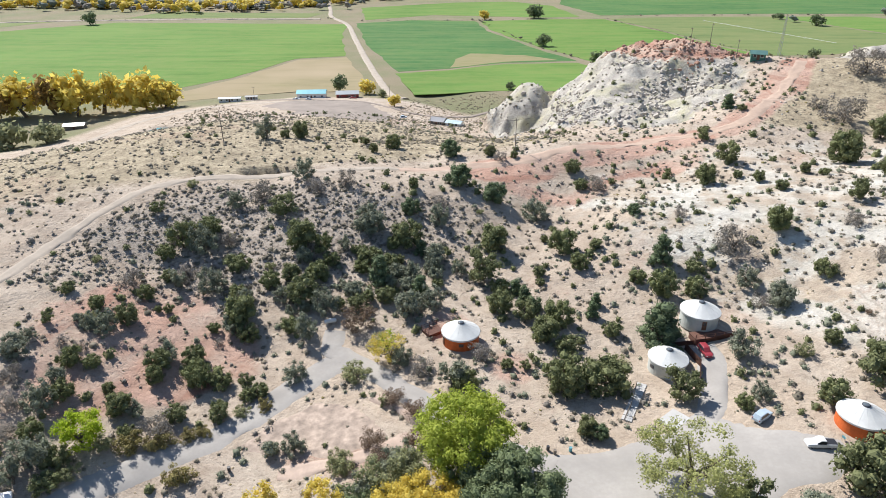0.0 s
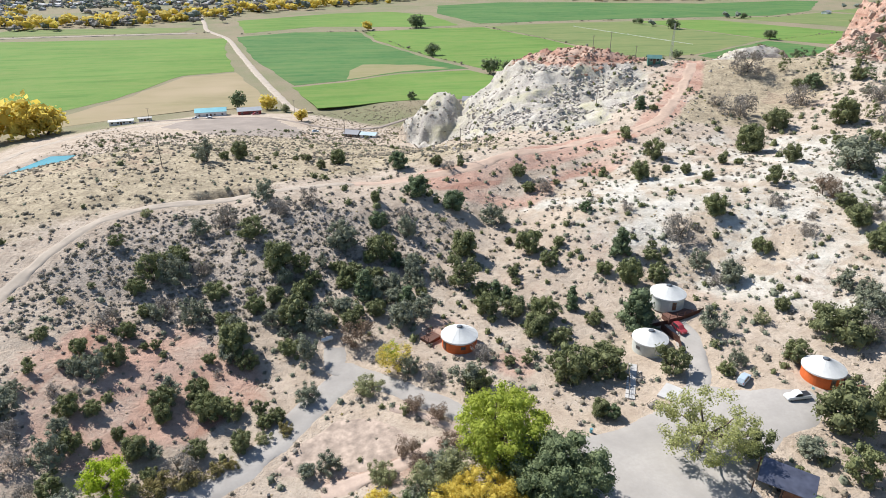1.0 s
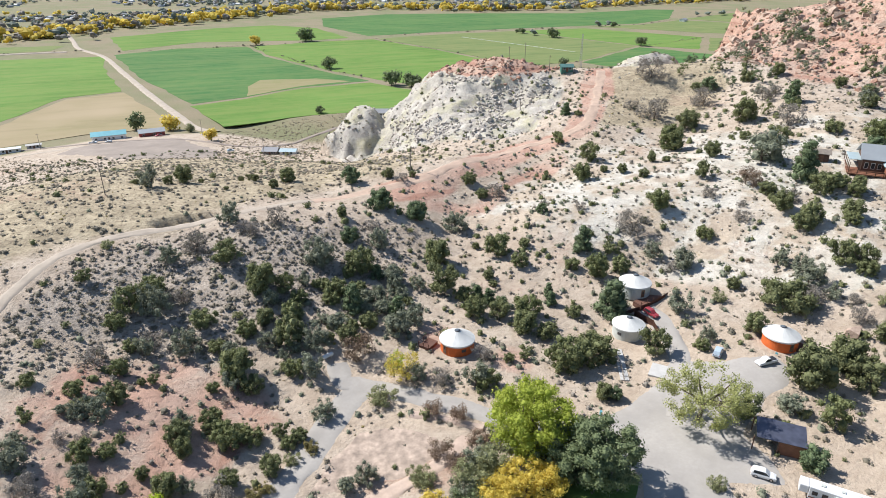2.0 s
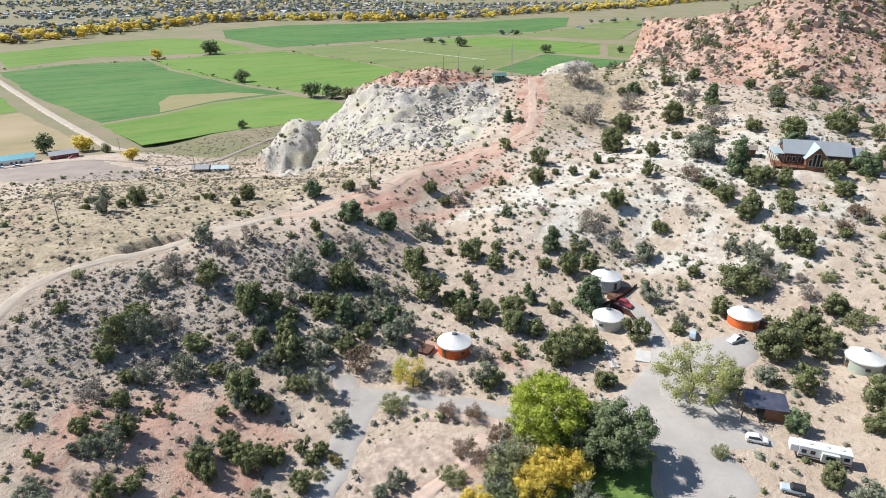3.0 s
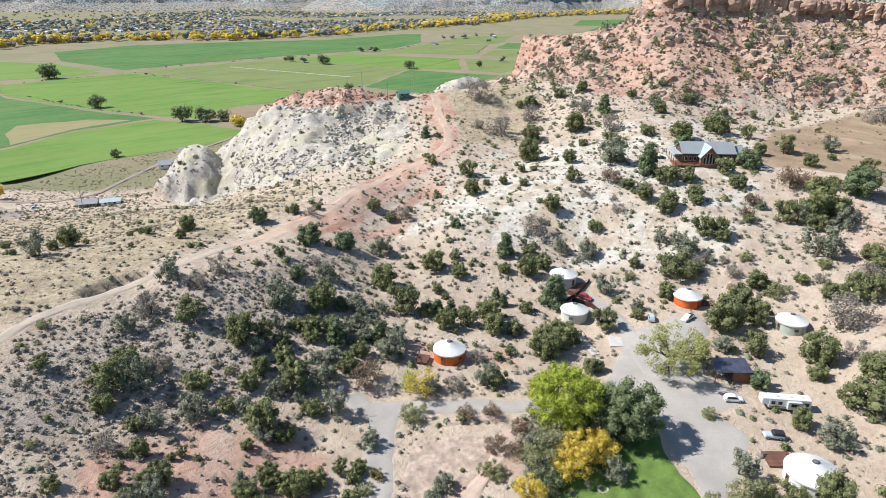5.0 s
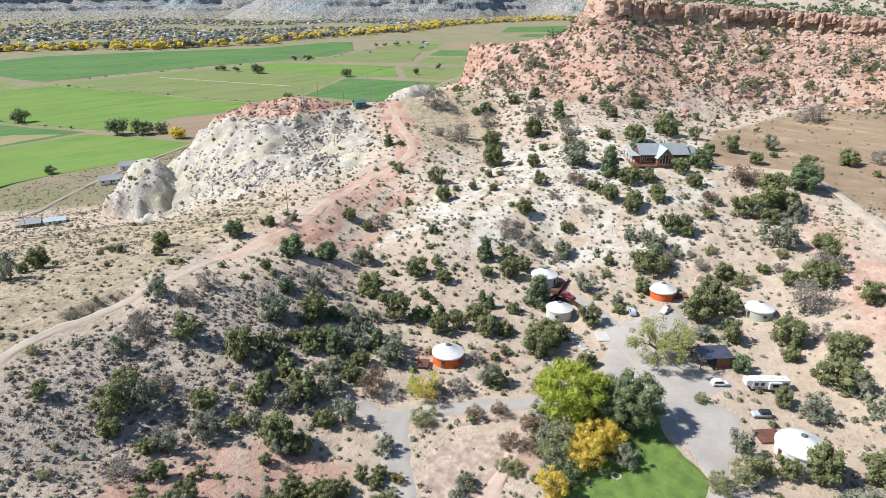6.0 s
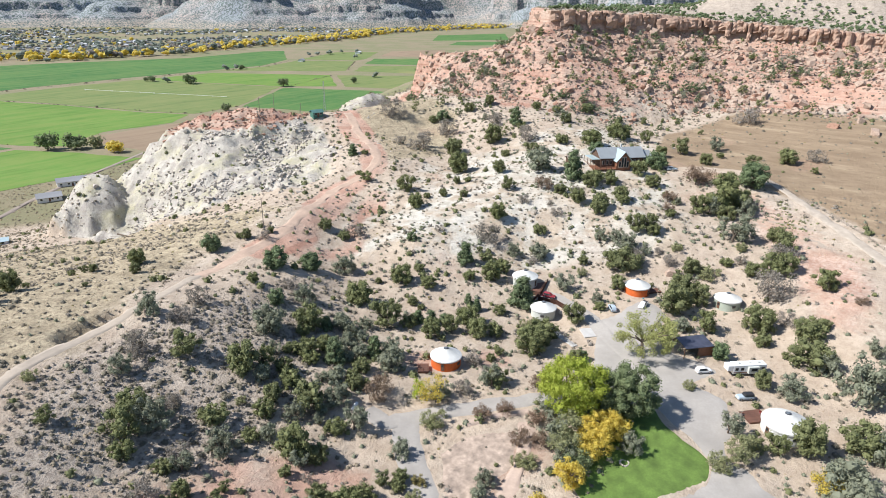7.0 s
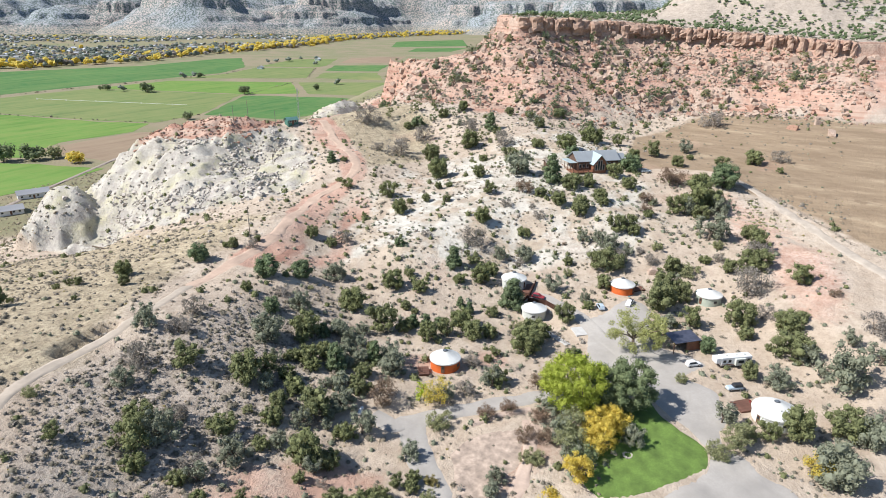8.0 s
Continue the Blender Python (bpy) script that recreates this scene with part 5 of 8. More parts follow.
# round tents
def yurt(spot, r, wall_h, apex, wall, deck_z, door_turn, label, roof=None, windows=2):
    x, y = spot
    g = high(x, y)
    root = thing("yurt", pose(x, y, g + deck_z, 0, 0, door_turn), label, "yurt", "round tents of the camp")
    part("wall", turned([(r - 0.02, -0.9), (r, 0.2), (r, wall_h), (r - 0.25, wall_h + 0.02)], 40), wall, root)
    # the roof sags slightly between its rafters
    bm = bmesh.new()
    rings = []
    for rr, z, dip in ((r + 0.22, wall_h - 0.06, 0.0), (r * 0.72, wall_h + (apex - wall_h) * 0.34, 0.0), (r * 0.4, wall_h + (apex - wall_h) * 0.68, 0.0), (0.6, apex, 0.0)):
        rings.append([bm.verts.new((rr * math.cos(math.pi * k / 32), rr * math.sin(math.pi * k / 32), z - dip * (k % 2))) for k in range(64)])
    for a, b in zip(rings, rings[1:]):
        for k in range(64):
            bm.faces.new((a[k], a[(k + 1) % 64], b[(k + 1) % 64], b[k]))
    top = part("roof", bm, roof or CANVAS_WHITE, root, "white fabric roof")
    top.data.polygons.foreach_set("use_smooth", [True] * len(top.data.polygons))
    for k in range(16):
        a = 2 * math.pi * (k + 0.5) / 16
        line = [(rr * math.cos(a), rr * math.sin(a), z + 0.012) for rr, z in ((r + 0.21, wall_h - 0.06), (r * 0.72, wall_h + (apex - wall_h) * 0.34), (r * 0.4, wall_h + (apex - wall_h) * 0.68), (0.6, apex))]
        bm = bmesh.new()
        for p, q in zip(line, line[1:]):
            rod(bm, p, q, 0.018, None, 4)
        part("seam", bm, CANVAS_WHITE, top)
    part("valance", turned([(r + 0.235, wall_h - 0.34), (r + 0.245, wall_h - 0.10), (r + 0.23, wall_h - 0.08)], 48), CANVAS_WHITE, root)
    ring = part("skylight", turned([(0.58, apex - 0.06), (0.58, apex + 0.10), (0.50, apex + 0.13), (0.48, apex + 0.08)], 24), DARK_VENT, root, "dark skylight ring")
    part("dome", turned([(0.49, apex + 0.08), (0.42, apex + 0.19), (0.24, apex + 0.27), (0, apex + 0.30)], 24), SMOKED, ring, "smoked plastic dome")
    d = part("door", boxed(r - 0.06, r + 0.07, -0.4, 0.4, -0.1, 1.65, 0.02), TIMBER, root, "brown timber door")
    part("pane", boxed(r + 0.072, r + 0.085, -0.24, 0.24, 0.85, 1.45), GLASS, d)
    for k in range(windows):
        a = 70 + k * 220 / max(1, windows)
        w = boxed(r - 0.02, r + 0.05, -0.45, 0.45, 0.7, 1.35, 0.015)
        bmesh.ops.transform(w, matrix=pose(0, 0, 0, 0, 0, a), verts=w.verts)
        part("window", w, DARK_VENT, root)
    return root


def deck(outline, z, label, spot, turn=0, rail=None, boards=True, material=None):
    """A plank platform on posts: a rectangle, planks along its length."""
    x0, x1, y0, y1 = outline
    x, y = spot
    g = high(x, y)
    mat = material or DECKWOOD
    root = thing("deck", pose(x, y, g, 0, 0, turn), label, "deck")
    n = int((y1 - y0) / 0.3)
    w = (y1 - y0) / n
    me = None
    for k in range(n):
        if me is None:
            b = part("plank", boxed(x0, x1, -w / 2 + 0.008, w / 2 - 0.008, z - 0.05, z, 0.006), mat, root)
            me = b.data
        else:
            b = new("plank", me)
            b.parent = root
        b.location = (0, y0 + (k + 0.5) * w, 0)
    part("skirt", boxed(x0 + 0.05, x1 - 0.05, y0 + 0.05, y1 - 0.05, -0.9, z - 0.055), mat, root)
    for side in rail or ():
        a, b = {"n": ((x0, y1), (x1, y1)), "s": ((x0, y0), (x1, y0)), "e": ((x1, y0), (x1, y1)), "w": ((x0, y0), (x0, y1))}[side]
        length = math.dist(a, b)
        count = max(2, int(length / 1.5))
        for k in range(count + 1):
            u = k / count
            px, py = a[0] + (b[0] - a[0]) * u, a[1] + (b[1] - a[1]) * u
            part("post", boxed(px - 0.05, px + 0.05, py - 0.05, py + 0.05, z, z + 1.0), mat, root)
        for h in (0.5, 0.98):
            bm = rod(bmesh.new(), (a[0], a[1], z + h), (b[0], b[1], z + h), 0.05, None, 4)
            part("rail", bm, mat, root)
    return root


SMOKED = paint("smoked_plastic", (0.12, 0.14, 0.16), 0.15, 0, 0.1)
GLASS = paint("dark_window_glass", (0.03, 0.035, 0.04), 0.06, 0, 0.1)
yurt((3.4, 99.6), 3.35, 2.2, 3.8, CANVAS_ORANGE, 0.35, 200, "orange canvas yurt with a white conical roof")
yurt((39.4, 92.4), 3.2, 2.3, 3.7, CANVAS_PALE, 0.3, 20, "pale grey canvas yurt with a white roof")
yurt((47.9, 102.2), 3.4, 2.3, 3.8, CANVAS_PALE, 0.45, -95, "pale canvas yurt with a brown door and white roof")
yurt((62.2, 74.8), 3.3, 2.1, 3.6, CANVAS_ORANGE, 0.35, -100, "orange canvas yurt with a white roof beside the pickup")
yurt((68.2, 52.4), 3.3, 2.3, 3.6, CANVAS_SAGE, 0.3, 150, "sage-grey canvas yurt with a dull white roof")
yurt((22.2, 32.4), 4.3, 2.2, 4.0, CANVAS_WHITE, 0.3, 140, "large white canvas yurt with a wooden deck")
deck((-1.7, 1.7, -1.2, 1.2), 0.5, "small railed plank deck beside the orange yurt", (-1.8, 102.2), 35, "nw")
deck((-3.2, 4.2, -1.2, 1.2), 0.42, "plank deck before the upper pale yurt", (48.3, 98.0), 10, "s")
deck((-2.6, 2.6, -1.7, 1.7), 0.32, "brown plank deck beside the orange yurt", (65.2, 72.0), -45)
deck((-2.4, 2.4, -1.9, 1.9), 0.34, "red-brown plank deck at the large white yurt", (23.4, 38.0), -45)


# low brush, stones and the cliff
def tuft_meshes(rng, size, blades):
    """A low bush: a dense heart under loose sprays."""
    v, f = leaf_cloud(rng, [(0, 0, 0.30, 0.44, 0.34)], blades, size)
    i = len(v)
    for r, z in ((0.40, 0.0), (0.30, 0.42)):
        v += [Vector((r * rng.uniform(0.7, 1.2) * math.cos(a), r * rng.uniform(0.7, 1.2) * math.sin(a), z * rng.uniform(0.8, 1.2))) for a in (0.4, 1.97, 3.54, 5.11)]
    f += [(i + k, i + (k + 1) % 4, i + 4 + (k + 1) % 4, i + 4 + k) for k in range(4)] + [(i + 4, i + 5, i + 6, i + 7)]
    return np.array([tuple(q) for q in v]), np.array(f)


def scatter(name, label, category, material, seed, count, box_xy, chance, scale, blades=11, leaf=0.42, flat_k=0.66, sink=0.05):
    """Small plants strewn over the land, thicker where chance(x, y, z) says so; one joined mesh."""
    rng = random.Random(seed)
    nr = np.random.RandomState(seed)
    shapes = [tuft_meshes(rng, leaf, blades) for _ in range(7)]
    x = nr.uniform(box_xy[0], box_xy[1], count)
    y = nr.uniform(box_xy[2], box_xy[3], count)
    keep = nr.uniform(0, 1, count) < chance(x, y)
    x, y = x[keep], y[keep]
    z = land(x, y)
    s = (scale[0] + (scale[1] - scale[0]) * nr.uniform(0, 1, len(x)) ** 1.6) * nr.uniform(0.7, 1.25, len(x))
    a = nr.uniform(0, 2 * np.pi, len(x))
    pick = nr.randint(0, len(shapes), len(x))
    vs, fs, base = [], [], 0
    for k in range(len(x)):
        v, f = shapes[pick[k]]
        c, n = np.cos(a[k]) * s[k], np.sin(a[k]) * s[k]
        vs.append(np.column_stack([x[k] + v[:, 0] * c - v[:, 1] * n, y[k] + v[:, 0] * n + v[:, 1] * c, z[k] - sink + v[:, 2] * s[k] * flat_k]))
        fs.append(f + base)
        base += len(v)
    vs, fs = np.concatenate(vs), np.concatenate(fs)
    me = bpy.data.meshes.new(name)
    me.vertices.add(len(vs))
    me.vertices.foreach_set("co", vs.ravel())
    me.loops.add(fs.size)
    me.loops.foreach_set("vertex_index", fs.ravel())
    me.polygons.add(len(fs))
    me.polygons.foreach_set("loop_start", np.arange(0, fs.size, 4))
    me.update(calc_edges=True)
    me.materials.append(material)
    return tagged(new(name, me), label, category, kind="stuff")


def roads_clear(x, y):
    """0 on drives and yards, 1 on wild ground."""
    out = 1 - fade(0.5, -0.5, inside(x, y, [(13, 73), (8, 60), (16, 57), (-18, 57), (-14, 47), (0, 24), (5, 32), (8.5, 38), (18, 38), (26, 44), (27, 50), (36, 46), (38, 58), (58, 66), (60, 73), (42, 80), (34, 76)]))
    for line, half in (([(-88, 90), (-81, 121), (-75.5, 136), (-66.6, 147), (-52, 153), (-39, 154.5), (-12, 165)], 2.0), ([(-12, 165), (26, 172), (62, 188), (92, 191), (131, 240)], 3.0),
                       ([(-62, 52), (-44, 71), (-31, 81.5), (-21.5, 92), (-20.5, 103)], 3.2), ([(-18, 96), (-4, 83.8), (16, 69)], 2.6), ([(36, 73), (46.6, 90.5), (47, 96)], 2.8), ([(70, -4), (98.8, 19.2), (112.6, 28.9), (124.9, 39.2), (138.2, 53), (146, 68), (143.9, 78.8)], 2.5)):
        out = out * fade(half - 0.4, half + 0.4, along(x, y, line)[0])
    out = out * (1 - 0.75 * fade(3, -3, inside(x, y, [(30, 60), (44, 28), (30, 10), (90, 6), (120, 40), (96, 52), (70, 46), (50, 50)])))
    out = out * (1 - 0.85 * fade(1, -1, inside(x, y, [(-25, 85), (-13.5, 83.5), (-3, 76.5), (-7, 72.5), (-13, 68), (-27, 75)])))
    for cx, cy, r in ((3.4, 99.6, 4.5), (39.4, 92.4, 4.5), (47.9, 102.2, 4.6), (62.2, 74.8, 4.6), (68.2, 52.4, 4.4), (22.2, 32.4, 5.8), (132, 106, 14)):
        out = out * (np.hypot(x - cx, y - cy) > r)
    return out


def wild(dense_ridge, dense_slope, dense_talus, dense_pasture, white=0.25, clump=0.5):
    def chance(x, y):
        c = cover(x, y, np.zeros_like(x))
        m = inside(x, y, RIM)
        k = dense_slope * np.ones_like(x)
        k = np.where(c["dry_grass"] > 0.4, np.where(x > 120, dense_pasture, dense_ridge), k)
        k = np.where(c["shale"] > 0.4, dense_ridge * 1.25, k)
        k = np.where((m < 85) & (x > 150), dense_talus, k)
        k = np.where(white_rock(x, y) > 0.4, dense_slope * white, k)
        k = np.where(inside(x, y, HILLS) > 20, dense_ridge * 0.4, k)
        return k * roads_clear(x, y) * (1 - clump + 2 * clump * fade(0.35, 0.65, fractal(x, y, 11, 3, seed_of[0])))
    return chance


seed_of = [81]
AREA = (-135, 330, 20, 345)
scatter("sagebrush", "low grey-tan sagebrush tufts over the hillside", "sagebrush", SAGE, 401, 38000, AREA, wild(0.34, 0.20, 0.20, 0.05, 0.12), (0.6, 1.4), 14, 0.24)
seed_of[0] = 82
scatter("blackbrush", "small dark brown-grey brush over the slopes", "brush", DARKBRUSH, 402, 40000, AREA, wild(0.28, 0.22, 0.28, 0.04, 0.6), (0.7, 1.8), 16, 0.24)
seed_of[0] = 83
scatter("rabbitbrush", "yellowish rabbitbrush tufts along the ridge", "rabbitbrush", RABBIT, 403, 9000, AREA, wild(0.16, 0.05, 0.03, 0.03), (0.5, 1.0), 11)
seed_of[0] = 84
scatter("juniper_scrub", "knee-high olive juniper scrub between the trees", "scrub", JUNIPER, 404, 13000, AREA, wild(0.03, 0.18, 0.22, 0.01, 0.45), (1.2, 2.4), 44, 0.22, 1.1)
seed_of[0] = 85
scatter("grey_brush", "knee-high grey-green brush between the trees", "brush", GREYJUNIPER, 406, 13000, AREA, wild(0.08, 0.30, 0.22, 0.02, 0.5), (0.7, 1.7), 24, 0.24, 0.95)
seed_of[0] = 86
scatter("twig_brush", "grey leafless low brush over the slopes", "brush", GREYBRUSH, 407, 11000, AREA, wild(0.18, 0.30, 0.34, 0.02, 0.6), (0.7, 1.7), 22, 0.24, 0.85)
scatter("lane_sage", "grey-green sage belt beside the pasture lane", "sagebrush", PALECOTTON, 408, 900, (92, 128, 18, 52),
        lambda x, y: fade(1.5, -1.5, np.minimum(inside(x, y, [(124.9, 50.8), (127.3, 47.8), (115.7, 35.8), (110.6, 37.4), (109.5, 46.5)]), inside(x, y, [(101, 28.7), (101.6, 22.8), (97, 21.5), (93.4, 27.5)]))) * roads_clear(x, y), (0.6, 1.2), 14)
FOOT_FLATS = [(-150, 300), (-60, 322), (30, 300), (70, 345), (150, 420), (140, 448), (40, 436), (-20, 420), (-30, 345), (-70, 318), (-140, 390)]
scatter("flat_sage", "olive-tan sagebrush over the dry flats below the bluffs", "sagebrush", SAGE, 412, 9000, (-155, 155, 295, 450), lambda x, y: 0.6 * fade(4, -4, inside(x, y, FOOT_FLATS)), (0.6, 1.6), 10, 0.4)
scatter("flat_grass", "straw-coloured grass over the dry flats below the bluffs", "grass", STRAW, 413, 7000, (-155, 155, 295, 450), lambda x, y: 0.7 * fade(4, -4, inside(x, y, FOOT_FLATS)), (0.6, 1.2), 7, 0.45, 0.6)
SHALE_FACE = [(-86, 118), (-64, 146), (-36, 150), (-8, 147), (6, 146), (4, 126), (-12, 116), (-44, 110), (-66, 112), (-84, 104)]
scatter("shale_brush", "dark clumps of low brush on the shaded slope", "brush", DARKBRUSH, 409, 1700, (-90, 8, 100, 152), lambda x, y: 0.85 * fade(4, -3, inside(x, y, SHALE_FACE)) * roads_clear(x, y), (0.7, 1.6), 18, 0.24)
scatter("shale_tufts", "grey-tan grass clumps on the shaded slope", "grass", GREYBRUSH, 410, 3000, (-90, 8, 100, 152), lambda x, y: 0.85 * fade(4, -3, inside(x, y, SHALE_FACE)) * roads_clear(x, y), (0.5, 1.1), 10, 0.42)
CAMP = [(-30, 120), (-34, 66), (0, 52), (30, 20), (100, 6), (132, 50), (128, 96), (90, 140), (30, 150)]
scatter("camp_brush", "grey-green low brush between the tents and trees", "brush", GREYJUNIPER, 411, 3600, (-36, 134, 4, 152), lambda x, y: 0.5 * fade(3, -3, inside(x, y, CAMP)) * roads_clear(x, y) * fade(0.42, 0.6, fractal(x, y, 9, 3, 98)), (0.7, 1.8), 24, 0.24, 0.95)
scatter("dry_grass", "straw-coloured bunch grass over the hillside", "grass", STRAW, 405, 38000, AREA, wild(0.5, 0.28, 0.08, 0.08, 0.1, 0.4), (0.3, 0.6), 5, 0.5, 0.6)


def stone_mesh(name, seed, material, cuts=5, tall=0.75, eased=True):
    """A block of sandstone: a cube hacked by planes and slightly worn."""
    rng = random.Random(seed)
    bm = bmesh.new()
    bmesh.ops.create_cube(bm, size=2.0)
    for _ in range(cuts):
        d = Vector((rng.uniform(-1, 1), rng.uniform(-1, 1), rng.uniform(-0.5, 1))).normalized()
        r = bmesh.ops.bisect_plane(bm, geom=bm.verts[:] + bm.edges[:] + bm.faces[:], plane_co=d * rng.uniform(0.7, 1.05), plane_no=d, clear_outer=True)
        cut = [e for e in r["geom_cut"] if isinstance(e, bmesh.types.BMEdge)]
        if cut:
            bmesh.ops.edgeloop_fill(bm, edges=cut)
    if eased:
        bmesh.ops.bevel(bm, geom=bm.edges[:], offset=0.07, segments=1, affect="EDGES")
    for v in bm.verts:
        v.co = Vector((v.co.x * rng.uniform(0.95, 1.05), v.co.y * 0.8, v.co.z * tall))
    bmesh.ops.recalc_face_normals(bm, faces=bm.faces)
    me = bpy.data.meshes.new(name)
    bm.to_mesh(me)
    bm.free()
    me.materials.append(material)
    return me


REDSTONE = rock("red_sandstone", (0.47, 0.30, 0.225), (0.34, 0.20, 0.145))
TANSTONE = rock("tan_sandstone", (0.50, 0.39, 0.315), (0.35, 0.255, 0.20))
PALESTONE = rock("pale_sandstone", (0.60, 0.555, 0.49), (0.44, 0.395, 0.35))
STONES = [stone_mesh("boulder", 500 + k, (REDSTONE, TANSTONE, TANSTONE)[k % 3], 4 + k % 3, 0.6 + 0.15 * (k % 3)) for k in range(9)]
rng = random.Random(77)
count = 0
while count < 296:
    x, y = rng.uniform(185, 330), rng.uniform(10, 260)
    d = float(inside(np.array([x]), np.array([y]), RIM)[0])
    if not 3 < d < 62 or rng.random() > (0.9 if d < 22 else 0.4) or rng.random() > 0.35 + float(grain(x, y, 18, 91)):
        continue
    s = rng.uniform(0.5, 1.4) if rng.random() < 0.78 else rng.uniform(1.4, 2.6)
    ob = new("boulder", STONES[rng.randrange(9)])
    ob.matrix_basis = pose(x, y, high(x, y) + s * 0.12, rng.uniform(-25, 25), rng.uniform(-25, 25), rng.uniform(0, 360)) @ Matrix.Diagonal((s, s * rng.uniform(0.7, 1.1), s, 1))
    tagged(ob, "angular red-tan sandstone boulder fallen on the talus", "boulder", "boulders below the cliff")
    count += 1


def rubble(name, label, stones, seed, count, box_xy, chance, scale):
    """Stones too many to count, joined."""
    nr = np.random.RandomState(seed)
    x, y = nr.uniform(box_xy[0], box_xy[1], count), nr.uniform(box_xy[2], box_xy[3], count)
    k = nr.uniform(0, 1, count) < chance(x, y)
    x, y = x[k], y[k]
    z = land(x, y)
    vs, fs, base = [], [], 0
    shapes = [(np.array([tuple(v.co) for v in me.vertices]), [tuple(p.vertices) for p in me.polygons]) for me in stones]
    for i in range(len(x)):
        v, f = shapes[nr.randint(len(shapes))]
        s = nr.uniform(*scale) * (1 if nr.uniform() < 0.85 else 1.8)
        r = np.array(Euler((nr.uniform(-.5, .5), nr.uniform(-.5, .5), nr.uniform(0, 6.3))).to_matrix())
        vs.append((v * s) @ r.T + (x[i], y[i], z[i] + s * 0.1))
        fs += [tuple(q + base for q in p) for p in f]
        base += len(v)
    me = mesh_from(name, np.concatenate(vs), fs, stones[0].materials[0])
    return tagged(new(name, me), label, "rubble", kind="stuff")


SMALLRED = [stone_mesh("rubble", 520 + k, REDSTONE, 4, 0.7, False) for k in range(4)]
SMALLTAN = [stone_mesh("rubble", 530 + k, TANSTONE, 4, 0.7, False) for k in range(4)]
SMALLPALE = [stone_mesh("rubble", 540 + k, PALESTONE, 4, 0.7, False) for k in range(4)]
near_cliff = lambda x, y: np.where((inside(x, y, RIM) > 1) & (inside(x, y, RIM) < 75), 0.25 + 0.75 * fade(0.4, 0.65, fractal(x, y, 14, 3, 92)), 0)
rubble("talus_rubble", "broken tan sandstone rubble on the talus", SMALLTAN, 601, 4600, (180, 330, 10, 275), near_cliff, (0.35, 1.2))
rubble("cliff_foot_blocks", "large broken blocks heaped below the cliff", SMALLTAN, 606, 2600, (215, 330, 10, 215), lambda x, y: np.where((inside(x, y, RIM) > 1) & (inside(x, y, RIM) < 24), 0.12 + 0.6 * fade(0.45, 0.65, fractal(x, y, 17, 3, 94)), 0), (0.7, 1.7))
rubble("red_rubble", "broken red sandstone rubble on the talus", SMALLRED, 602, 3600, (180, 330, 10, 275), near_cliff, (0.25, 0.8))
rubble("cap_rubble", "red stony rubble capping the pale bluffs", SMALLRED, 603, 1500, (70, 126, 250, 308), lambda x, y: fade(4, -3, inside(x, y, [(72, 300), (76, 288), (88, 262), (98, 254), (118, 254), (122, 268), (104, 296), (90, 304)])), (0.2, 0.5))
rubble("pale_rubble", "pale sandstone blocks among the bluffs", SMALLPALE, 604, 7000, (20, 115, 200, 335), lambda x, y: white_rock(x, y) * (0.25 + 0.75 * (np.hypot(x - 41, y - 309) > 21)) * (inside(x, y, [(70, 300), (86, 262), (98, 254), (118, 254), (122, 268), (104, 296), (88, 306)]) > 1) * fade(0.36, 0.58, fractal(x, y, 13, 4, 95)), (0.2, 0.62))
rubble("slope_stones", "scattered pale stones on the sandy slope", SMALLPALE, 605, 1500, (20, 180, 85, 250), lambda x, y: 0.6 * fade(0.45, 0.7, fractal(x, y, 20, 3, 93)) * roads_clear(x, y), (0.12, 0.4))

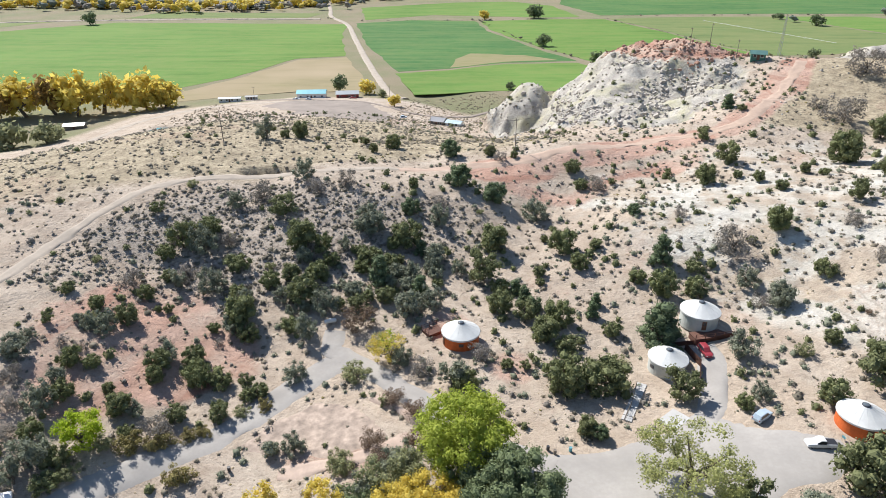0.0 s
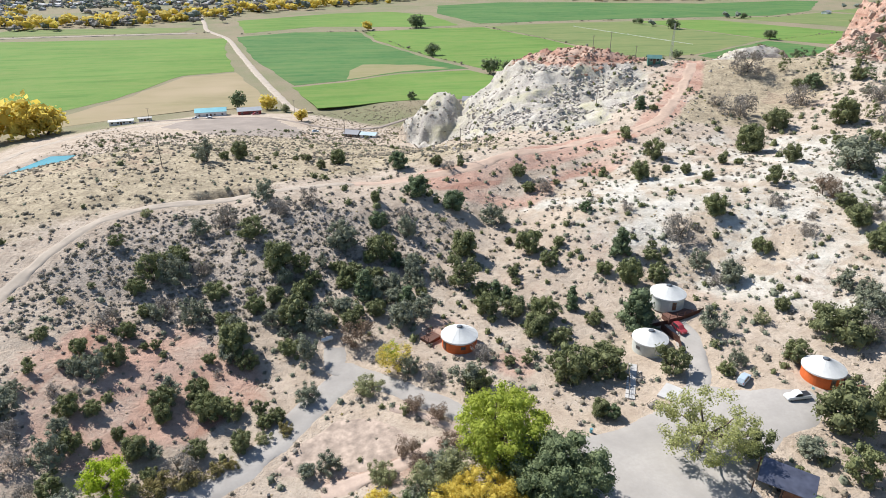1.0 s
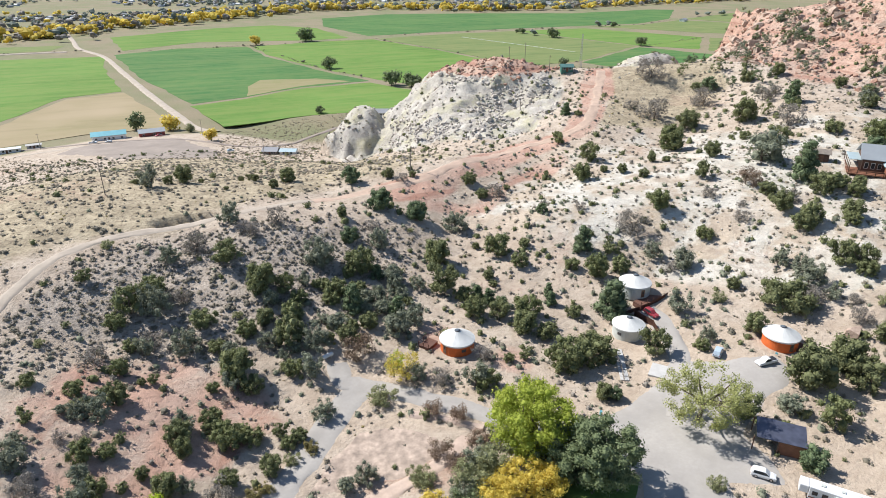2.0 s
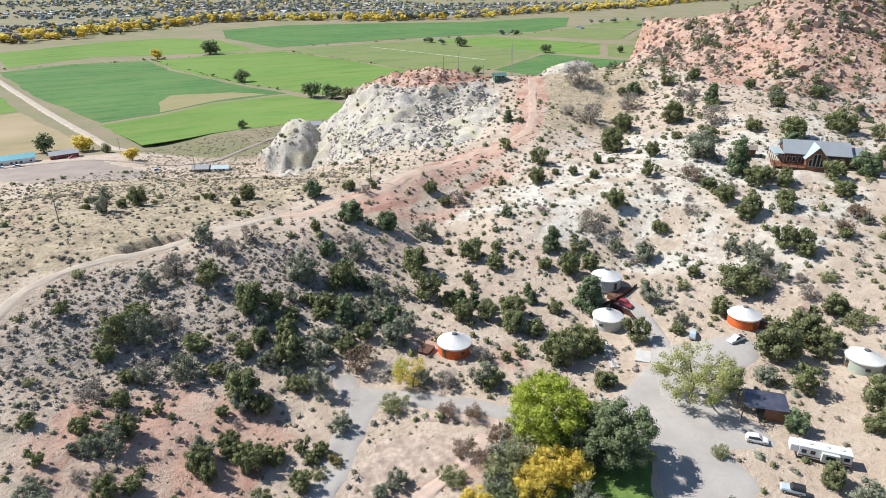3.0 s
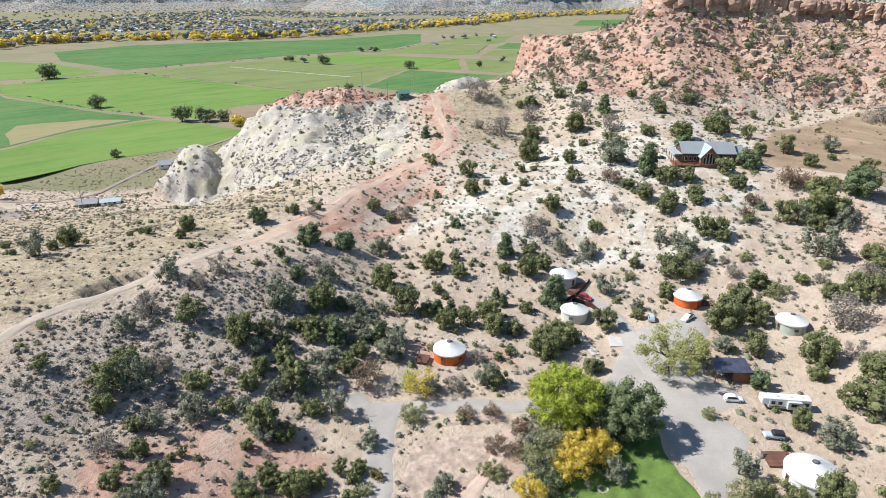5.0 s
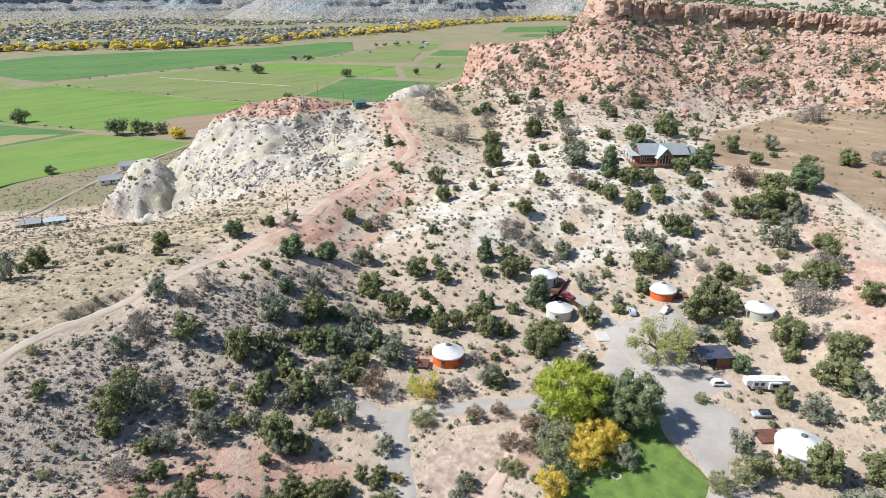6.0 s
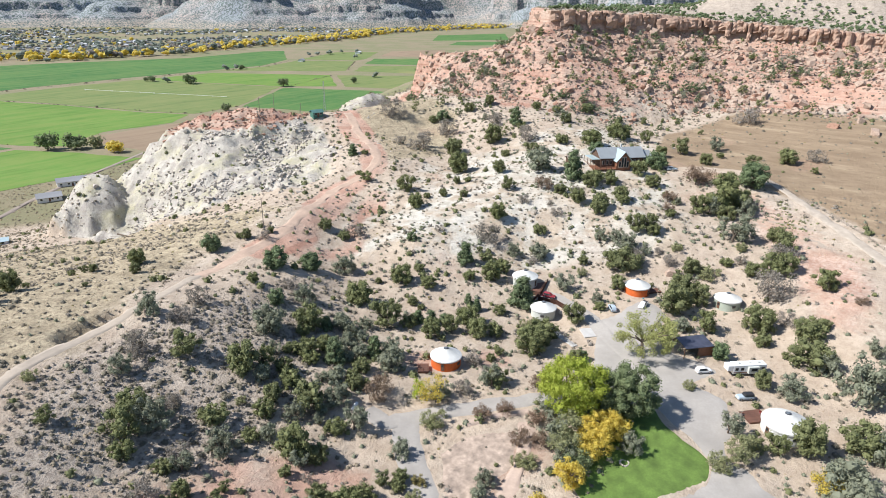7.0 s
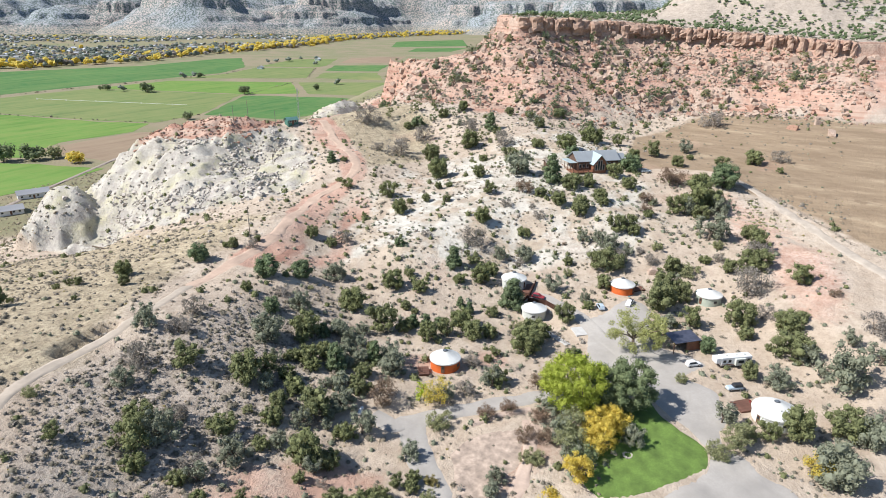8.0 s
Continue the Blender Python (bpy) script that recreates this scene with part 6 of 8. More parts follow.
# the jointed sandstone cliff along the rim: block beside block
cliff = thing("cliff", pose(0, 0, 0), "jointed tan sandstone cliff band along the mesa rim", "cliff", kind="structure")
edge = [Vector((*p, 0)) for p in RIM[:8]]
s_run = 0.0
for a, b in zip(edge, edge[1:]):
    way = (b - a).normalized()
    out = Vector((way.y, -way.x, 0)) * (-1 if way.cross(Vector((0, 0, 1))).dot(Vector((-1, -0.3, 0))) < 0 else 1)
    done = 0.0
    while done < (b - a).length:
        w = rng.uniform(1.8, 3.6) if rng.random() < 0.55 else rng.uniform(3.6, 7.0)
        p = a + way * (done + w / 2)
        h = rng.uniform(4.2, 9.2)
        t = rng.uniform(2.6, 4.4)
        bm = bmesh.new()
        cols, rows = 3, 5
        grid = {}
        for side in (0, 1):
            for i in range(cols + 1):
                for j in range(rows + 1):
                    u, q = i / cols - 0.5, j / rows
                    o = (t * (0.5 + 0.12 * math.sin(q * 7 + done) + rng.uniform(-.16, .16)) if side else -t)
                    if j == rows:
                        o -= 0.5 * side
                    if side and i in (0, cols):
                        o -= rng.uniform(0.5, 1.3)
                    grid[side, i, j] = bm.verts.new((u * w * (1.0 + 0.05 * rng.uniform(-1, 1)), o, q * h + (rng.uniform(-.35, .35) if j in (0, rows) else 0)))
        for i in range(cols):
            for j in range(rows):
                for side in (0, 1):
                    bm.faces.new([grid[side, i, j], grid[side, i + 1, j], grid[side, i + 1, j + 1], grid[side, i, j + 1]])
            for j in (0, rows):
                bm.faces.new([grid[0, i, j], grid[0, i + 1, j], grid[1, i + 1, j], grid[1, i, j]])
        for j in range(rows):
            for i in (0, cols):
                bm.faces.new([grid[0, i, j], grid[0, i, j + 1], grid[1, i, j + 1], grid[1, i, j]])
        ob = part("block", bm, CLIFFSTONE, cliff)
        ob.matrix_basis = Matrix.Translation(p + out * rng.uniform(-0.6, 3.4) + Vector((0, 0, 0.6 + np.interp(p.y, [20, 84, 117, 144, 187], [63.5, 67.5, 70, 72, 75]) - h + rng.uniform(-1.9, .5)))) @ Matrix((( way.x, out.x, 0, 0), (way.y, out.y, 0, 0), (0, 0, 1, 0), (0, 0, 0, 1)))
        done += w * rng.uniform(0.86, 1.0) + (rng.uniform(0.6, 2.2) if rng.random() < 0.3 else 0)


# far trees, the town and the mesas
def far_tree(name, label, leaf, spot, r, h, seed, blades=260, lump=1.0):
    x, y = spot
    t = make_tree(name, label, "tree", leaf, seed, 22, r * 0.72, h * 0.22, h * 0.9, r * 0.36 * lump, 26, r * 0.2, 0.05 * h, "round", 0.6)
    t.matrix_basis = pose(x, y, max(high(x, y), VALLEY + 0.3) - 0.1, 0, 0, seed * 37)
    return t


for k, (x, y, r, h, leaf, text) in enumerate((
        (52, 862, 8, 11, YELLOWCOTTON, "bright yellow cottonwood at a field corner"), (118, 881, 13, 16, DARKCOTTON, "large dark green tree between fields"),
        (96, 643, 8, 11, DARKCOTTON, "dark green tree on a ditch bank"), (442, 796, 10, 12, DARKCOTTON, "dark tree standing in the hay field"),
        (498, 679, 9, 11, DARKCOTTON, "dark tree standing in the hay field"), (125, 530, 9, 13, DARKCOTTON, "dark olive trees behind the bluffs"),
        (139, 517, 9, 12, DARKCOTTON, "dark olive trees behind the bluffs"), (150, 512, 7, 9, PALECOTTON, "yellowing tree behind the bluffs"),
        (149, 483, 7, 8, YELLOWCOTTON, "yellow-green tree behind the bluffs"), (46, 446, 4, 5, DARKCOTTON, "small dark bush by the lane"),
        (-72, 441, 6.5, 12, DARKCOTTON, "dark tree beside the farm buildings"), (-52, 432, 7, 9, YELLOWCOTTON, "bright yellow tree at the road junction"),
        (-30, 384, 5, 8, YELLOWCOTTON, "small yellow tree by the lane"), (-40, 420, 4, 5, PALECOTTON, "small pale bush by the lane"),
        (429, 861, 6, 8, DARKCOTTON, "small dark tree in the fields"), (612, 896, 6, 8, DARKCOTTON, "small dark tree in the fields"),
        (583, 631, 5, 8, DARKCOTTON, "small dark tree in the fields"), (425, 870, 4, 6, DARKCOTTON, "small dark tree in the fields"),
        (322, 575, 6, 7, DARKCOTTON, "dark bushes behind the saddle"), (-430, 815, 10, 14, DARKCOTTON, "dark tree at the lane"))):
    far_tree("field_tree", text, leaf, (x, y), r, h, 700 + k)
for k, (x, y, r, h, leaf) in enumerate(((-246, 372, 11, 17, YELLOWCOTTON), (-232, 378, 10, 16, RUSTCOTTON), (-216, 374, 11, 19, YELLOWCOTTON), (-204, 380, 9, 19, YELLOWCOTTON),
                                        (-181, 388, 12, 17, YELLOWCOTTON), (-172, 392, 8, 13, YELLOWCOTTON), (-262, 366, 11, 16, RUSTCOTTON), (-224, 300, 9, 8, YELLOWCOTTON),
                                        (-208, 299, 8, 8, PALECOTTON), (-196, 306, 6, 7, PALECOTTON), (-280, 360, 11, 17, YELLOWCOTTON), (-236, 296, 8, 8, YELLOWCOTTON), (-300, 350, 11, 16, RUSTCOTTON))):
    far_tree("riverside_cottonwood", "tall autumn cottonwood with thinning yellow leaves", leaf, (x, y), r * 1.45, h * 1.35, 740 + k)


def tree_mass(name, label, leaf, seed, spots, lobes=3):
    """Far crowns, joined: spots of x, y, radius, height."""
    rng = random.Random(seed)
    v, f = [], []
    grounds = land(np.array([q[0] for q in spots]), np.array([q[1] for q in spots]))
    for (x, y, r, h), g in zip(spots, grounds):
        g = max(g if math.hypot(x, y) < 1150 else VALLEY, VALLEY)
        spots_in = [(rng.uniform(-.45, .45) * r, rng.uniform(-.45, .45) * r, h * rng.uniform(.35, .75), r * rng.uniform(.4, .65), h * rng.uniform(.22, .34)) for _ in range(lobes)]
        a, b = cores(rng, spots_in, 1.0)
        la, lb = leaf_cloud(rng, spots_in, 4, r * 0.5)
        i = len(v)
        v += [Vector((x, y, g)) + q for q in a]
        f += [[i + k for k in q] for q in b]
        i = len(v)
        v += [Vector((x, y, g)) + q for q in la]
        f += [[i + k for k in q] for q in lb]
    return tagged(new(name, mesh_from(name, v, f, leaf)), label, "trees", kind="stuff")


rng = random.Random(5)
RIVER = [(-900, 1030), (-609, 1047), (-516, 1024), (-396, 1007), (-282, 990), (-198, 1088), (-154, 1166), (14, 1278), (102, 1339), (185, 1397), (292, 1448), (424, 1404), (579, 1306), (692, 1279), (776, 1290), (981, 1365), (1280, 1385), (1863, 1607), (2282, 1634), (2912, 1608), (3600, 1720)]
bands = {k: [] for k in ("gold", "dark", "grey")}
for a, b in zip(RIVER, RIVER[1:]):
    length = math.dist(a, b)
    for _ in range(int(length / (2.6 if a[0] < 1200 else 1.5))):
        u = rng.random()
        far = max(0, (a[0] - 1200) / 1500)
        w = rng.gauss(0, 26 + 40 * far)
        nx, ny = -(b[1] - a[1]) / length, (b[0] - a[0]) / length
        kind = rng.choices(("gold", "dark", "grey"), (0.62, 0.18, 0.2))[0]
        r = rng.uniform(7, 13)
        bands[kind].append((a[0] + (b[0] - a[0]) * u + nx * w, a[1] + (b[1] - a[1]) * u + ny * w, r, r * rng.uniform(1.0, 1.5)))
for _ in range(260):
    x, y = rng.uniform(-900, -130), rng.uniform(960, 1500)
    r = rng.uniform(5, 10)
    bands[rng.choice(("gold", "dark", "grey", "grey"))].append((x, y, r, r * 1.3))
# the town beyond the river: roofs and garden trees
town = []
for _ in range(5200):
    x = rng.uniform(-900, 2000)
    y = np.interp(x, [-900, 0, 300, 700, 1300, 2000], [1180, 1380, 1520, 1380, 1520, 1720]) + (rng.random() ** 1.4) * 1500
    if float(grain(x, y, 260, 95)) < 0.33 + 0.00022 * max(0, y - 2000) + 0.00018 * max(0, x - 600):
        continue
    r = rng.uniform(4, 9)
    bands[rng.choices(("dark", "grey", "gold"), (0.66, 0.24, 0.10))[0]].append((x, y, r, r * rng.uniform(0.9, 1.4)))
    if rng.random() < 0.50:
        town.append((x + rng.uniform(-14, 14), y + rng.uniform(-14, 14)))
for _ in range(1500):
    x, y, r = rng.uniform(-600, 3300), rng.uniform(1900, 3600), rng.uniform(3, 7)
    bands[rng.choice(("dark", "dark", "grey"))].append((x, y, r, r))
for x, y in ((596, 913), (606, 899), (923, 1026), (937, 1007), (946, 1014), (962, 1030), (915, 912), (990, 1016), (432, 833), (654, 652), (880, 1010), (1020, 1000)):
    bands["dark"].append((x, y, 7, 9))
tree_mass("river_cottonwoods", "golden cottonwood belt along the river", YELLOWCOTTON, 11, bands["gold"])
tree_mass("valley_trees", "green trees of the far town and river, paled for haze", FARHAZED, 12, bands["dark"])
tree_mass("bare_river_brush", "grey leafless brush along the river", GREYBRUSH, 13, bands["grey"])
ditch = []
for a, b in (((45, 852), (92, 630)), ((92, 630), (122, 561)), ((208, 873), (290, 588)), ((212, 905), (450, 914)), ((450, 914), (680, 908)), ((680, 908), (795, 970)), ((-142, 880), (-470, 866)), ((40, 856), (206, 874)), ((-105, 850), (40, 856)), ((352, 588), (292, 588)), ((500, 676), (640, 722)), ((700, 748), (850, 860))):
    for _ in range(int(math.dist(a, b) / 6)):
        u = rng.random() ** rng.uniform(0.7, 1.6)
        r = rng.uniform(0.5, 1.3) if rng.random() < 0.85 else rng.uniform(1.6, 2.6)
        ditch.append((a[0] + (b[0] - a[0]) * u + rng.uniform(-2, 2), a[1] + (b[1] - a[1]) * u + rng.uniform(-2, 2), r, r))
tree_mass("ditch_brush", "olive brush along the field ditches", DARKBRUSH, 14, ditch)


def far_roofs(name, label, spots, wall, roof, seed):
    """Houses so far off that each is a speck: walls and gabled roofs."""
    rng = random.Random(seed)
    v, f = [], []
    for x, y in spots:
        w, d, h, p, a = rng.uniform(4, 8), rng.uniform(3, 5), rng.uniform(2.6, 3.4), rng.uniform(1.2, 2.0), rng.uniform(0, math.pi)
        c, s = math.cos(a), math.sin(a)
        i = len(v)
        for lx, ly, lz in ((-w, -d, 0), (w, -d, 0), (w, d, 0), (-w, d, 0), (-w, -d, h), (w, -d, h), (w, d, h), (-w, d, h), (-w, 0, h + p), (w, 0, h + p)):
            v.append((x + lx * c - ly * s, y + lx * s + ly * c, VALLEY + lz))
        f += [[i + k for k in q] for q in ((0, 1, 5, 4), (1, 2, 6, 9, 5), (2, 3, 7, 6), (3, 0, 4, 8, 7), (4, 5, 9, 8), (6, 7, 8, 9))]
    return tagged(new(name, mesh_from(name, v, f, roof)), label, "houses", kind="stuff")


far_roofs("town_houses", "white and grey houses of the far town", town[::2], None, FARWHITE, 21)
far_roofs("town_houses", "grey-roofed houses of the far town", town[1::2], None, FARGREY, 22)


def far_mesa(name, label, centre, reach, top, seed, cliff):
    """A far tableland: gullied skirts under a cliff band."""
    cx, cy = centre
    n = 150
    xs, ys = np.linspace(-1.3, 1.3, n), np.linspace(-1.3, 1.3, n)
    gx, gy = np.meshgrid(xs, ys)
    wx, wy = cx + gx * reach[0], cy + gy * reach[1]
    size = min(reach)
    r = np.hypot(gx, gy) + 0.55 * (fractal(wx, wy, size * 0.8, 5, seed) - 0.5)
    draw = 1 - np.abs(fractal(wx, wy, size * 0.32, 5, seed + 3) - 0.5) * 2
    skirt = np.clip((1.12 - r) / 0.9, 0, 1)
    h = (0.12 * fade(0, 0.35, skirt) + 0.88 * skirt ** 1.9) * (0.66 + 0.34 * draw)
    h = h + cliff * fade(0.50, 0.545, h) + 0.5 * cliff * fade(0.28, 0.31, h)
    z = VALLEY - 4 + top * np.minimum(h, 0.94 + 0.09 * fractal(wx, wy, 90, 4, seed + 5) + 0.10 * skirt)
    v = np.stack([wx, wy, z], -1).reshape(-1, 3)
    f = [(i * n + j, i * n + j + 1, (i + 1) * n + j + 1, (i + 1) * n + j) for i in range(n - 1) for j in range(n - 1)]
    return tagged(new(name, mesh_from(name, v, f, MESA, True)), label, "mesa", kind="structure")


def far_ridge(name, label, reach, seed):
    """The long tableland that closes the valley, its rim uneven."""
    bearings, depth = np.linspace(-30, 130, 640), np.linspace(0, 1, 16)
    b, d = np.meshgrid(np.radians(bearings), depth)
    r = reach[0] + (reach[1] - reach[0]) * d
    x, y = -108 + r * np.cos(b), 37 + r * np.sin(b)
    crest = 152 + 26 * fractal(x, y, 700, 4, seed) + 9 * fractal(x, y, 60, 3, seed + 4)
    rise = d + 0.35 * (fractal(x, y, 150, 4, seed + 6) - 0.5)
    z = VALLEY - 3 + crest * (0.55 * fade(0.05, 0.75, rise) + 0.45 * fade(0.60, 0.72, rise))
    n = len(bearings)
    f = [(i * n + j, i * n + j + 1, (i + 1) * n + j + 1, (i + 1) * n + j) for i in range(15) for j in range(n - 1)]
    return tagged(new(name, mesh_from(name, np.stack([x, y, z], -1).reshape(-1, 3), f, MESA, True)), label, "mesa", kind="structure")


far_ridge("far_ridge", "long haze-tinted tableland closing the valley", (3480, 3820), 411)


def away(bearing, distance):
    """A spot so far from the camp along a bearing from east."""
    return (-108 + distance * math.cos(radians(bearing)), 37 + distance * math.sin(radians(bearing)))


for bearing, distance, reach, top, seed, cliff, text in (
        (49.2, 3250, (470, 430), 205, 201, 0.10, "steep grey-brown hill dotted with junipers"), (41.5, 3350, (420, 300), 118, 211, 0.16, "foothill under the banded mesa"),
        (38.6, 3520, (400, 330), 165, 221, 0.26, "banded red and grey mesa up the valley"), (35.6, 3680, (300, 260), 140, 231, 0.2, "mesa up the valley, tinted blue-grey for haze"),
        (57.0, 3600, (560, 330), 108, 241, 0.14, "low banded hills beyond the town"), (63.5, 3620, (620, 330), 125, 251, 0.16, "eroded hills beyond the town"), (69.5, 3500, (560, 330), 120, 261, 0.12, "eroded hills beyond the town"),
        (53.5, 3560, (420, 260), 150, 271, 0.2, "grey-brown eroded mesa beyond the town"), (77.0, 3560, (700, 380), 130, 281, 0.12, "eroded hills beyond the town"), (86.0, 3560, (700, 380), 130, 291, 0.12, "eroded hills beyond the town"),
        (27.2, 3600, (330, 300), 128, 301, 0.3, "pale cliffed mesa at the valley's end"), (23.0, 3450, (420, 300), 140, 311, 0.3, "pale cliffed mesa at the valley's end"), (17.0, 3300, (560, 380), 150, 321, 0.3, "pale cliffed mesa at the valley's end"),
        (8.0, 3000, (700, 420), 190, 331, 0.25, "pale slickrock hill behind the mesa rim")):
    far_mesa("far_mesa", text, away(bearing, distance), reach, top, seed, cliff)
rim_x, rim_y = np.random.RandomState(55).uniform((250, -330), (1050, 200), (15000, 2)).T
rim_in = inside(rim_x, rim_y, RIM)
rim_keep = (rim_in < -4) & (fractal(rim_x, rim_y, 60, 3, 99) + 0.3 * fade(-70, -10, rim_in) > 0.43)
rim_brush = [(x, y, r, r * 1.35) for x, y, r in ((float(x), float(y), rng.uniform(1.0, 2.4)) for x, y in zip(rim_x[rim_keep], rim_y[rim_keep]))]
tree_mass("rim_junipers", "olive junipers on the bench above the cliff", PINYON, 15, rim_brush, 2)


# the lodge
def gable(bm, x0, x1, y0, y1, eave, ridge, thick, over, along_x=True):
    """Two roof slabs meeting at a ridge."""
    if along_x:
        ym = (y0 + y1) / 2
        for ya, yb in ((y0 - over, ym), (y1 + over, ym)):
            drop = (ridge - eave) / abs(ym - y0) * over
            a = [(x0 - over, ya, eave - drop), (x1 + over, ya, eave - drop), (x1 + over, yb, ridge), (x0 - over, yb, ridge)]
            lo, hi = [bm.verts.new(p) for p in a], [bm.verts.new((p[0], p[1], p[2] + thick)) for p in a]
            bm.faces.new(lo)
            bm.faces.new(hi)
            for k in range(4):
                bm.faces.new((lo[k], lo[(k + 1) % 4], hi[(k + 1) % 4], hi[k]))
    else:
        xm = (x0 + x1) / 2
        for xa, xb in ((x0 - over, xm), (x1 + over, xm)):
            drop = (ridge - eave) / abs(xm - x0) * over
            a = [(xa, y0 - over, eave - drop), (xa, y1, eave - drop), (xb, y1, ridge), (xb, y0 - over, ridge)]
            lo, hi = [bm.verts.new(p) for p in a], [bm.verts.new((p[0], p[1], p[2] + thick)) for p in a]
            bm.faces.new(lo)
            bm.faces.new(hi)
            for k in range(4):
                bm.faces.new((lo[k], lo[(k + 1) % 4], hi[(k + 1) % 4], hi[k]))
    return bm


def prism(bm, x0, x1, y0, y1, z0, eave, ridge, along_x=True):
    """A house body with pointed ends."""
    if along_x:
        end = [(y0, z0), (y1, z0), (y1, eave), ((y0 + y1) / 2, ridge), (y0, eave)]
        a, b = [bm.verts.new((x0, y, z)) for y, z in end], [bm.verts.new((x1, y, z)) for y, z in end]
    else:
        end = [(x0, z0), (x1, z0), (x1, eave), ((x0 + x1) / 2, ridge), (x0, eave)]
        a, b = [bm.verts.new((x, y0, z)) for x, z in end], [bm.verts.new((x, y1, z)) for x, z in end]
    bm.faces.new(a)
    bm.faces.new(b)
    for k in range(5):
        bm.faces.new((a[k], a[(k + 1) % 5], b[(k + 1) % 5], b[k]))
    return bm


ROOFGREY = paint("grey_metal_roof", (0.36, 0.385, 0.40), 0.45, 0.3, 0.12, 4.0, 0.5)
ROOFPALE = paint("pale_blue_metal_roof", (0.48, 0.60, 0.63), 0.4, 0.3, 0.12, 4.0, 0.5)
ROOFTEAL = paint("teal_metal_roof", (0.16, 0.42, 0.48), 0.45, 0.2, 0.15, 4.0, 0.5)
CABINROOF = paint("dull_teal_roof", (0.10, 0.22, 0.20), 0.6, 0.1, 0.2, 2.0, 0.3)
LOGWALL = paint("dark_log_wall", (0.11, 0.058, 0.038), 0.75, 0, 0.4, 1.0, 0.1, 0.3)
REDWOOD = paint("orange_stained_wood", (0.24, 0.105, 0.06), 0.7, 0, 0.3, 1.0, 0.1, 0.2)
WHITEPAINT = paint("white_vehicle_paint", (0.72, 0.73, 0.73), 0.3, 0, 0.06, 1.0, 0.2)
SILVER = paint("silver_blue_paint", (0.46, 0.55, 0.62), 0.3, 0.1, 0.08, 1.0, 0.2)
REDPAINT = paint("dark_red_paint", (0.30, 0.04, 0.05), 0.3, 0, 0.1, 1.0, 0.2)
BLACKPAINT = paint("black_hardtop", (0.03, 0.03, 0.033), 0.4, 0, 0.1)
RUBBER = paint("tyre_rubber", (0.03, 0.03, 0.03), 0.9, 0, 0.1)
ALLOY = paint("alloy_rim", (0.5, 0.5, 0.52), 0.35, 0.8, 0.1)
GREENWALL = paint("green_board_wall", (0.06, 0.17, 0.13), 0.7, 0, 0.25, 1.0, 0.1)
REDBARN = paint("barn_red", (0.28, 0.06, 0.05), 0.7, 0, 0.25, 1.0, 0.2)
CONCRETE = paint("pale_concrete", (0.50, 0.49, 0.47), 0.9, 0, 0.15, 1.5, 0.1, 0.2)
GALVANISED = paint("galvanised_steel", (0.45, 0.46, 0.47), 0.5, 0.7, 0.15)
LAMPGLASS = paint("lamp_lens", (0.7, 0.7, 0.68), 0.15, 0, 0.1)

g = high(132, 106)
lodge = thing("lodge", pose(133.0, 107.6, g, 0, 0, -46.5) @ Matrix.Diagonal((0.72, 0.85, 0.95, 1)), "large timber lodge with grey metal roof and wraparound deck", "house")
wall = part("wall", prism(bmesh.new(), -11, 12.5, -5, 5, -1.0, 3.9, 6.6), LOGWALL, lodge, "dark log walls")
roof = part("roof", gable(bmesh.new(), -11, 12.5, -5, 5, 4.0, 6.75, 0.16, 0.9), ROOFGREY, lodge, "grey standing-seam metal roof")
for k in range(17):
    for side in (-1, 1):
        x = -11.6 + k * 1.53
        bm = rod(bmesh.new(), (x, side * 5.8, 3.60), (x, side * 0.1, 6.86), 0.035, None, 4)
        part("seam", bm, ROOFGREY, roof)
part("wing_wall", prism(bmesh.new(), -3.6, 3.6, -8.2, -4.8, -1.0, 3.3, 6.4, False), REDWOOD, lodge, "orange-stained front gable")
part("wing_roof", gable(bmesh.new(), -3.6, 3.6, -8.2, 0.0, 3.4, 6.5, 0.16, 0.9, False), ROOFPALE, lodge, "pale blue metal gable roof")
part("porch_roof", boxed(-15.2, -11.05, -4.6, 4.6, 3.0, 3.16, 0.03), ROOFPALE, lodge, "flat pale porch roof")
part("side_wing", prism(bmesh.new(), 12.55, 17.5, -4.2, 4.2, -1.0, 2.9, 5.2), LOGWALL, lodge)
part("side_roof", gable(bmesh.new(), 12.6, 17.5, -4.2, 4.2, 3.0, 5.3, 0.15, 0.7), ROOFGREY, lodge)
for k, (x, w, z0, z1) in enumerate(((-9.5, 1.3, 0.9, 2.6), (-7.4, 1.3, 0.9, 2.6), (-5.3, 1.3, 0.9, 2.6), (5.4, 1.3, 0.9, 2.6), (7.6, 1.3, 0.9, 2.6), (10, 1.3, 0.9, 2.6))):
    win = part("window", boxed(x - w / 2, x + w / 2, -5.06, -4.9, z0, z1, 0.02), WHITETRIM, lodge)
    part("pane", boxed(x - w / 2 + 0.1, x + w / 2 - 0.1, -5.075, -5.062, z0 + 0.1, z1 - 0.1), GLASS, win)
for x, w, z0, z1 in ((-2.1, 1.2, 0.4, 2.8), (-0.7, 1.2, 0.4, 4.4), (0.7, 1.2, 0.4, 4.4), (2.1, 1.2, 0.4, 2.8)):
    win = part("window", boxed(x - w / 2, x + w / 2, -8.26, -8.1, z0, z1, 0.02), WHITETRIM, lodge)
    part("pane", boxed(x - w / 2 + 0.1, x + w / 2 - 0.1, -8.275, -8.262, z0 + 0.1, z1 - 0.1), GLASS, win)
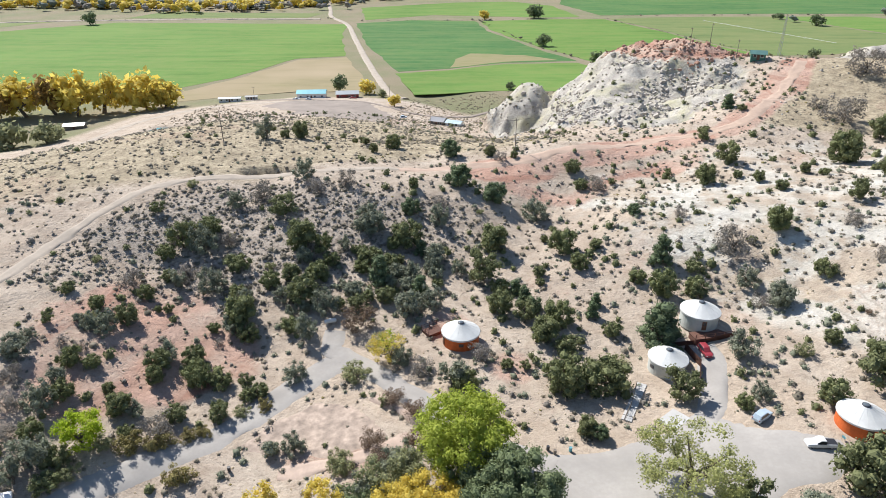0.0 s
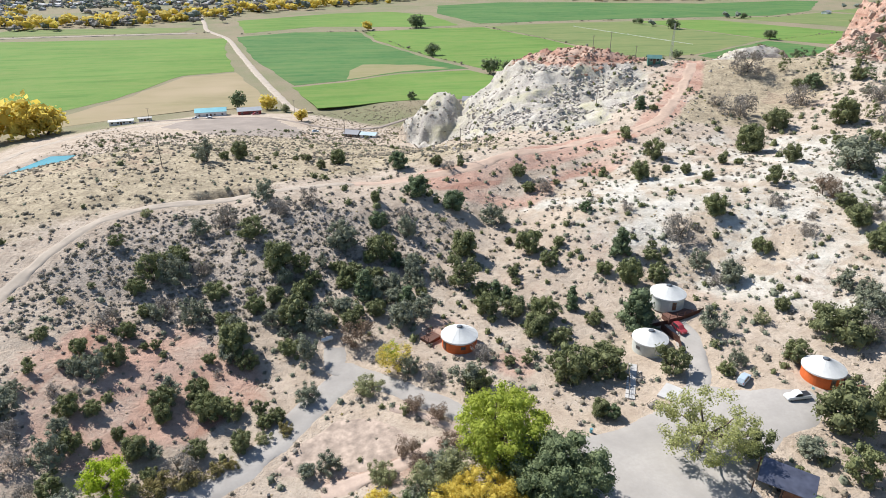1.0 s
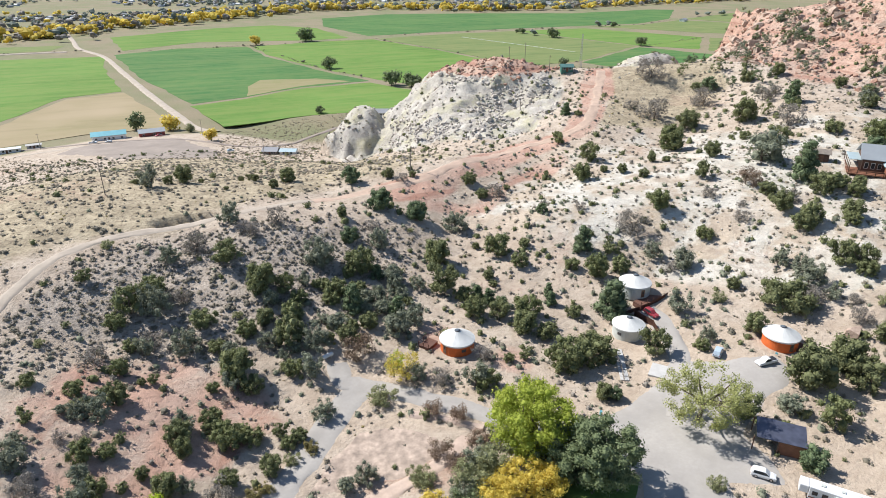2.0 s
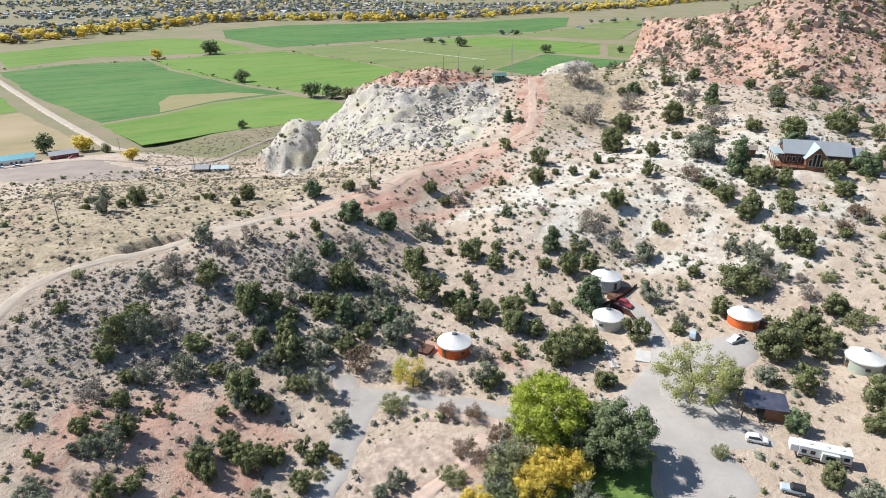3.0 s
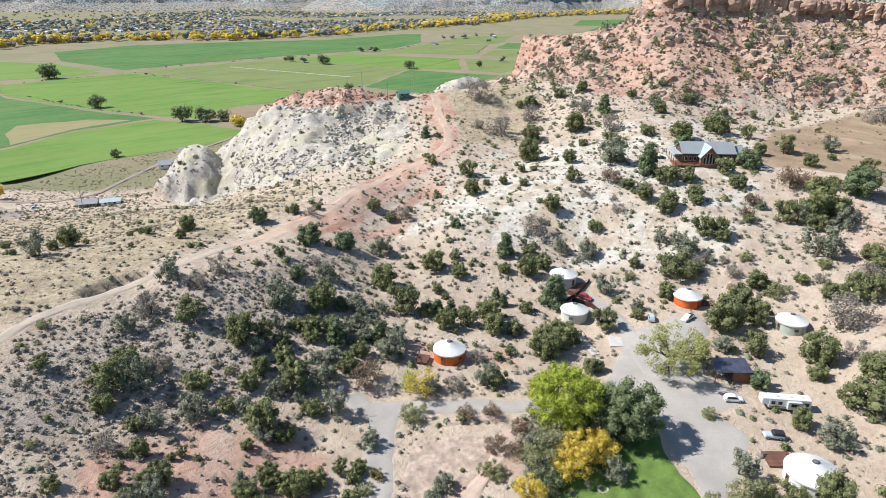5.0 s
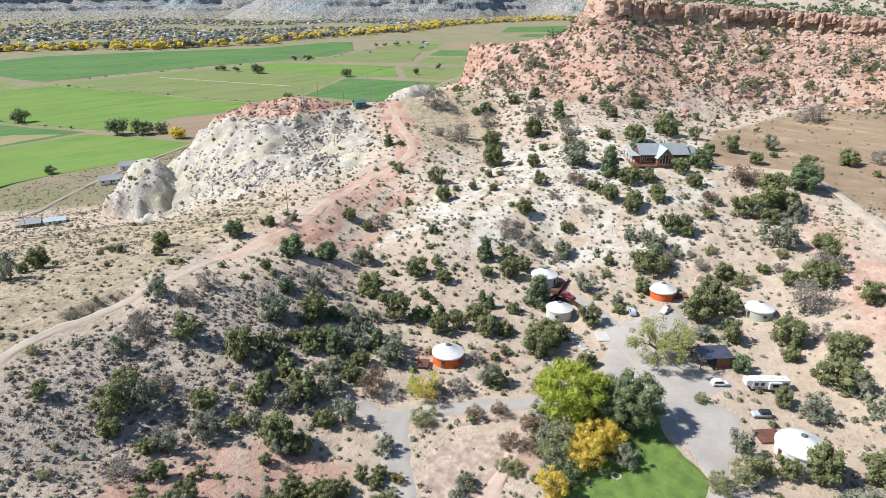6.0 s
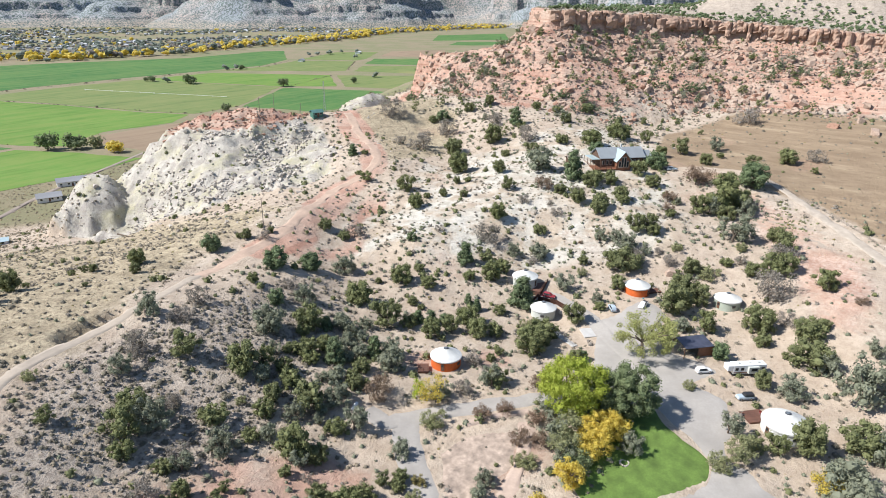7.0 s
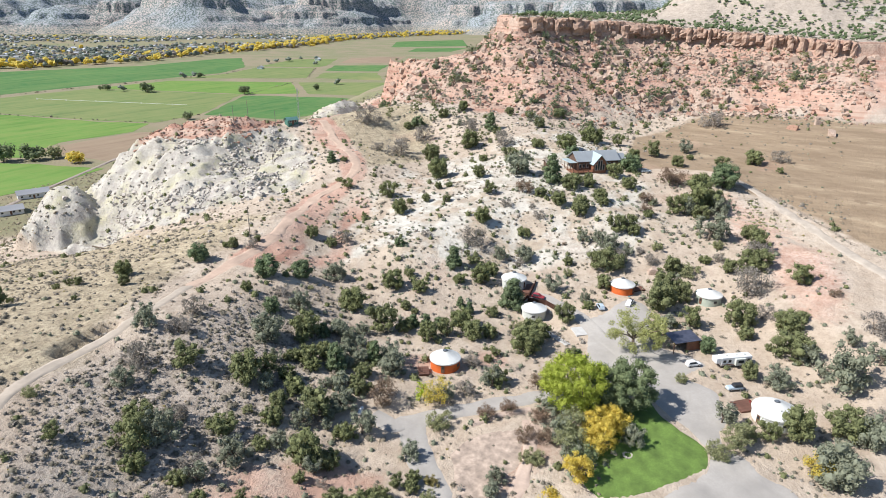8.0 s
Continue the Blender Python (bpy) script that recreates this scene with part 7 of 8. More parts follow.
part("deck_floor", boxed(-15.4, -3.7, -8.6, -5.02, -0.25, 0.0), REDWOOD, lodge)
part("deck_floor", boxed(-15.4, -11.05, -5.0, 5.4, -0.25, 0.0), REDWOOD, lodge)
for x, y in [(-15.3, -8.5), (-12.4, -8.5), (-9.5, -8.5), (-6.6, -8.5), (-4.0, -8.5), (-15.3, -5.5), (-15.3, -2.4), (-15.3, 0.8), (-15.3, 4.9)]:
    part("deck_post", boxed(x - 0.1, x + 0.1, y - 0.1, y + 0.1, -2.6, 3.0 if x < -12 else 1.05), TIMBER, lodge)
for a, b in (((-15.3, -8.5), (-3.8, -8.5)), ((-15.3, -8.5), (-15.3, 5.2))):
    for h in (0.35, 0.7, 1.02):
        part("rail", rod(bmesh.new(), (*a, h), (*b, h), 0.06, None, 4), REDWOOD, lodge)
part("chimney", boxed(2.6, 3.3, 1.0, 1.7, 5.5, 7.8, 0.03), CONCRETE, lodge)


TRUE = Matrix.Diagonal((1 / UNIT, 1 / UNIT, 1 / UNIT, 1))


def hut(name, label, spot, turn, w, d, eave, ridge, wall_mat, roof_mat, group="", door=True, windows=2, lift=0.0):
    x, y = spot
    root = thing(name, pose(x, y, high(x, y) + lift, 0, 0, turn), label, "building", group)
    part("wall", prism(bmesh.new(), -w / 2, w / 2, -d / 2, d / 2, -1.5, eave, ridge), wall_mat, root)
    part("roof", gable(bmesh.new(), -w / 2, w / 2, -d / 2, d / 2, eave + 0.05, ridge + 0.08, 0.12, 0.5), roof_mat, root)
    if door:
        part("door", boxed(-0.5, 0.5, -d / 2 - 0.06, -d / 2 + 0.05, 0, 2.05, 0.02), TIMBER, root)
    for k in range(windows):
        u = (k + 0.5) / windows * w - w / 2
        if abs(u) < 0.9:
            u += 1.3
        win = part("window", boxed(u - 0.6, u + 0.6, -d / 2 - 0.05, -d / 2 + 0.05, 0.95, 2.05, 0.02), WHITETRIM, root)
        part("pane", boxed(u - 0.5, u + 0.5, -d / 2 - 0.065, -d / 2 - 0.052, 1.05, 1.95), GLASS, win)
    return root


hut("cabin", "small green board cabin with a dull teal roof on the saddle", (118.4, 248.2), -20, 5.0, 3.6, 2.2, 3.1, GREENWALL, CABINROOF)
hut("outbuilding", "small dark outbuilding near the lodge", (122.5, 121), -46, 3.6, 3.0, 2.2, 2.9, LOGWALL, GREYWOOD, windows=0)
hut("barn", "long farm shed with a bright teal metal roof", (-85, 413), 4, 18, 8, 3.2, 4.8, WHITEPAINT, ROOFTEAL, windows=4)
hut("barn", "dark red barn with a grey-blue roof", (-62, 413), 6, 14, 7, 2.8, 4.2, REDBARN, ROOFGREY, windows=3)
hut("trailer_home", "white trailer home at the farm's edge", (-135, 403), 8, 13, 4.2, 2.4, 2.8, WHITEPAINT, WHITEPAINT, windows=4)
hut("trailer_home", "grey trailer home at the farm's edge", (-123, 409), 8, 7, 3.6, 2.2, 2.6, CONCRETE, CONCRETE, windows=2)
hut("house", "low house with a dark grey roof below the bluffs", (-2.6, 334), -25, 7.5, 6, 2.2, 3.5, GREYWOOD, FARGREY, windows=3)
hut("house", "small house with a pale teal roof below the bluffs", (5.8, 329.5), -25, 8, 5.6, 2.1, 2.9, WHITEPAINT, ROOFPALE, windows=2)
hut("house", "white house with a grey roof behind the bluffs", (86, 423), -22, 16, 8, 2.8, 4.6, WHITEPAINT, FARGREY, windows=4)
hut("house", "white house with a dark roof behind the bluffs", (63, 404), -22, 12, 8, 2.4, 4.2, WHITEPAINT, FARGREY, windows=3)
hut("greenhouse", "far long white greenhouse roofs beyond the river trees", (-550, 1190), 12, 90, 30, 4, 7, WHITEPAINT, WHITEPAINT, windows=0)
hut("shelter", "white-roofed shelter under the yellow cottonwoods", (-200, 340), 10, 10, 5, 2.2, 3.0, GREYWOOD, WHITEPAINT, windows=0)
hut("barn", "far farm shed with a white roof", (1012, 990), 30, 22, 10, 3.4, 5, WHITEPAINT, WHITEPAINT, windows=0)
hut("barn", "far farm house with a grey roof", (788, 938), 30, 16, 9, 3, 4.8, WHITEPAINT, FARGREY, windows=0)

# the open shed in the yard
g = high(39.6, 54.2)
shed = thing("open_shed", pose(39.6, 54.2, g, 0, 0, -45), "open timber shed with a dark metal roof mottled for tree shade", "shed")
bm = bmesh.new()
box(bm, -3.4, 3.75, -2.35, 2.35, 2.75, 2.86, 0.02)
bmesh.ops.rotate(bm, verts=bm.verts, cent=(0, 0, 2.8), matrix=Matrix.Rotation(radians(7), 3, "X"))
part("roof", bm, SHEDROOF, shed, "dark blue-grey metal roof")
part("back_wall", boxed(-0.4, 3.7, 1.9, 2.05, -0.4, 2.85), TIMBER, shed)
part("side_wall", boxed(3.6, 3.72, -2.2, 1.88, -0.4, 2.6), REDWOOD, shed)
part("inner_wall", boxed(0.0, 3.58, -1.9, -1.8, -0.4, 2.45), REDWOOD, shed)
for x in (-3.7, -0.2):
    for y in (-2.3, 2.3):
        part("post", boxed(x - 0.08, x + 0.08, y - 0.08, y + 0.08, -0.5, 2.45 + (0.35 if y > 0 else 0)), TIMBER, shed)


# vehicles
def loft(sections):
    """Skin over cross-sections: each a list of points with one count."""
    bm = bmesh.new()
    rings = [[bm.verts.new(p) for p in s] for s in sections]
    n = len(rings[0])
    for a, b in zip(rings, rings[1:]):
        for k in range(n):
            bm.faces.new((a[k], a[(k + 1) % n], b[(k + 1) % n], b[k]))
    bm.faces.new(rings[0])
    bm.faces.new(rings[-1])
    return bm


def hull(stations, half, low):
    """A body along x from (x, top height, width factor)."""
    out = []
    for x, top, k in stations:
        w = half * k
        out.append([(x, -w, low), (x, w, low), (x, w * 1.02, low + (top - low) * 0.55), (x, w * 0.93, top - 0.04), (x, w * 0.8, top), (x, -w * 0.8, top), (x, -w * 0.93, top - 0.04), (x, -w * 1.02, low + (top - low) * 0.55)])
    return loft(out)


def cabin_top(stations, half, base):
    out = []
    for x, top, k in stations:
        w = half * k
        out.append([(x, -w, base), (x, w, base), (x, w * 0.84, top - 0.05), (x, w * 0.72, top), (x, -w * 0.72, top), (x, -w * 0.84, top - 0.05)])
    return loft(out)


def car(name, label, spot, turn, length, style, colour, top=None):
    x, y = spot
    root = thing(name, pose(x, y, high(x, y) + 0.06, 0, 0, turn) @ TRUE, label, "vehicle", "parked vehicles")
    h = length / 2
    if style == "suv":
        body = hull([(-h, .85, .86), (-h + .15, 1.0, .98), (-h * .3, 1.02, 1), (h * .35, 1.0, 1), (h - .5, .92, .97), (h - .08, .8, .86), (h, .62, .8)], .93, .34)
        roof = cabin_top([(-h + .1, 1.02, .9), (-h + .45, 1.62, .95), (-h * .1, 1.7, .95), (h * .12, 1.64, .94), (h * .48, 1.02, .9)], .9, .98)
        glass = cabin_top([(-h + .16, 1.04, .91), (-h + .5, 1.55, .985), (-h * .1, 1.6, .985), (h * .12, 1.55, .975), (h * .45, 1.04, .92)], .9, 1.02)
    elif style == "pickup":
        body = hull([(-h, .95, .9), (-h + .1, 1.05, .98), (-h * .2, 1.06, 1), (h * .4, 1.06, 1), (h - .4, 1.0, .97), (h - .05, .85, .88), (h, .6, .82)], .97, .42)
        roof = cabin_top([(-h * .22, 1.06, .92), (-h * .16, 1.72, .95), (h * .12, 1.78, .95), (h * .22, 1.7, .94), (h * .45, 1.06, .9)], .93, 1.0)
        glass = cabin_top([(-h * .215, 1.08, .93), (-h * .165, 1.62, .99), (h * .12, 1.66, .99), (h * .22, 1.6, .98), (h * .425, 1.1, .93)], .93, 1.08)
    else:
        body = hull([(-h, .8, .9), (-h + .1, 1.1, .98), (-h * .3, 1.15, 1), (h * .3, 1.15, 1), (h - .2, 1.1, .95), (h, .7, .85)], .92, .45)
        roof = cabin_top([(-h + .05, 1.15, .96), (-h + .15, 1.78, .98), (h * .05, 1.82, .98), (h * .12, 1.76, .97), (h * .25, 1.15, .94)], .9, 1.1)
        glass = cabin_top([(-h + .1, 1.17, .97), (-h + .2, 1.66, 1.02), (h * .05, 1.68, 1.02), (h * .12, 1.62, 1.01), (h * .22, 1.19, .96)], .9, 1.17)
    b = part("body", body, colour, root)
    part("cabin", roof, top or colour, root)
    part("windows", glass, GLASS, root)
    if style == "pickup":
        part("cargo_bed", boxed(-h + .12, -h * .26, -.78, .78, 1.045, 1.075), BLACKPAINT, root, "dark open cargo bed")
    for sx in (-h * .58, h * .62):
        for sy in (-1, 1):
            w = turned([(0, -.11), (.24, -.11), (.35, -.09), (.36, .09), (.24, .11), (0, .11)], 18)
            bmesh.ops.transform(w, matrix=pose(sx, sy * .84, .36, 90, 0, 0), verts=w.verts)
            wheel = part("wheel", w, RUBBER, root)
            r = turned([(0, -.115), (.2, -.12), (.21, .12), (0, .115)], 14)
            bmesh.ops.transform(r, matrix=pose(sx, sy * .845, .36, 90, 0, 0), verts=r.verts)
            part("rim", r, ALLOY, wheel)
    for sy in (-1, 1):
        part("headlight", boxed(h - .12, h + .015, sy * .62 - .16, sy * .62 + .16, .62, .76, .02), LAMPGLASS, root)
        part("tail_light", boxed(-h - .015, -h + .1, sy * .72 - .1, sy * .72 + .1, .7, .92, .02), REDPAINT, root)
    return root


car("pickup_truck", "white crew-cab pickup parked on gravel", (54.2, 70.6), 178, 5.3, "pickup", WHITEPAINT)
car("suv_car", "white SUV parked beside the travel trailer", (32.6, 50.2), -48, 4.4, "suv", WHITEPAINT)
car("off_road_vehicle", "silver-blue off-roader with a black hardtop", (28.2, 40.8), 128, 4.4, "jeep", SILVER, BLACKPAINT)
car("suv_car", "dark red car parked below the upper yurt", (46.4, 94.0), -85, 4.5, "suv", REDPAINT)
car("suv_car", "silver-blue car parked under the trees", (48.8, 77.0), 35, 4.5, "suv", SILVER)
car("suv_car", "white car parked in the lower thicket", (-59.5, 62.5), 30, 4.6, "suv", WHITEPAINT)
car("pickup_truck", "white truck in the farm yard", (-92, 398), 20, 5.6, "pickup", WHITEPAINT)
car("suv_car", "white car in the farm yard", (-84, 396), 160, 4.6, "suv", WHITEPAINT)
car("pickup_truck", "dark red truck in the farm yard", (-58, 406), 200, 5.6, "pickup", REDPAINT)
car("suv_car", "silver car beside the farm lane", (-22, 347), 15, 4.6, "suv", SILVER)
car("suv_car", "blue car parked by the lodge", (137.4, 87.6), -60, 4.6, "suv", SILVER)
car("suv_car", "dark red car beside the lodge", (145.5, 99.5), -50, 4.6, "suv", REDPAINT)

# the travel trailer
g = high(38, 42)
rv = thing("travel_trailer", pose(38.0, 42.3, g, 0, 0, -51) @ TRUE, "white travel trailer with a slide-out and awnings", "trailer")
body = boxed(-4.6, 5.0, -1.25, 1.25, 0.7, 3.35, 0.14)
part("body", body, WHITEPAINT, rv)
part("nose", boxed(-6.2, -4.62, -1.2, 1.2, 1.6, 3.3, 0.16), WHITEPAINT, rv, "raised gooseneck nose")
slide = part("slide_out", boxed(-0.5, 2.6, -2.0, -1.26, 0.95, 3.0, 0.05), CANVAS_PALE, rv)
part("pane", boxed(0.2, 1.9, -2.02, -2.005, 1.8, 2.6), GLASS, slide)
for x, w in ((-3.6, .9), (-2.0, .9), (4.0, 1.0)):
    win = part("window", boxed(x - w / 2, x + w / 2, -1.3, -1.22, 1.75, 2.6, .03), BLACKPAINT, rv)
    part("pane", boxed(x - w / 2 + .08, x + w / 2 - .08, -1.315, -1.302, 1.83, 2.52), GLASS, win)
part("door", boxed(2.85, 3.45, -1.3, -1.2, .8, 2.75, .02), CANVAS_PALE, rv)
part("stripe", boxed(-4.5, 4.9, -1.275, -1.24, 1.0, 1.25), REDWOOD, rv, "brown side stripe")
part("skirt", boxed(-4.4, 4.8, -1.15, 1.15, .25, .72), BLACKPAINT, rv)
for x in (-2.5, 0.6, 3.2):
    part("roof_vent", boxed(x - .35, x + .35, -.3, .3, 3.34, 3.55, .05), CANVAS_PALE, rv)
for x in (.2, 1.1):
    for sy in (-1, 1):
        w = turned([(0, -.1), (.22, -.1), (.34, -.08), (.34, .08), (.22, .1), (0, .1)], 16)
        bmesh.ops.transform(w, matrix=pose(x, sy * 1.18, .34, 90, 0, 0), verts=w.verts)
        part("wheel", w, RUBBER, rv)

# a gas tank
x, y = -21.6, 105.0
tank = thing("gas_tank", pose(x, y, high(x, y), 0, 0, 20) @ TRUE, "white horizontal propane tank on short legs", "tank")
bm = turned([(0, -1.5), (.3, -1.45), (.48, -1.25), (.5, -1.1), (.5, 1.1), (.48, 1.25), (.3, 1.45), (0, 1.5)], 20)
bmesh.ops.transform(bm, matrix=pose(0, 0, .85, 0, 90, 0), verts=bm.verts)
part("shell", bm, WHITEPAINT, tank)
part("valve_hood", turned([(.2, 1.33), (.2, 1.5), (.1, 1.56), (0, 1.56)], 12), WHITEPAINT, tank)
for sx in (-.8, .8):
    part("leg", boxed(sx - .12, sx + .12, -.35, .35, -.1, .42), CONCRETE, tank)


# poles and the mast
def pole(spot, h, arm=True, lean=0):
    x, y = spot
    root = thing("power_pole", pose(x, y, high(x, y), lean, 0, 30) @ TRUE, "weathered wooden power pole with a crossarm", "power pole", "power poles")
    h *= 1.12
    part("shaft", rod(bmesh.new(), (0, 0, -.6), (0, 0, h), .17, .1, 8), GREYWOOD, root)
    if arm:
        part("crossarm", boxed(-1.1, 1.1, -.06, .06, h - .75, h - .62), GREYWOOD, root)
        for u in (-1.0, 0, 1.0):
            part("insulator", turned([(.05, h - .62), (.07, h - .5), (.03, h - .42), (0, h - .42)], 8) if u == 0 else (lambda b: (bmesh.ops.translate(b, vec=(u, 0, 0), verts=b.verts), b)[1])(turned([(.05, h - .62), (.07, h - .5), (.03, h - .42), (0, h - .42)], 8)), DARK_VENT, root)
    return root


for spot, h in (((20.6, 177), 11), ((-63, 178.5), 10), ((-7, 327), 11), ((98, 264), 8), ((105, 262), 9), ((-34, 402), 11), ((112, 252), 8), ((-118, 398), 10), ((87, 231), 8)):
    pole(spot, h)
x, y = 128, 252
mast = thing("lattice_mast", pose(x, y, high(x, y)), "slender galvanised lattice mast beside the cabin", "mast")
for k in range(3):
    a = 2 * math.pi * k / 3
    part("leg", rod(bmesh.new(), (.7 * math.cos(a), .7 * math.sin(a), -.3), (.25 * math.cos(a), .25 * math.sin(a), 15), .06, .05, 5), GALVANISED, mast)
for j in range(10):
    z = 1.5 * j
    r0, r1 = .7 - .45 * z / 15, .7 - .45 * (z + 1.5) / 15
    for k in range(3):
        a, b = 2 * math.pi * k / 3, 2 * math.pi * (k + 1) / 3
        part("brace", rod(bmesh.new(), (r0 * math.cos(a), r0 * math.sin(a), z), (r1 * math.cos(b), r1 * math.sin(b), z + 1.5), .03, None, 4), GALVANISED, mast)


def cable(a, b, sag):
    pts = [Vector(a).lerp(Vector(b), k / 12) - Vector((0, 0, sag * 4 * (k / 12) * (1 - k / 12))) for k in range(13)]
    bm = bmesh.new()
    for p, q in zip(pts, pts[1:]):
        rod(bm, p, q, .02, None, 4)
    me = bpy.data.meshes.new("power_line")
    bm.to_mesh(me)
    bm.free()
    me.materials.append(DARK_VENT)
    tagged(new("power_line", me), "thin dark power line strung between poles", "cable")


cable((20.6, 177, high(20.6, 177) + 9.3), (-63, 178.5, high(-63, 178.5) + 8.4), 1.5)
cable((20.6, 177, high(20.6, 177) + 9.3), (87, 231, high(87, 231) + 6.6), 1.2)
cable((87, 231, high(87, 231) + 6.6), (112, 252, high(112, 252) + 6.6), .5)


def fence(name, label, line, h, every, material, solid=False):
    root = thing(name, pose(0, 0, 0), label, "fence")
    for a, b in zip(line, line[1:]):
        n = max(1, round(math.dist(a, b) / every))
        for k in range(n):
            p = [a[0] + (b[0] - a[0]) * k / n, a[1] + (b[1] - a[1]) * k / n]
            q = [a[0] + (b[0] - a[0]) * (k + 1) / n, a[1] + (b[1] - a[1]) * (k + 1) / n]
            zp, zq = high(*p), high(*q)
            part("post", rod(bmesh.new(), (*p, zp - .4), (*p, zp + h), .07, .06, 6), material, root)
            if solid:
                bm = bmesh.new()
                v = [bm.verts.new(c) for c in ((*p, zp - .2), (*q, zq - .2), (*q, zq + h), (*p, zp + h))]
                f = bm.faces.new(v)
                bmesh.ops.solidify(bm, geom=[f], thickness=.06)
                part("panel", bm, material, root)
            else:
                for u in (.35, .7, 1.0):
                    part("rail", rod(bmesh.new(), (*p, zp + h * u - .05), (*q, zq + h * u - .05), .035, None, 4), material, root)
    return root


fence("board_fence", "dark red-brown board fence beside the pale yurt", [(43.6, 96.0), (44.6, 91.0), (43.2, 87.2)], 1.5, 2.4, DECKWOOD, True)
fence("board_fence", "low red-brown board wall in front of the upper yurt", [(41.5, 97.2), (47, 96.4), (53.5, 97.6)], 0.9, 2.4, DECKWOOD, True)
fence("rail_fence", "small wooden rail fence beside the steps", [(33.0, 88.0), (30.6, 82.5), (28.4, 78.5)], 1.0, 2.2, GREYWOOD)
fence("rail_fence", "thin wooden fence along the pasture lane", [(141.5, 56), (134.5, 44.5), (124.5, 34.0), (114.3, 25.6), (104, 17.8)], 0.9, 3.4, GREYWOOD)
fence("rail_fence", "thin rail fence along the ridge meadow", [(-40, 196), (-20, 206), (0, 204), (18, 200)], 1.1, 3.0, GREYWOOD)

walkway = thing("walkway", pose(0, 0, 0), "pale concrete steps climbing to the yurts", "steps")
for k in range(9):
    u = k / 8
    x, y = 29.2 + 4.6 * u, 79.5 + 8.4 * u
    bm = boxed(-.8, .8, -.55, .55, -.4, .1, .02)
    ob = part("step", bm, CONCRETE, walkway)
    ob.matrix_basis = pose(x, y, high(x, y) + .12, 0, 0, -28)
slab = thing("parking_slab", pose(36.2, 78.6, high(36.2, 78.6) + 0.02, 0, 0, 40), "pale concrete slab beside the drive", "slab")
part("slab", boxed(-2.2, 2.2, -1.5, 1.5, -.4, .14, .03), CONCRETE, slab)
ring = thing("fire_ring", pose(-4.5, 55.5, high(-4.5, 55.5) + 0.1), "stone fire ring on the lawn", "fire ring")
for k in range(12):
    s = stone_mesh("stone", 560 + k % 4, PALESTONE, 3, 0.7)
    ob = new("stone", s)
    ob.parent = ring
    a = 2 * math.pi * k / 12
    ob.matrix_basis = pose(.8 * math.cos(a), .8 * math.sin(a), .1, 0, 0, k * 40) @ Matrix.Diagonal((.2, .2, .2, 1))
for k, (x, y) in enumerate(((15.7, 72.6), (16.6, 71.8), (19.0, 72.4), (-31.4, 71.0))):
    b = thing("barrel", pose(x, y, high(x, y) + .1) @ TRUE, "dark steel barrel standing on gravel", "barrel", "barrels")
    part("drum", turned([(0, 0), (.3, 0), (.3, .3), (.32, .32), (.3, .34), (.3, .6), (.32, .62), (.3, .64), (.3, .9), (.27, .9), (.25, .86), (0, .86)], 16), (DARK_VENT, GREYWOOD, ROOFTEAL, DARK_VENT)[k], b)
for x, y, c in ((1.5, 57.0, REDBARN), (3.0, 57.6, CANVAS_WHITE), (24.8, 37.2, REDBARN), (62, 68.6, CANVAS_PALE), (58.2, 71.8, ROOFTEAL)):
    s = thing("garden_chair", pose(x, y, high(x, y) + .18, 0, 0, 70 * x) @ TRUE, "simple garden chair with slung seat", "chair", "garden chairs")
    part("seat", boxed(-.28, .28, -.26, .26, .4, .45, .01), c, s)
    bk = boxed(-.28, .28, .22, .27, .45, .95, .01)
    part("backrest", bk, c, s)
    for sx in (-.25, .25):
        for sy in (-.23, .23):
            part("leg", boxed(sx - .02, sx + .02, sy - .02, sy + .02, 0, .4), GALVANISED, s)
for x, y, r, turn, mat, text in ((74.6, 69.4, 1.7, 30, TANSTONE, "split tan sandstone boulder beside the orange yurt"), (226.5, 42.6, 2.2, 70, REDSTONE, "dark red boulder at the pasture's edge"),
                                 (221.5, 26.8, 2.6, 15, TANSTONE, "pale tan boulder on the dry pasture"), (238.6, 32.8, 2.2, 120, TANSTONE, "pale tan boulder at the pasture's edge")):
    ob = new("boulder", stone_mesh("boulder", int(570 + x), mat, 6, 0.7))
    ob.matrix_basis = pose(x, y, high(x, y) + 0.25 * r, 8, -6, turn) @ Matrix.Diagonal((r, r * 0.85, r * 0.9, 1))
    tagged(ob, text, "boulder")
log = thing("log", pose(19.5, 252, high(19.5, 252) + 0.25), "dark weathered log lying on the dry grass", "log")
part("stem", rod(bmesh.new(), (-0.6, 5.2, 0), (0.6, -5.2, 0.1), 0.32, 0.22, 8), BARK, log)
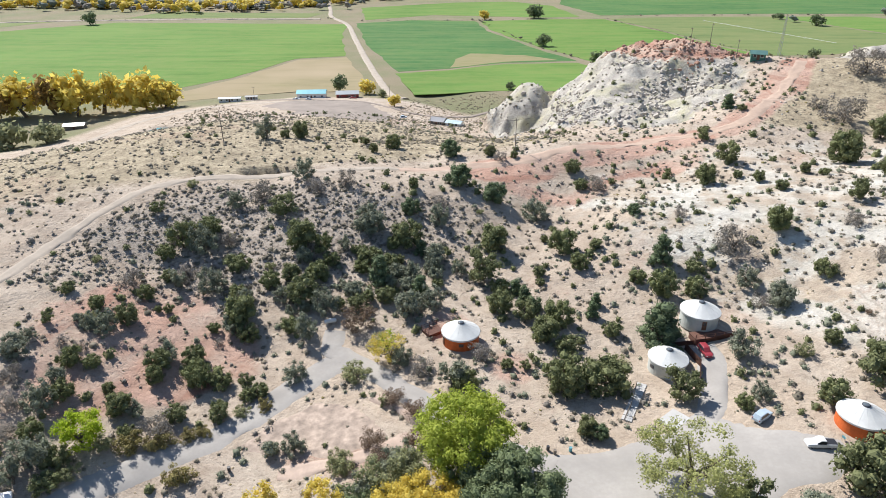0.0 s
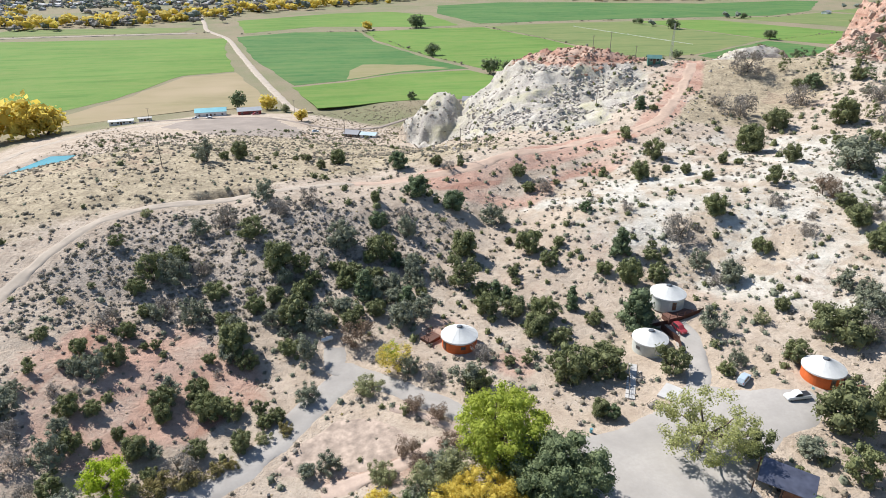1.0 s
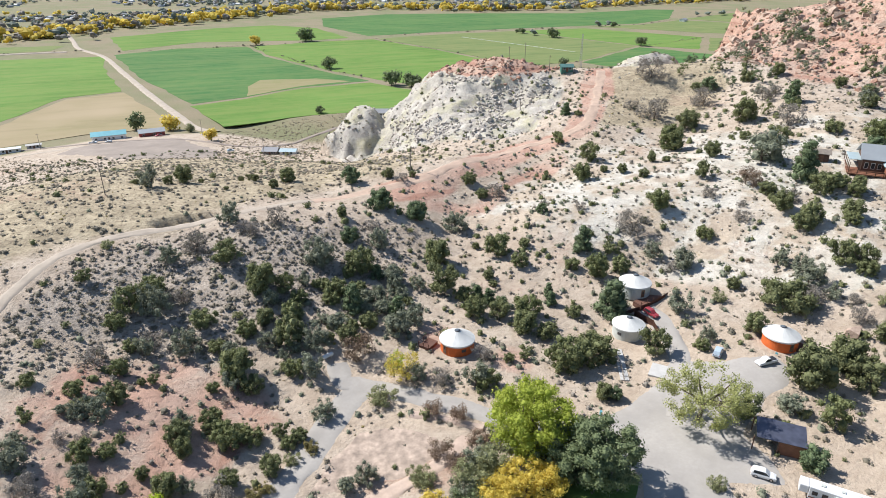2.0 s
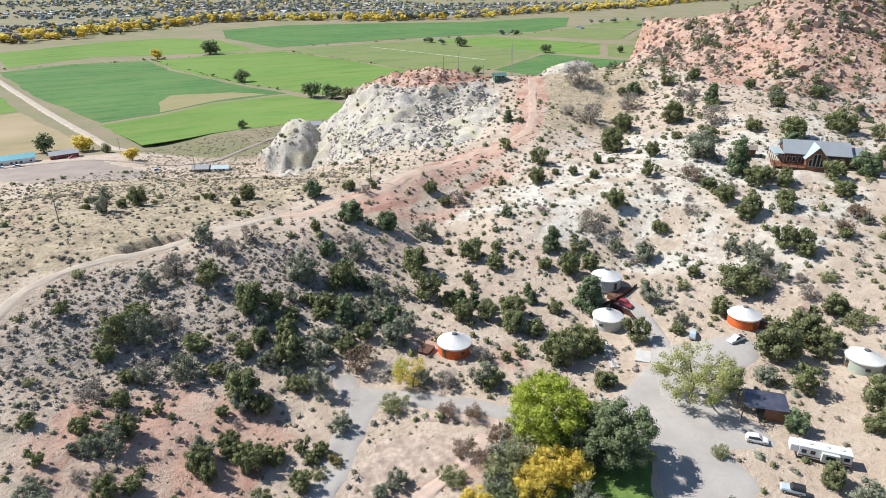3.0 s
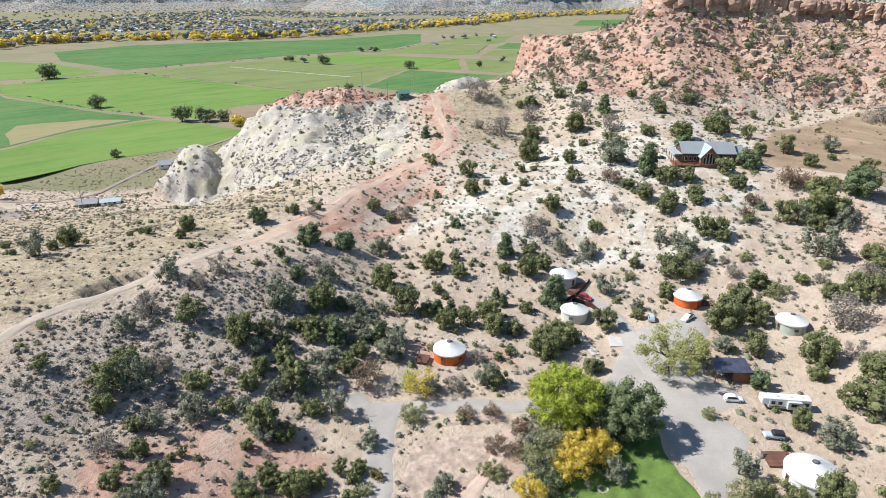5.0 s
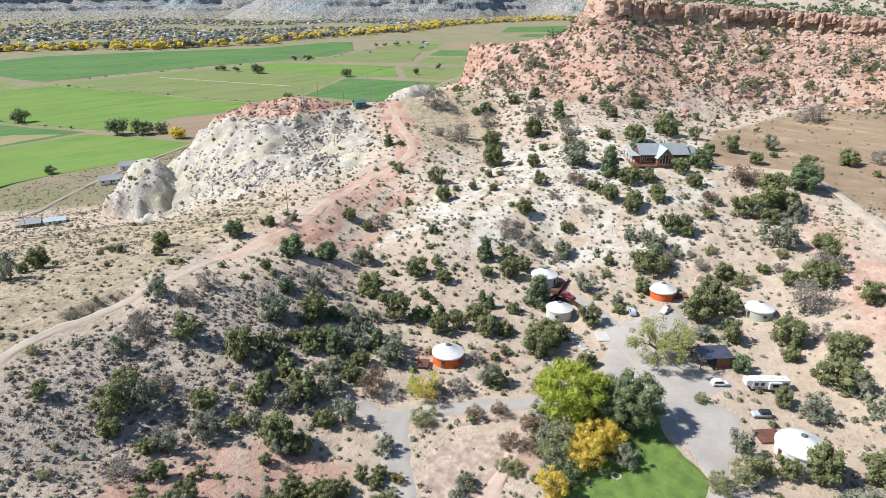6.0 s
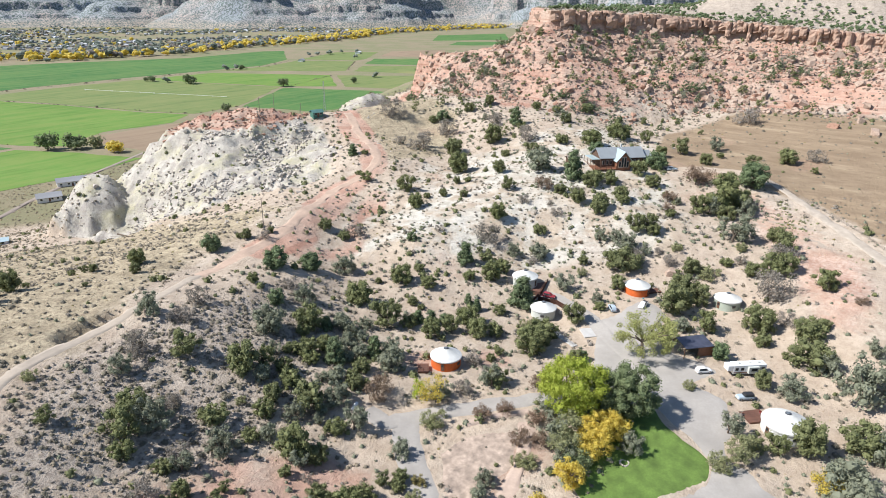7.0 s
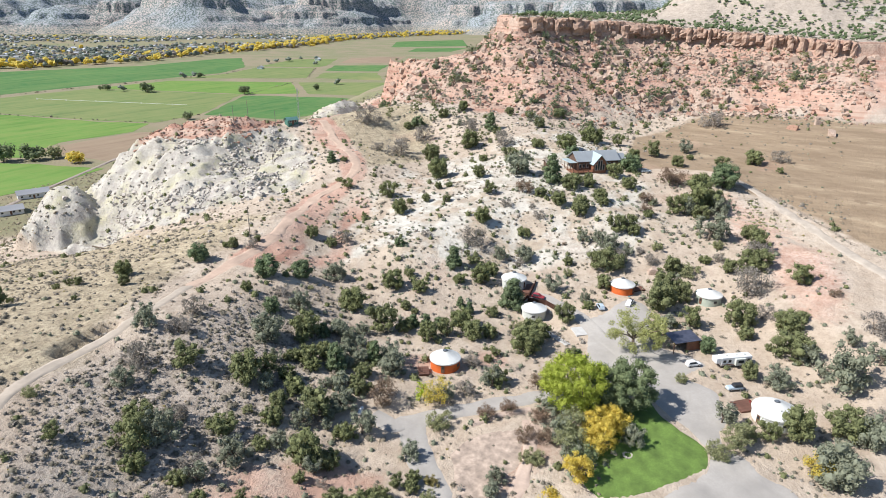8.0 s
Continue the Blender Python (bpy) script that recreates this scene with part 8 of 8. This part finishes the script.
part("branch", rod(bmesh.new(), (0.2, -1.4, 0.1), (1.4, -2.4, 0.7), 0.14, 0.06, 6), BARK, log)
table = thing("picnic_table", pose(45, 31.5, high(45, 31.5), 0, 0, 30) @ TRUE, "weathered wooden picnic table with benches", "table")
part("tabletop", boxed(-.9, .9, -.38, .38, .72, .77, .01), GREYWOOD, table)
for sy in (-.7, .7):
    part("bench", boxed(-.9, .9, sy - .13, sy + .13, .42, .46, .01), GREYWOOD, table)
for sx in (-.65, .65):
    part("leg", boxed(sx - .04, sx + .04, -.7, .7, 0.36, .42), GREYWOOD, table)
    for sy in (-.4, .4):
        part("leg", boxed(sx - .04, sx + .04, sy - .05, sy + .05, 0, .72), GREYWOOD, table)

pipe = thing("irrigation_line", pose(0, 0, 0), "long white wheeled irrigation line across the hay field", "irrigation line")
for k in range(10):
    a = Vector((324 + 6.1 * k, 840 - 19 * k, VALLEY + 1.4))
    b = a + Vector((5.8, -18.05, 0))
    part("pipe", rod(bmesh.new(), a, b, 0.13, None, 6), WHITEPAINT, pipe)
    w = turned([(0.9, -.08), (1.05, -.08), (1.05, .08), (0.9, .08), (0.9, -.08)], 16)
    bmesh.ops.transform(w, matrix=Matrix.Translation(a) @ Vector((5.8, -18.05, 0)).to_track_quat("Z", "Y").to_matrix().to_4x4(), verts=w.verts)
    part("wheel", w, GALVANISED, pipe)

# the pond
bm = bmesh.new()
top = [bm.verts.new((x, y, -17.75)) for x, y in POND]
low = [bm.verts.new((x, y, -19.5)) for x, y in POND]
bm.faces.new(top)
bm.faces.new(low[::-1])
for k in range(len(top)):
    bm.faces.new((low[k], low[(k + 1) % len(top)], top[(k + 1) % len(top)], top[k]))
bmesh.ops.recalc_face_normals(bm, faces=bm.faces)
me = bpy.data.meshes.new("pond")
bm.to_mesh(me)
bm.free()
me.materials.append(WATER)
tagged(new("pond", me), "still blue-green pond behind the ridge", "pond", kind="structure")

# from the plan's units to metres
for ob in list(scene.objects):
    if ob.parent is None and ob.type in ("MESH", "EMPTY"):
        ob.matrix_basis = Matrix.Scale(UNIT, 4) @ ob.matrix_basis
